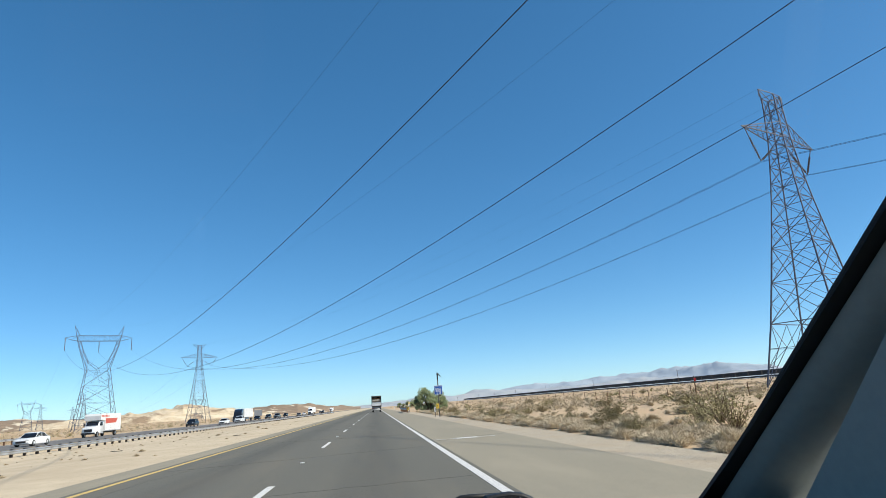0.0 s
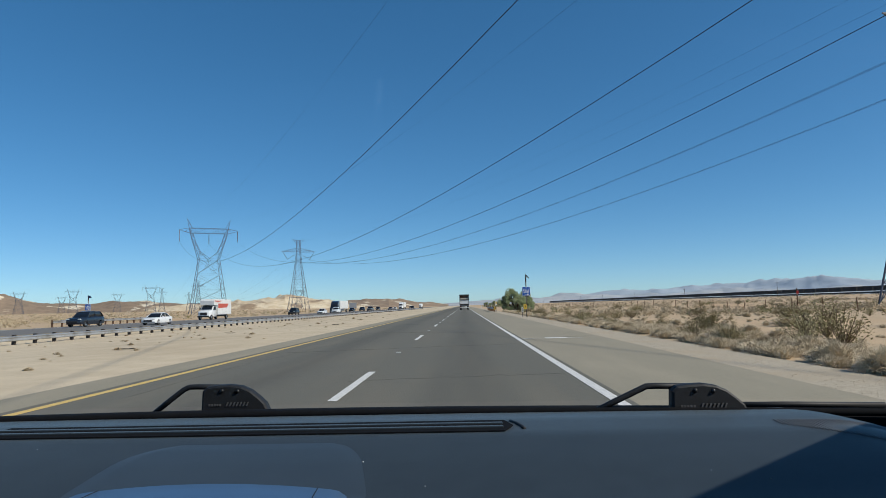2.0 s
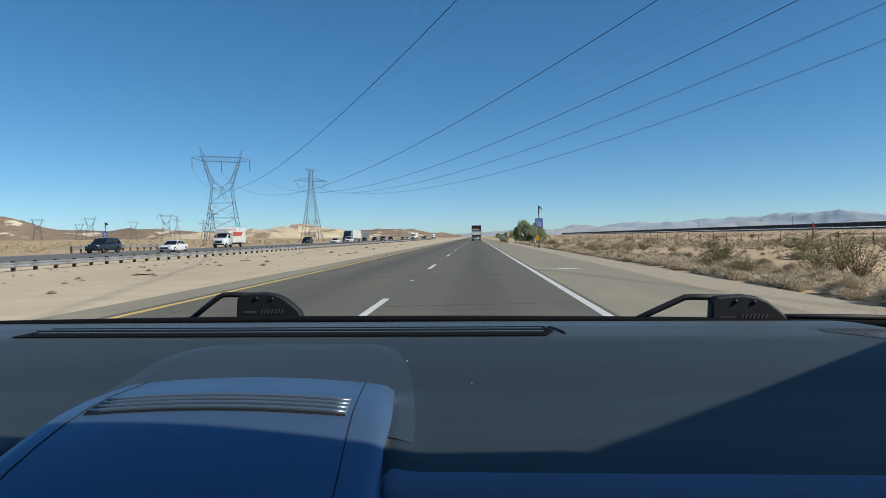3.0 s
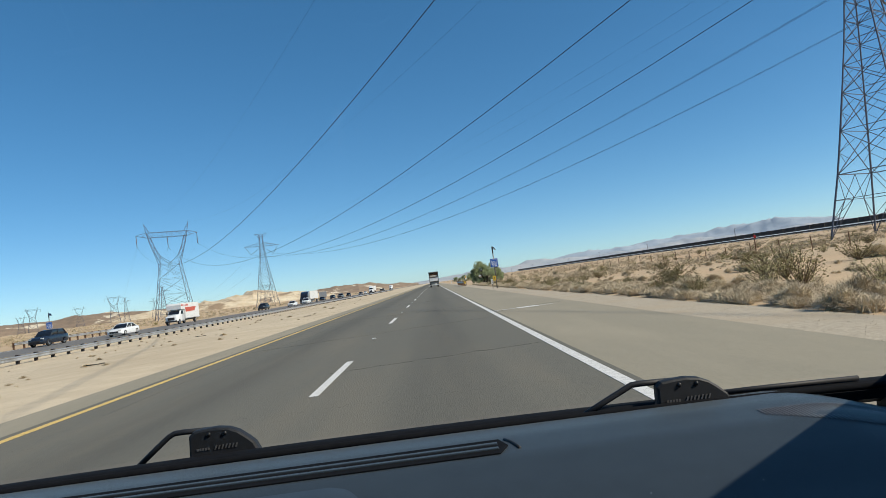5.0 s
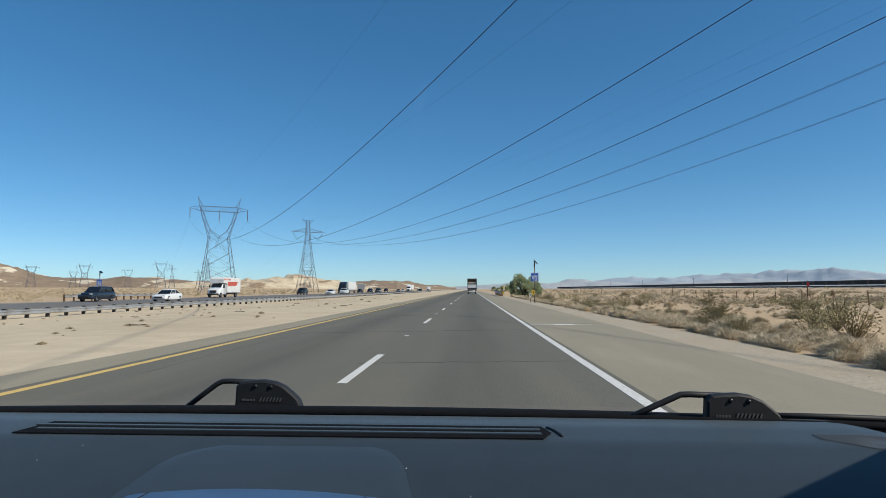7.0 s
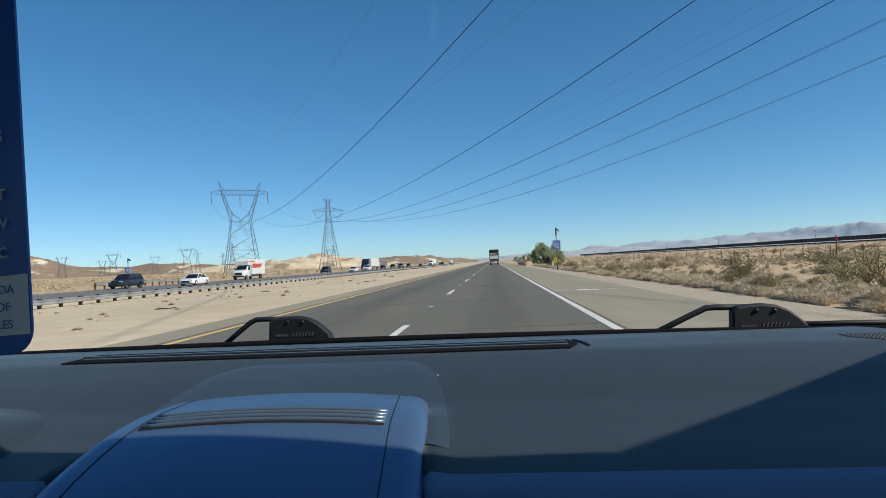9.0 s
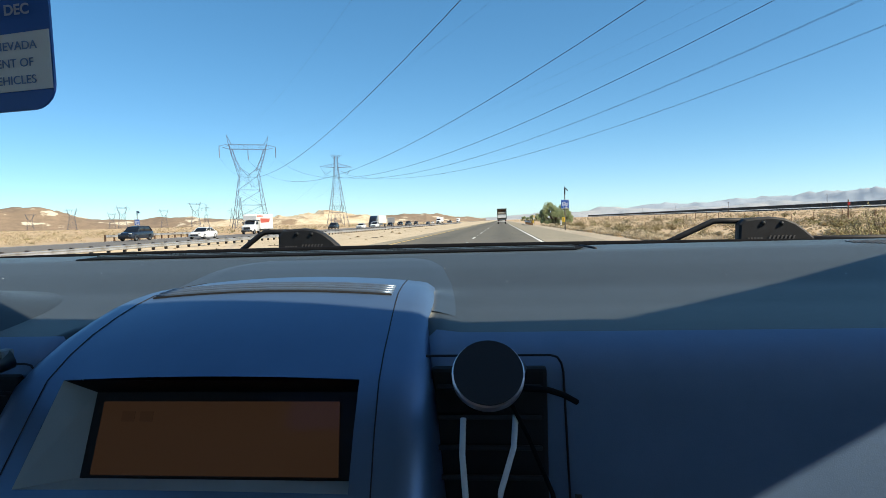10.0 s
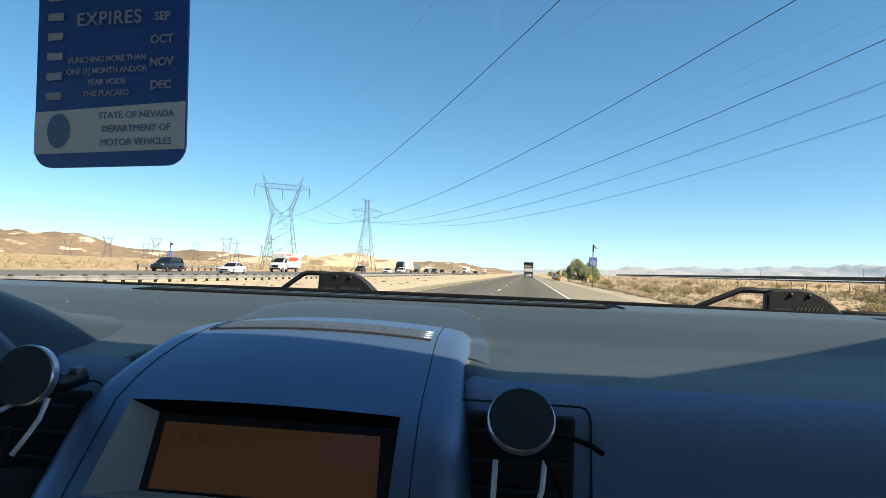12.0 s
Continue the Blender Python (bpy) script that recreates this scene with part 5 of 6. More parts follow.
    slab(bm, [[(x, y, 1.70 - 0.03 * ((x - CAR_C) / 0.93) ** 4 + (-0.05 if y > -1.0 else 0)) for x in np.linspace(-1.18, 0.76, 13)] for y in (-0.93, -1.10, -2.0, -3.0, -4.0)], 0.05)
    part("roof", bm, M_HEADLINER, t, "pale fabric roof lining")
    # header trim over the glass, rounded into the pillars
    bm = bmesh.new()
    rows = []
    for x in np.linspace(-1.16, 0.74, 61):
        off = abs(x - CAR_C)
        bow = max(0.0, 1 - (off / 0.78) ** 2)
        e = max(0.0, (off - 0.62) / 0.33)
        y0, z0 = -0.812 + 0.046 * bow + 0.012 * e ** 2, 1.540 + 0.022 * bow - 0.004 * e ** 2
        rows.append([(x, y0, z0), (x, -0.90, 1.590), (x, -0.97, 1.63), (x, -0.97, 1.66), (x, -0.86, 1.62), (x, y0 - 0.004, z0 + 0.014)])
    loft(bm, rows, closed=True)
    part("header_trim", bm, M_HEADLINER, t, smooth=True)
    for s in (-1, 1):
        for wy in (0.42, -2.75):
            bm = bmesh.new()
            prof = [(0.0, 0.20), (0.0, 0.29), (0.02, 0.32), (0.18, 0.32), (0.20, 0.29), (0.20, 0.20)]
            loft(bm, [[(side(s, 0.60 + px), wy + pr * math.cos(a), 0.325 + pr * math.sin(a)) for a in [math.tau * k / 32 for k in range(32)]] for px, pr in prof], closed=True)
            ty = part("tyre", bm, M_TYRE, t, smooth=True)
            bm = bmesh.new()
            bmesh.ops.create_cone(bm, cap_ends=True, segments=28, radius1=0.205, radius2=0.19, depth=0.15, matrix=Matrix.Translation((side(s, 0.70), wy, 0.325)) @ Matrix.Rotation(radians(90 * s), 4, "Y"))
            part("rim", bm, M_RIM, ty)
    bm = bmesh.new()
    slab(bm, [[(-1.26, -4.0, 0.3), (0.84, -4.0, 0.3)], [(-1.26, -4.0, 1.1), (0.84, -4.0, 1.1)]], 0.05)
    part("tailgate", bm, M_BODYPAINT, t)
    bm = bmesh.new()
    slab(bm, [[(-1.24, -4.0, 1.1), (0.82, -4.0, 1.1)], [(-1.14, -3.99, 1.66), (0.72, -3.99, 1.66)]], 0.006)
    o = part("rear_window", bm, M_GLASS, t)
    o.visible_shadow = False
    bm = bmesh.new()
    slab(bm, [[(-1.27, y, 0.30), (0.85, y, 0.30)] for y in (0.9, -4.0)], 0.05)
    part("floor_pan", bm, M_SEAT, t)
    bm = bmesh.new()
    slab(bm, [[(x, y, z - 0.10 * ((x - CAR_C) / 1.0) ** 2) for x in np.linspace(-1.22, 0.80, 11)] for y, z in ((0.10, 0.985), (0.4, 0.91), (0.7, 0.82), (0.9, 0.72), (0.95, 0.45))], 0.02)
    part("bonnet", bm, M_BODYPAINT, t, smooth=True)
    # raked windscreen
    bm = bmesh.new()
    rows = []
    for k in range(9):
        f = k / 8
        w = 0.775 + (0.73 - 0.775) * f
        rows.append([(CAR_C + x * (w - CAR_C), -0.105 - 0.855 * f + 0.05 * (1 - x * x) - 0.02, 1.068 + 0.58 * f) for x in np.linspace(-1, 1, 17)])
    loft(bm, rows)
    o = part("windscreen", bm, M_GLASS, t, smooth=True)
    o.visible_shadow = False
    for x in (-0.66, 0.24):
        bm = bmesh.new()
        box(bm, (x, -1.75, 0.62), (0.52, 0.5, 0.24), bevel=0.06)
        part("seat_cushion", bm, M_SEAT, t, smooth=True)
        bm = bmesh.new()
        box(bm, (x, -2.05, 1.0), (0.50, 0.16, 0.75), Euler((radians(-14), 0, 0)).to_matrix(), bevel=0.06)
        part("seat_back", bm, M_SEAT, t, smooth=True)
    # mirror that the permit hangs from
    bm = bmesh.new()
    box(bm, (-0.20, -0.905, 1.475), (0.24, 0.03, 0.065), bevel=0.012)
    part("mirror", bm, M_BEZEL, t)
    bm = bmesh.new()
    tube(bm, [(-0.20, -0.89, 1.48), (-0.20, -0.85, 1.53)], 0.011, 8)
    tube(bm, [(-0.20, -0.89, 1.46), (-0.203, -0.887, 1.43), (-0.204, -0.886, 1.395)], 0.004, 6)
    part("mirror_stalk", bm, M_BEZEL, t)


car_shell()


def permit():
    """Hanging parking permit, printed on both bands."""
    W, H = 0.084, 0.215
    t = thing("hanging_permit", "blue and white plastic hanging permit with printed lettering", "permit", (-0.2035, -0.886, 1.150), turn=-2.0)
    t.matrix_world = pose(-0.2035, -0.886, 1.1505, 0, -1.6, -2.0)
    r = 0.010

    def rounded(x0, x1, z0, z1, rb, y):
        pts = []
        for cx, cz, a0 in ((x1 - rb, z0 + rb, -90), (x0 + rb, z0 + rb, 180)):
            for k in range(6):
                a = radians(a0 + 18 * k)
                pts.append((cx + rb * math.cos(a), y, cz + rb * math.sin(a)))
        lower_right, lower_left = pts[:6], pts[6:]
        return lower_left + lower_right + [(x1, y, z1), (x0, y, z1)]

    bm = bmesh.new()
    plate(bm, rounded(-W / 2, W / 2, 0, H, r, 0.0), (0, 1, 0), 0.0012)
    card = part("card", bm, M_PLACBLUE, t)
    bm = bmesh.new()
    plate(bm, [(-W / 2 + 0.0003, -0.0004, 0.0070), (W / 2 - 0.0003, -0.0004, 0.0078), (W / 2 - 0.0003, -0.0004, 0.0312), (-W / 2 + 0.0003, -0.0004, 0.0285)], (0, -1, 0), 0.0003)
    band = part("white_band", bm, M_PLACGREY, t)
    y = -0.0010
    text_mesh("STATE OF NEVADA", 0.0048, band, (0.0155, y, 0.0254), M_PLACDK, depth=0.0001)
    text_mesh("DEPARTMENT OF", 0.0048, band, (0.0155, y, 0.0186), M_PLACDK, depth=0.0001)
    text_mesh("MOTOR VEHICLES", 0.0048, band, (0.0155, y, 0.0118), M_PLACDK, depth=0.0001)
    bm = bmesh.new()
    for rr, yy in ((1.0, 0.0), (0.55, -0.0002)):
        plate(bm, [(-0.0275 + 0.0065 * rr * math.cos(a), y + yy, 0.0185 + 0.0088 * rr * math.sin(a)) for a in [math.tau * k / 24 for k in range(24)]], (0, -1, 0), 0.0001)
    part("seal", bm, M_PLACDK, band)
    text_mesh("EXPIRES", 0.0095, card, (-0.001, y, 0.0745), M_PLACTXT, bold=0.00012, depth=0.0001, space=1.1)
    for k, w in enumerate(("DEC", "NOV", "OCT", "SEP", "AUG", "JUL")):
        if k < 6:
            text_mesh(w, 0.0058, card, (0.0285, y, 0.0397 + 0.0114 * k), M_PLACTXT, bold=0.00012, depth=0.0001)
        bm = bmesh.new()
        box(bm, (-0.031, y, 0.0362 + 0.0102 * k), (0.0086, 0.0003, 0.0038))
        part("print_bar", bm, M_PLACTXT, card)
    for k, w in enumerate(("PUNCHING MORE THAN", "ONE (1) MONTH AND/OR", "YEAR VOIDS", "THIS PLACARD")):
        text_mesh(w, 0.0040, card, (-0.0015, y, 0.0540 - 0.0058 * k), M_PLACTXT, bold=0.00006, depth=0.0001, space=0.95)
    bm = bmesh.new()
    tube(bm, [(0, 0.0006, H - 0.002), (0.001, 0.0006, H + 0.02), (0.0005, 0.0006, H + 0.036)], 0.004, 8)
    part("hook", bm, M_PLACBLUE, t)


permit()


# ---- desert plants ----
def leaf_tri(bm, p, size, rng):
    a = Vector((rng.uniform(-1, 1), rng.uniform(-1, 1), rng.uniform(-1, 1))).normalized() * size
    b = a.orthogonal().normalized() * size * 0.55
    bm.faces.new([bm.verts.new(p - b * 0.5), bm.verts.new(p + b * 0.5), bm.verts.new(p + a)])


def creosote_mesh(seed, twigs=34, leaves=26):
    """Open woody bush: stems fanning from the foot with small leaves near their ends."""
    rng = random.Random(seed)
    wood, green = bmesh.new(), bmesh.new()
    for k in range(twigs):
        a, lean = rng.uniform(0, math.tau), rng.uniform(0.1, 1.0)
        h = rng.uniform(0.65, 1.1) * (1.15 - 0.35 * lean)
        end = Vector((math.cos(a) * lean * 0.8, math.sin(a) * lean * 0.8, h))
        mid = end * 0.5 + Vector((rng.uniform(-0.1, 0.1), rng.uniform(-0.1, 0.1), -0.05))
        tube(wood, [(0, 0, 0), mid, end], 0.014, 3, 0.004)
        for j in range(leaves):
            f = rng.uniform(0.35, 1.05)
            p = (mid * (1 - f) * 2 + end * (2 * f - 1)) if f > 0.5 else mid * f * 2
            p = p + Vector((rng.gauss(0, 0.085), rng.gauss(0, 0.085), rng.gauss(0, 0.07)))
            leaf_tri(green, p, rng.uniform(0.045, 0.085), rng)
    return wood, green


def brush_mesh(seed, blades=760, spread=0.75, height=0.62):
    """Dry rounded tangle of fine stalks."""
    rng = random.Random(seed)
    bm = bmesh.new()
    for k in range(blades):
        a, e = rng.uniform(0, math.tau), rng.uniform(0.05, 1.45)
        r = rng.uniform(0.7, 1.05)
        foot = Vector((rng.gauss(0, 0.16) * spread, rng.gauss(0, 0.16) * spread, 0))
        tip = Vector((math.cos(a) * math.sin(e) * spread * r, math.sin(a) * math.sin(e) * spread * r, math.cos(e) * height * r + 0.04))
        mid = foot.lerp(tip, 0.55) + Vector((rng.gauss(0, 0.05), rng.gauss(0, 0.05), 0.08))
        s = Vector((-math.sin(a), math.cos(a), rng.uniform(-0.5, 0.5))) * rng.uniform(0.005, 0.012)
        v = [bm.verts.new(p) for p in (foot - s, foot + s, mid + s, mid - s)]
        bm.faces.new(v)
        bm.faces.new((v[3], v[2], bm.verts.new(tip)))
        if k % 2:
            q = mid + Vector((rng.gauss(0, 0.14), rng.gauss(0, 0.14), rng.uniform(0.0, 0.16)))
            bm.faces.new((v[3], v[2], bm.verts.new(q)))
    return bm


def scatter(name, material, spots, label, rng):
    """Small tufts that nobody could count, joined into one mesh."""
    forms = []
    for k in range(4):
        b = brush_mesh(200 + k, blades=210, height=0.5)
        b.verts.index_update()
        forms.append(([tuple(v.co) for v in b.verts], [tuple(v.index for v in f.verts) for f in b.faces]))
        b.free()
    verts, faces = [], []
    for x, y, s in spots:
        vs, fs = forms[rng.randrange(4)]
        a, z, n = rng.uniform(0, 6.28), ground_z(x, y) - 0.01, len(verts)
        ca, sa = math.cos(a) * s, math.sin(a) * s
        verts += [(x + vx * ca - vy * sa, y + vx * sa + vy * ca, z + vz * s * 0.85) for vx, vy, vz in vs]
        faces += [tuple(i + n for i in f) for f in fs]
    me = bpy.data.meshes.new(name)
    me.from_pydata(verts, [], faces)
    me.materials.append(material)
    tagged(new(name, me), label, "brush", kind="stuff")


def plant_shrubs():
    rng = random.Random(5)
    greens, drys = [], []
    for k in range(4):
        wood, green = creosote_mesh(40 + k)
        greens.append((finish(wood, "stems", M_TWIG), finish(green, "leaves", M_CREO)))
    for k in range(5):
        drys.append(finish(brush_mesh(70 + k, height=0.5 + 0.05 * k), "dry_shrub", M_DRY if k < 3 else M_GREY))

    def put(x, y, s, dry):
        z = ground_z(x, y) - 0.02
        if dry:
            ob = new("dry_shrub", drys[rng.randrange(3) if rng.random() < 0.75 else 3 + rng.randrange(2)])
            tagged(ob, "dry straw-coloured desert shrub on sand", "shrub", "dry shrubs")
        else:
            ob = new("creosote_bush")
            tagged(ob, "olive-green creosote bush with thin woody stems", "shrub", "creosote bushes")
            st, lv = greens[rng.randrange(4)]
            for nm, me in (("stems", st), ("leaves", lv)):
                o = new(nm, me)
                o.parent = ob
        ob.matrix_world = Matrix.Translation((x, y, z)) @ Matrix.Rotation(rng.uniform(0, 6.28), 4, "Z") @ Matrix.Diagonal((s * rng.uniform(0.85, 1.2), s * rng.uniform(0.85, 1.2), s * rng.uniform(0.65, 0.95), 1))

    # a thick band of brush just beyond the gravel
    y = 5.0
    while y < 95:
        if not 26.6 < y < 29.4:
            put(rng.uniform(6.9, 8.6), y, rng.uniform(0.45, 0.95), rng.random() < 0.88)
        if rng.random() < 0.65:
            put(rng.uniform(8.4, 11.5), y + rng.uniform(-1, 1), rng.uniform(0.55, 1.0), rng.random() < 0.82)
        y += rng.uniform(0.6, 1.35)
    for k in range(95):
        y = rng.uniform(10, 130)
        put(rng.uniform(12, 15 + y * 0.75), y, rng.uniform(0.5, 1.4), rng.random() < 0.55)
    # low straw-coloured tufts and young brush filling the gaps
    spots = []
    for k in range(900):
        y = 5 + 105 * rng.random() ** 1.15
        spots.append((6.8 + 2.3 * rng.random() ** 1.1, y, rng.uniform(0.35, 0.8)))
    for k in range(420):
        y = 6 + 90 * rng.random() ** 1.3
        spots.append((6.9 + (3 + y * 0.35) * rng.random() ** 1.6, y, rng.uniform(0.22, 0.6)))
    scatter("low_brush", M_DRY, spots, "low straw-coloured brush filling the verge", rng)
    spots = [(rng.uniform(-26.8, -8.6), 8 + 130 * rng.random() ** 1.3, rng.uniform(0.10, 0.36)) for k in range(150)]
    scatter("median_weeds", M_GREY, spots, "small dry weeds dotted over the sandy median", rng)
    put(9.6, 15.2, 1.0, False)
    put(12.5, 21.0, 1.3, False)
    put(9.8, 24.5, 1.2, False)
    put(8.2, 10.9, 0.9, True)
    put(7.6, 17.5, 1.1, True)
    # a few small tufts on the median
    for x, y, s in ((-10.2, 13.5, 0.28), (-12.8, 22, 0.35), (-11.5, 33, 0.4), (-15, 27, 0.3), (-9.2, 41, 0.3), (-13, 55, 0.45), (-16.5, 38, 0.35), (-10.6, 64, 0.4), (-14.2, 80, 0.5), (-17.4, 18, 0.3), (-9.0, 9.5, 0.25), (-8.6, 26, 0.22)):
        put(x, y, s, True)


plant_shrubs()


def far_scrub():
    """All the scrub that is too far off to be told apart."""
    rng = random.Random(11)
    for name, material, count, label in (("far_dry_scrub", M_GREY, 7000, "scattered dry brown scrub over the desert"), ("far_green_scrub", M_CREO, 800, "scattered olive scrub over the desert")):
        verts, faces = [], []
        for k in range(count):
            side = rng.random() < 0.34
            d = 60 + 900 * rng.random() ** 1.7
            if side:
                x, y = rng.uniform(12, 14 + d * 0.95), d
            else:
                x, y = -rng.uniform(53, 58 + d * 1.0), d * 0.95
            if abs(x - 262) < 9:
                continue
            z = ground_z(x, y)
            s = rng.uniform(0.5, 1.25)
            near = d < 230
            bit = s * (0.085 if near else 0.17)
            for j in range(70 if near else 20):
                a, e = rng.uniform(0, 6.28), rng.uniform(0.1, 1.3)
                c = Vector((x, y, z)) + Vector((math.cos(a) * math.sin(e), math.sin(a) * math.sin(e), math.cos(e) * 0.7)) * s * rng.uniform(0.35, 0.95)
                u = Vector((rng.uniform(-1, 1), rng.uniform(-1, 1), rng.uniform(-1, 1))) * bit
                v = Vector((rng.uniform(-1, 1), rng.uniform(-1, 1), rng.uniform(-1, 1))) * bit
                n = len(verts)
                verts += [c - u, c + v, c + u * 0.6 + Vector((0, 0, bit * 0.5)), c - v]
                faces.append((n, n + 1, n + 2, n + 3))
        me = bpy.data.meshes.new(name)
        me.from_pydata([tuple(v) for v in verts], [], faces)
        me.materials.append(material)
        tagged(new(name, me), label, "scrub", kind="stuff")


far_scrub()


def gravel():
    rng = random.Random(3)
    verts, faces = [], []
    for k in range(2600):
        y = 3 + 45 * rng.random() ** 1.5
        x = rng.uniform(4.95, 7.2)
        s = rng.uniform(0.004, 0.013)
        c = Vector((x, y, -0.02 + s * 0.4 if x < 6.5 else ground_z(x, y) + s * 0.4))
        n = len(verts)
        verts += [c + Vector(d) * s * rng.uniform(0.7, 1.3) for d in ((1, 0, 0), (0, 1, 0), (-1, 0, 0), (0, -1, 0), (0, 0, 0.45), (0, 0, -0.6))]
        for i in range(4):
            faces += [(n + i, n + (i + 1) % 4, n + 4), (n + (i + 1) % 4, n + i, n + 5)]
    me = bpy.data.meshes.new("gravel_stones")
    me.from_pydata([tuple(v) for v in verts], [], faces)
    me.materials.append(M_GRAVEL)
    tagged(new("gravel_stones", me), "loose pale stones along the verge", "gravel", kind="stuff")


gravel()


def tree(at, crowns, label, seed):
    t = thing("tree", label, "tree", at, group="roadside trees")
    rng = random.Random(seed)
    wood = bmesh.new()
    lobes = []
    for cx, cy, h, r in crowns:
        tube(wood, [(cx * 0.3, cy * 0.3, -0.2), (cx * 0.55, cy * 0.5, h * 0.25), (cx * 0.9, cy, h * 0.5)], 0.22, 8, 0.12)
        for k in range(16):
            a, e = rng.uniform(0, math.tau), rng.uniform(0.15, 1.5)
            c = Vector((cx + math.cos(a) * math.sin(e) * r * 0.8, cy + math.sin(a) * math.sin(e) * r * 0.8, h * 0.5 + math.cos(e) * h * 0.42))
            tube(wood, [(cx * 0.9, cy, h * 0.4), (cx + (c.x - cx) * 0.5, cy + (c.y - cy) * 0.5, h * 0.5 + (c.z - h * 0.5) * 0.35), c], 0.07, 5, 0.015)
            lobes.append((c, r * rng.uniform(0.26, 0.44)))
        for k in range(7):
            a = rng.uniform(0, math.tau)
            lobes.append((Vector((cx + math.cos(a) * r * 0.75, cy + math.sin(a) * r * 0.75, h * rng.uniform(0.10, 0.34))), r * rng.uniform(0.28, 0.4)))
    part("trunk", wood, M_BARK, t)
    bm = bmesh.new()
    for c, r in lobes:
        for k in range(420):
            d = Vector((rng.gauss(0, 1), rng.gauss(0, 1), rng.gauss(0, 1))).normalized() * r * rng.uniform(0.45, 1.1) ** 0.6
            p = c + d
            if p.z > 0.15:
                leaf_tri(bm, p, rng.uniform(0.08, 0.17), rng)
    part("crown", bm, M_LEAF, t)


tree((10.2, 120, -0.1), [(-1.0, 0, 4.1, 1.65), (1.75, 0.4, 3.7, 1.30), (0.3, -0.4, 3.0, 1.45), (-1.8, -0.3, 3.0, 1.15), (2.3, -0.2, 2.5, 1.05)], "broad olive-green roadside tree with two crowns", 4)
for x, y, s in ((15, 300, 0.8), (19, 330, 1.0), (13, 360, 0.7)):
    tree((x, y, -0.1), [(0, 0, 3.6 * s, 2.0 * s), (2.2, 0.5, 3.0 * s, 1.6 * s)], "small dark green tree far along the road", int(y))


def wire_fence():
    t = thing("wire_fence", "desert fence of thin posts and wire", "fence", (0, 0, 0))
    bm = bmesh.new()
    box(bm, (0, 0, 0.62), (0.07, 0.07, 1.35))
    post = finish(bm, "post", M_POST)
    x0 = 36.0
    ys = np.arange(14, 330, 5.5)
    for y in ys:
        o = new("post", post)
        o.parent = t
        o.location = (x0 + 0.3 * math.sin(y), y, ground_z(x0, y))
        o.rotation_euler = (0.03 * math.sin(y * 3), 0.04 * math.cos(y * 2), 0)
    for h in (0.5, 0.85, 1.2):
        bm = bmesh.new()
        tube(bm, [(x0 + 0.3 * math.sin(y), y, ground_z(x0, y) + h) for y in ys], 0.006, 4)
        part("wire", bm, M_WIRE, t)


wire_fence()


def reflector_pole(x, y, h, label, red=False):
    t = thing("marker_pole", label, "marker post", (x, y, ground_z(x, y)), group="trackside markers")
    bm = bmesh.new()
    tube(bm, [(0, 0, -0.2), (0, 0, h)], 0.06, 8)
    part("post", bm, M_POST, t)
    if red:
        bm = bmesh.new()
        box(bm, (0, -0.12, h - 0.4), (0.24, 0.03, 0.32), bevel=0.01)
        part("red_panel", bm, M_REDLAMP, t)


reflector_pole(34, 64, 2.4, "dark timber post with a small red panel", True)
reflector_pole(27, 35, 2.1, "tall dark timber post in the desert")


# ---- traffic ----
def wheel_part(t, x, y, r, w=0.22, r2=0.6):
    bm = bmesh.new()
    n = 20
    rows = [[(x + s * w / 2, y + rr * math.cos(a), r + rr * math.sin(a)) for a in [math.tau * k / n for k in range(n)]] for s, rr in ((-1, r * 0.6), (-1, r * 0.94), (-0.7, r), (0.7, r), (1, r * 0.94), (1, r * 0.6))]
    loft(bm, rows, closed=True)
    ty = part("tyre", bm, M_TYRE, t, smooth=True)
    bm = bmesh.new()
    bmesh.ops.create_cone(bm, cap_ends=True, segments=16, radius1=r * r2, radius2=r * r2, depth=w * 0.9, matrix=Matrix.Translation((x, y, r)) @ Matrix.Rotation(radians(90), 4, "Y"))
    part("rim", bm, M_RIM, ty)


def section(y, zb, zt, w, r=0.12):
    """Rounded body section at y from zb to zt and half width w."""
    pts = []
    for cx, cz, a0 in ((w - r, zt - r, 0), (-w + r, zt - r, 90), (-w + r * 0.6, zb + r * 0.6, 180), (w - r * 0.6, zb + r * 0.6, 270)):
        rr = r if a0 < 180 else r * 0.6
        for k in range(4):
            a = radians(a0 + 30 * k)
            pts.append((cx + rr * math.cos(a), y, cz + rr * math.sin(a)))
    return pts


def skin(bm, secs):
    v = loft(bm, secs, closed=True)
    bm.faces.new(v[0])
    bm.faces.new(v[-1][::-1])


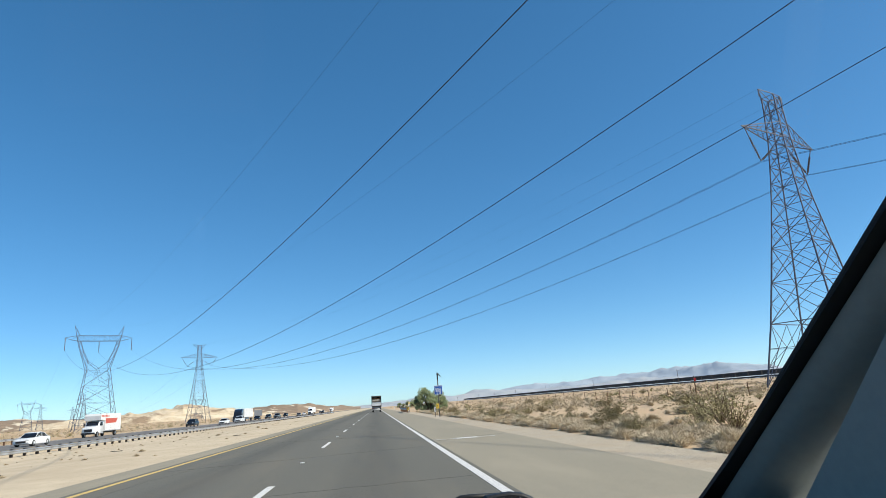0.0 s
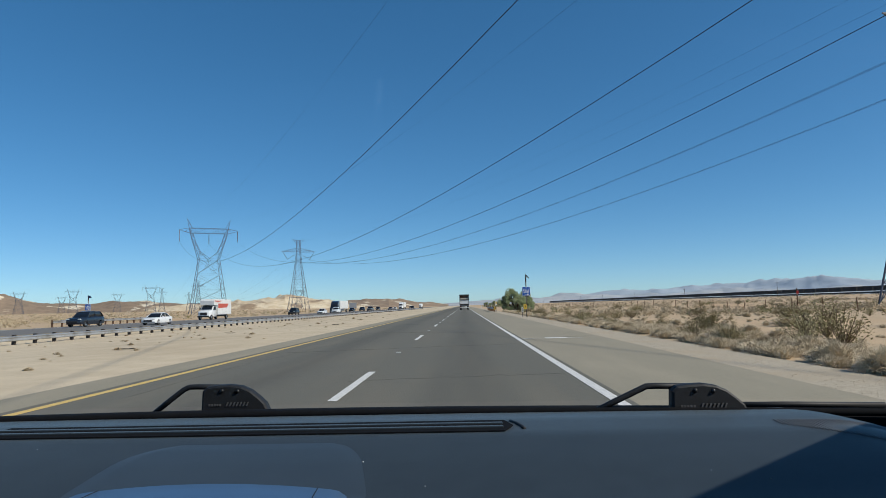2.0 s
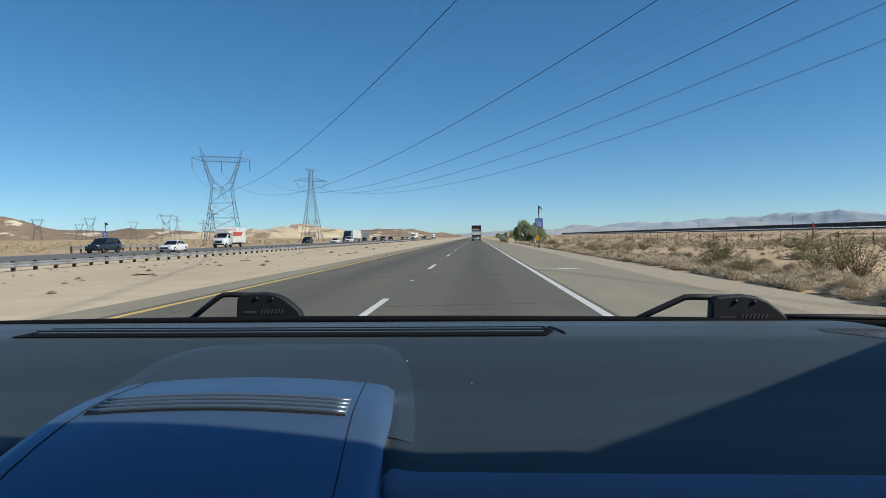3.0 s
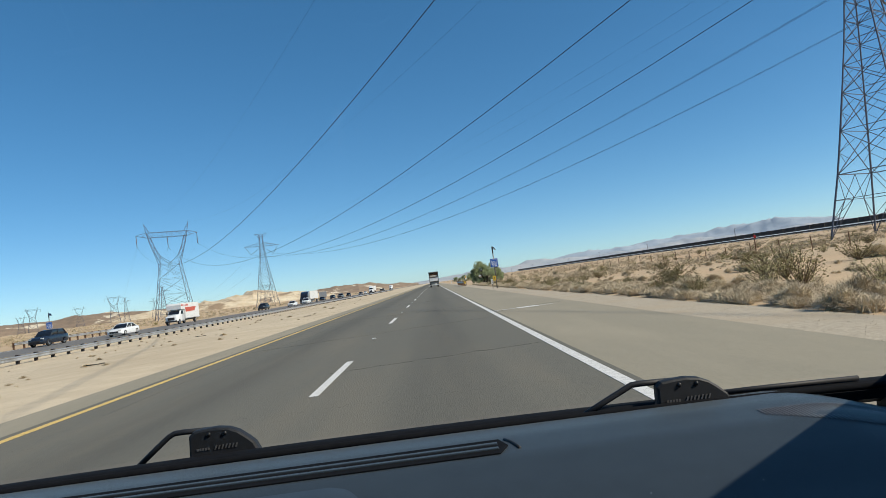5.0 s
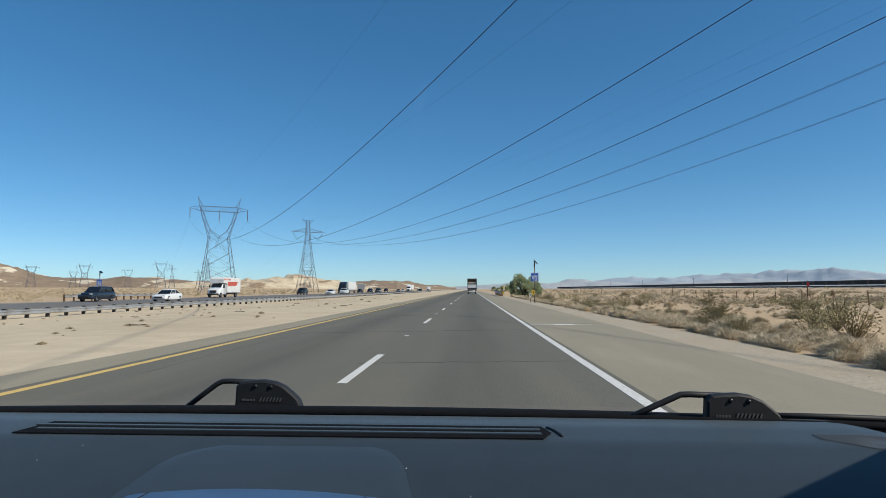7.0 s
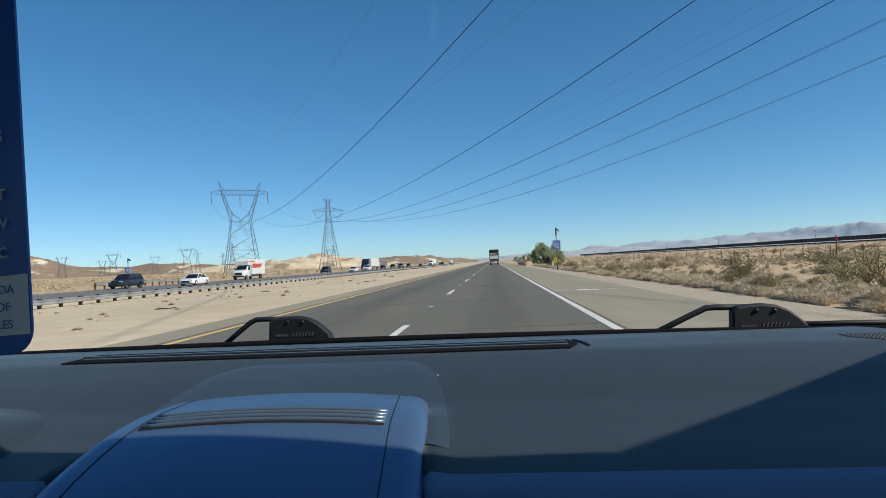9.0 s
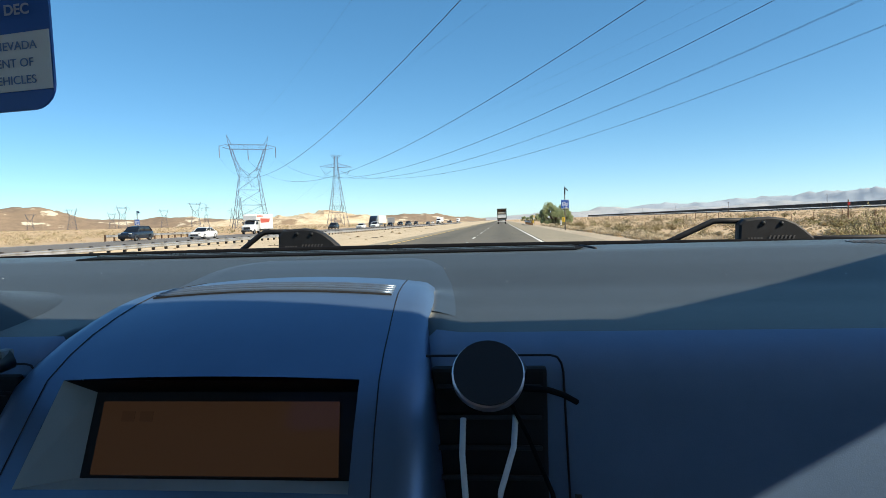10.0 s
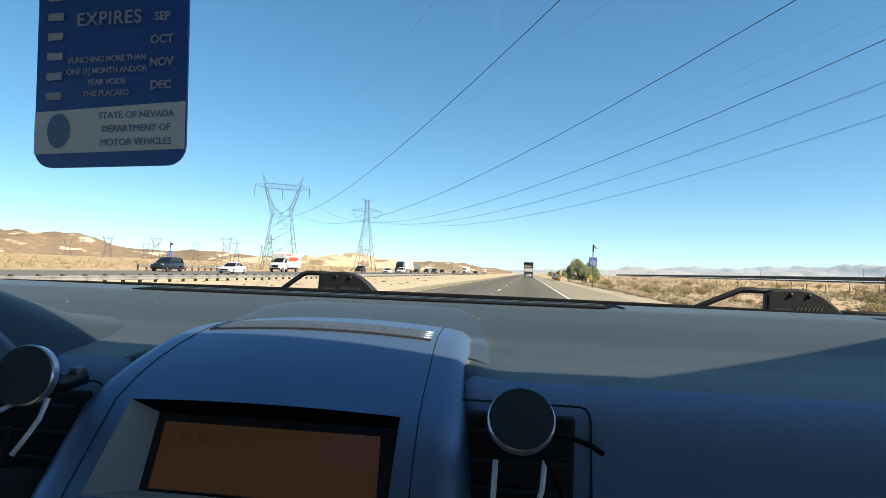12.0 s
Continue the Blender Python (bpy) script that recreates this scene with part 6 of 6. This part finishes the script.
CARS = {
    # lower body stations (y, bottom, top, half width), cabin stations, wheel y, wheel radius
    "sedan": ([(-2.30, 0.35, 0.62, 0.74), (-2.15, 0.24, 0.74, 0.86), (-1.2, 0.20, 0.86, 0.90), (-0.6, 0.2, 0.92, 0.90), (1.0, 0.2, 0.95, 0.90), (1.9, 0.24, 0.95, 0.88), (2.25, 0.34, 0.86, 0.80)],
              [(-0.95, 0.88, 0.93, 0.78), (-0.25, 0.88, 1.36, 0.66), (0.35, 0.88, 1.43, 0.64), (1.0, 0.9, 1.36, 0.64), (1.75, 0.9, 0.98, 0.74)], 1.42, 0.33),
    "suv": ([(-2.35, 0.42, 0.82, 0.80), (-2.2, 0.30, 0.98, 0.92), (-1.2, 0.28, 1.08, 0.95), (-0.8, 0.28, 1.12, 0.95), (1.6, 0.28, 1.14, 0.95), (2.2, 0.32, 1.12, 0.93), (2.35, 0.45, 1.0, 0.88)],
            [(-1.05, 1.05, 1.12, 0.84), (-0.45, 1.05, 1.66, 0.74), (0.4, 1.05, 1.76, 0.72), (1.7, 1.05, 1.72, 0.72), (2.2, 1.05, 1.2, 0.80)], 1.45, 0.38),
    "pickup": ([(-2.75, 0.5, 0.92, 0.84), (-2.6, 0.36, 1.06, 0.96), (-1.4, 0.34, 1.14, 0.98), (-1.0, 0.34, 1.16, 0.98), (0.95, 0.34, 1.16, 0.98), (2.6, 0.4, 1.14, 0.97), (2.75, 0.5, 1.1, 0.94)],
               [(-1.2, 1.1, 1.16, 0.86), (-0.6, 1.1, 1.74, 0.76), (0.1, 1.1, 1.84, 0.74), (0.85, 1.1, 1.8, 0.74), (1.0, 1.1, 1.2, 0.84)], 1.75, 0.42),
}


def car(kind, x, y, paint, label, turn=0.0, z=0.0):
    lower, cabin, wy, wr = CARS[kind]
    t = thing(kind if kind != "suv" else "suv_car", label, "car" if kind != "pickup" else "pickup truck", (x, y, z), group="oncoming traffic", turn=turn)
    bm = bmesh.new()
    skin(bm, [section(*s) for s in lower])
    part("body", bm, paint, t, smooth=True)
    bm = bmesh.new()
    skin(bm, [section(s[0], s[1], s[2], s[3], 0.05) for s in cabin])
    part("windows", bm, M_GLASSDK, t, smooth=True)
    bm = bmesh.new()
    top = cabin[1:4]
    skin(bm, [section(yy, zt - 0.05, zt + 0.02, w + 0.012, 0.03) for yy, zb, zt, w in top])
    part("roof", bm, paint, t, smooth=True)
    for s in (-1, 1):
        bm = bmesh.new()
        for i in range(len(cabin) - 1):
            a, b = cabin[i], cabin[i + 1]
            if i in (0, 2, 3):
                p = Vector((s * (a[3] + 0.012), a[0], a[2] - 0.02)) if i != 2 else Vector((s * (a[3] + 0.07), a[0] + 0.2, 0.95 * a[1]))
                beam(bm, p, (s * (b[3] + 0.012), b[0] if i != 2 else a[0] + 0.2, b[2] - 0.02), 0.05)
        part("window_pillar", bm, paint, t)
        bm = bmesh.new()
        fy, fz = lower[1][0], lower[1][2]
        box(bm, (s * lower[1][3] * 0.72, fy - 0.06, fz - 0.10), (0.34, 0.16, 0.14), bevel=0.04)
        part("headlight", bm, M_LAMP, t)
        bm = bmesh.new()
        box(bm, (s * lower[-1][3] * 0.8, lower[-1][0] - 0.02, lower[-1][2] - 0.12), (0.25, 0.1, 0.16), bevel=0.03)
        part("tail_light", bm, M_REDLAMP, t)
        bm = bmesh.new()
        box(bm, (s * (lower[3][3] + 0.08), cabin[0][0] + 0.35, cabin[0][2] + 0.04), (0.18, 0.1, 0.13), bevel=0.03)
        part("door_mirror", bm, paint, t)
        for wyy in (-wy, wy):
            wheel_part(t, s * (lower[2][3] - 0.11), wyy, wr)
    bm = bmesh.new()
    box(bm, (0, lower[0][0] - 0.0, (lower[0][1] + lower[0][2]) / 2), (1.0, 0.12, 0.2), bevel=0.03)
    part("grille", bm, M_BLACK, t)
    return t


def box_truck(x, y, label):
    t = thing("box_truck", label, "truck", (x, y, OPP_Z), group="oncoming traffic")
    bm = bmesh.new()
    box(bm, (0, 2.6, 2.15), (2.44, 6.2, 2.7), bevel=0.04)
    body = part("cargo_box", bm, M_VAN_BOX, t)
    bm = bmesh.new()
    plate(bm, [(-1.22, -0.45, 3.5), (-1.22, -2.0, 3.5), (-1.22, -2.35, 3.2), (-1.22, -2.3, 2.5), (-1.22, -0.45, 2.4)], (1, 0, 0), 2.44)
    part("box_over_cab", bm, M_VAN_BOX, t)
    bm = bmesh.new()
    skin(bm, [section(-3.75, 0.6, 1.30, 0.85, 0.15), section(-3.6, 0.5, 1.45, 0.98, 0.15), section(-2.75, 0.5, 1.58, 1.02, 0.15), section(-2.45, 0.5, 1.66, 1.04, 0.12)])
    part("hood", bm, M_CAR_WHITE, t, smooth=True)
    bm = bmesh.new()
    skin(bm, [section(-2.55, 0.5, 1.70, 1.04, 0.12), section(-1.95, 0.5, 2.38, 1.0, 0.15), section(-0.55, 0.5, 2.42, 1.0, 0.15)])
    part("cab", bm, M_CAR_WHITE, t, smooth=True)
    bm = bmesh.new()
    plate(bm, [(-0.90, -2.52, 1.72), (0.90, -2.52, 1.72), (0.84, -2.02, 2.30), (-0.84, -2.02, 2.30)], (0, -1, 0.8), 0.04)
    part("windscreen", bm, M_GLASSDK, t)
    bm = bmesh.new()
    box(bm, (0, -3.76, 1.02), (1.15, 0.06, 0.42), bevel=0.02)
    part("grille", bm, M_BLACK, t)
    bm = bmesh.new()
    box(bm, (0, -3.80, 0.58), (2.0, 0.14, 0.26), bevel=0.03)
    part("bumper", bm, M_BLACK, t)
    for s in (-1, 1):
        bm = bmesh.new()
        plate(bm, [(s * 1.222, -0.45, 1.95), (s * 1.222, 3.6, 2.05), (s * 1.222, 4.3, 2.75), (s * 1.222, -0.45, 2.75)], (s, 0, 0), 0.006)
        part("side_band", bm, M_BAND, body, "orange-red painted band")
        bm = bmesh.new()
        for k in range(6):
            box(bm, (s * 1.224, -1.9 + 0.52 * k, 3.12), (0.008, 0.34, 0.30))
        part("mark_bar", bm, M_BAND, body)
        bm = bmesh.new()
        box(bm, (s * 1.225, 2.6, 0.86), (0.03, 6.2, 0.12), bevel=0.01)
        part("edge_rail", bm, M_GALV, t)
        bm = bmesh.new()
        box(bm, (s * 1.26, -2.2, 1.9), (0.2, 0.08, 0.42), bevel=0.03)
        part("mirror", bm, M_BLACK, t)
        bm = bmesh.new()
        plate(bm, [(s * 1.035, -2.15, 1.68), (s * 1.035, -1.1, 1.68), (s * 1.01, -1.1, 2.25), (s * 1.01, -1.85, 2.25)], (s, 0, 0), 0.015)
        part("side_window", bm, M_GLASSDK, t)
        bm = bmesh.new()
        box(bm, (s * 0.74, -3.66, 1.10), (0.26, 0.12, 0.2), bevel=0.03)
        part("headlight", bm, M_LAMP, t)
        for wy in (-2.9, 3.9):
            wheel_part(t, s * 0.95, wy, 0.42, 0.28)
    bm = bmesh.new()
    box(bm, (0, 1.4, 0.68), (0.9, 8.2, 0.25))
    part("chassis", bm, M_BLACK, t)


def semi_truck(x, y, label, cab=M_CAR_WHITE, trailer=M_VAN_BOX):
    t = thing("semi_truck", label, "truck", (x, y, OPP_Z), group="oncoming traffic")
    bm = bmesh.new()
    box(bm, (0, 9.6, 2.65), (2.55, 14.5, 2.8), bevel=0.05)
    part("trailer", bm, trailer, t)
    bm = bmesh.new()
    skin(bm, [section(-4.2, 0.6, 1.5, 0.95, 0.2), section(-4.0, 0.5, 1.75, 1.1, 0.2), section(-2.6, 0.5, 1.95, 1.15, 0.2), section(-2.2, 0.5, 2.2, 1.2, 0.2)])
    part("hood", bm, cab, t, smooth=True)
    bm = bmesh.new()
    skin(bm, [section(-2.3, 0.5, 2.3, 1.2, 0.2), section(-1.7, 0.5, 3.1, 1.2, 0.2), section(-0.6, 0.5, 3.8, 1.22, 0.2), section(1.2, 0.5, 3.95, 1.22, 0.2)])
    part("cab", bm, cab, t, smooth=True)
    bm = bmesh.new()
    plate(bm, [(-1.05, -2.36, 2.15), (1.05, -2.36, 2.15), (1.0, -1.86, 2.95), (-1.0, -1.86, 2.95)], (0, -1, 0.5), 0.03)
    part("windscreen", bm, M_GLASSDK, t)
    bm = bmesh.new()
    box(bm, (0, -4.22, 1.1), (1.3, 0.08, 0.8), bevel=0.03)
    part("grille", bm, M_BLACK, t)
    bm = bmesh.new()
    box(bm, (0, -4.25, 0.5), (2.2, 0.2, 0.35), bevel=0.05)
    part("bumper", bm, M_CAR_GREY, t)
    for s in (-1, 1):
        bm = bmesh.new()
        plate(bm, [(s * 1.21, -1.9, 2.1), (s * 1.22, -0.9, 2.1), (s * 1.22, -0.9, 2.9), (s * 1.21, -1.5, 2.9)], (s, 0, 0), 0.02)
        part("side_window", bm, M_GLASSDK, t)
        for wy in (-3.2, 1.0, 2.3, 14.2, 15.5):
            wheel_part(t, s * 1.0, wy, 0.5, 0.32)
        bm = bmesh.new()
        box(bm, (s * 0.95, 8.5, 0.9), (0.05, 6.0, 0.7))
        part("side_skirt", bm, M_CAR_GREY, t)


LA, LB = -37.0, -44.0
box_truck(LB, 108, "white rental box truck with an orange-red side band")
for x, y, kind, paint, label in (
        (LB, 71, "suv", M_CAR_DARK, "dark blue sport utility car on the opposite carriageway"),
        (LA, 74, "sedan", M_CAR_WHITE, "white sedan on the opposite carriageway"),
        (LB, 161, "suv", M_CAR_BLACK, "black sport utility car on the opposite carriageway"),
        (LA, 163, "sedan", M_CAR_WHITE, "white sedan on the opposite carriageway"),
        (LA, 181, "suv", M_CAR_WHITE, "white sport utility car on the opposite carriageway"),
        (LB, 246, "sedan", M_CAR_BLACK, "black sedan on the opposite carriageway"),
        (LB, 271, "suv", M_CAR_DARK, "dark blue sport utility car on the opposite carriageway"),
        (LA, 248, "pickup", M_CAR_GREY, "grey pickup truck on the opposite carriageway"),
        (LB, 322, "suv", M_CAR_BLACK, "black sport utility car far along the opposite carriageway"),
        (LA, 316, "sedan", M_CAR_GREY, "grey sedan far along the opposite carriageway"),
        (LB, 402, "sedan", M_CAR_WHITE, "white sedan far along the opposite carriageway"),
        (LA, 455, "pickup", M_CAR_BLACK, "black pickup truck far along the opposite carriageway"),
        (LB, 520, "suv", M_CAR_GREY, "grey sport utility car far along the opposite carriageway")):
    car(kind, x, y, paint, label, z=OPP_Z)
semi_truck(LB, 214, "white articulated truck with a dark cab on the opposite carriageway", cab=M_CAR_DARK)
semi_truck(LA, 372, "white articulated truck on the opposite carriageway")
semi_truck(LB, 640, "white articulated truck far along the opposite carriageway")


def lead_truck(x, y):
    """Open stake-sided truck driving ahead, seen from behind."""
    t = thing("stake_truck", "grey high-sided truck with a rust-brown load behind its tailgate", "truck", (x, y, 0))
    bm = bmesh.new()
    for s in (-1, 1):
        box(bm, (s * 1.22, 3.5, 2.65), (0.08, 7.0, 2.7), bevel=0.01)
    box(bm, (0, 3.5, 4.0), (2.5, 7.0, 0.10), bevel=0.01)
    box(bm, (0, 6.9, 2.6), (2.4, 0.1, 2.8))
    part("side_walls", bm, M_CAR_GREY, t)
    for z in (1.5, 2.6, 3.85):
        bm = bmesh.new()
        box(bm, (0, 0.0, z), (2.5, 0.1, 0.16), bevel=0.01)
        part("rear_rail", bm, M_TRUCKDK, t)
    bm = bmesh.new()
    box(bm, (0, 0.06, 2.0), (2.3, 0.06, 1.05), bevel=0.02)
    part("tailgate", bm, M_VAN_BOX, t, "pale grey tailgate")
    bm = bmesh.new()
    box(bm, (0, 1.3, 2.9), (2.2, 2.2, 0.55), bevel=0.12)
    part("load", bm, M_TAN, t, "tan load")
    bm = bmesh.new()
    box(bm, (0, 1.6, 3.42), (2.1, 2.0, 0.30), bevel=0.1)
    part("upper_load", bm, mat("rusty_load", (0.36, 0.16, 0.08), 0.85, col2=(0.26, 0.12, 0.07), scale=2.0), t, "rust-brown load")
    bm = bmesh.new()
    box(bm, (0, 3.5, 1.1), (2.4, 7.2, 0.35), bevel=0.02)
    part("bed", bm, M_CAR_GREY, t)
    bm = bmesh.new()
    box(bm, (0, -0.1, 0.6), (2.3, 0.1, 0.14), bevel=0.02)
    part("rear_bumper", bm, M_WHITE, t)
    bm = bmesh.new()
    skin(bm, [section(7.4, 0.6, 3.0, 1.2, 0.2), section(9.4, 0.6, 2.9, 1.2, 0.2)])
    part("cab", bm, M_CAR_WHITE, t, smooth=True)
    for s in (-1, 1):
        bm = bmesh.new()
        box(bm, (s * 0.95, -0.07, 0.95), (0.3, 0.06, 0.14), bevel=0.01)
        part("tail_light", bm, M_REDLAMP, t)
        for wy in (1.0, 2.2, 8.4):
            wheel_part(t, s * 0.95, wy, 0.5, 0.4)


lead_truck(0.25, 166)


def road_sign_far():
    t = thing("road_sign", "large grey road sign seen from behind beyond the median", "road sign", (-50.5, 285, -0.33))
    for s in (-1, 1):
        bm = bmesh.new()
        box(bm, (s * 1.1, 0, 1.6), (0.15, 0.15, 3.4))
        part("post", bm, M_POST, t)
    bm = bmesh.new()
    box(bm, (0, -0.1, 2.6), (3.4, 0.05, 2.4), bevel=0.02)
    part("panel", bm, mat("sign_back", (0.36, 0.37, 0.38), 0.5, 0.4), t)


road_sign_far()


# ---- small litter and wear on the road ----
def tyre_shred(x, y, turn, size):
    """A torn strip of tread lying on the sand."""
    rng = random.Random(int(x * 31 + y * 7))
    bm = bmesh.new()
    rows = []
    for k in range(9):
        f = k / 8 - 0.5
        w = 0.07 * (1 - (2 * f) ** 4 * 0.6) * rng.uniform(0.8, 1.2)
        rows.append([(f * size, -w, 0.012 + 0.015 * (2 * f) ** 2), (f * size, 0, 0.03 + 0.015 * (2 * f) ** 2 + rng.uniform(0, 0.02)), (f * size, w, 0.012 + 0.01 * (2 * f) ** 2)])
    loft(bm, rows)
    bmesh.ops.solidify(bm, geom=bm.faces[:], thickness=0.012)
    ob = single("tyre_shred", bm, M_TYRE, "torn black strip of tyre tread on the sand", "tyre scrap", group="tyre scraps")
    ob.matrix_world = pose(x, y, median_z(x) - 0.01 if x < -7.4 else 0.0, 0, 0, turn)


for x, y, a, s in ((-12.2, 21.5, 12, 0.6), (-14.6, 38.0, -20, 0.8), (-9.6, 46.0, 8, 0.5)):
    tyre_shred(x, y, a, s)


def road_crack(x0, y0, x1, y1, seed):
    """A sealed crack wandering over the asphalt."""
    rng = random.Random(seed)
    bm = bmesh.new()
    n = 26
    rows = []
    d = Vector((x1 - x0, y1 - y0, 0)).normalized()
    side_way = Vector((-d.y, d.x, 0))
    off = 0.0
    for k in range(n + 1):
        f = k / n
        off = off * 0.85 + rng.gauss(0, 0.05)
        p = Vector((x0 + (x1 - x0) * f, y0 + (y1 - y0) * f, 0.0)) + side_way * off
        w = 0.006 * rng.uniform(0.5, 1.4)
        rows.append([p - side_way * w + Vector((0, 0, 0.001)), p + Vector((0, 0, 0.004)), p + side_way * w + Vector((0, 0, 0.001))])
    loft(bm, rows)
    single("road_crack", bm, M_TAR, "thin dark sealed crack in the asphalt", "crack", group="road cracks")


for k, (x0, y0, x1, y1) in enumerate(((-5.2, 16.5, 1.7, 18.4), (-1.9, 9.5, 1.8, 10.1), (-5.3, 29.0, 1.8, 27.2), (-4.9, 8.0, -4.2, 24.0), (2.2, 21.0, 4.9, 22.3), (-5.2, 41.0, 1.8, 44.0))):
    road_crack(x0, y0, x1, y1, 60 + k)
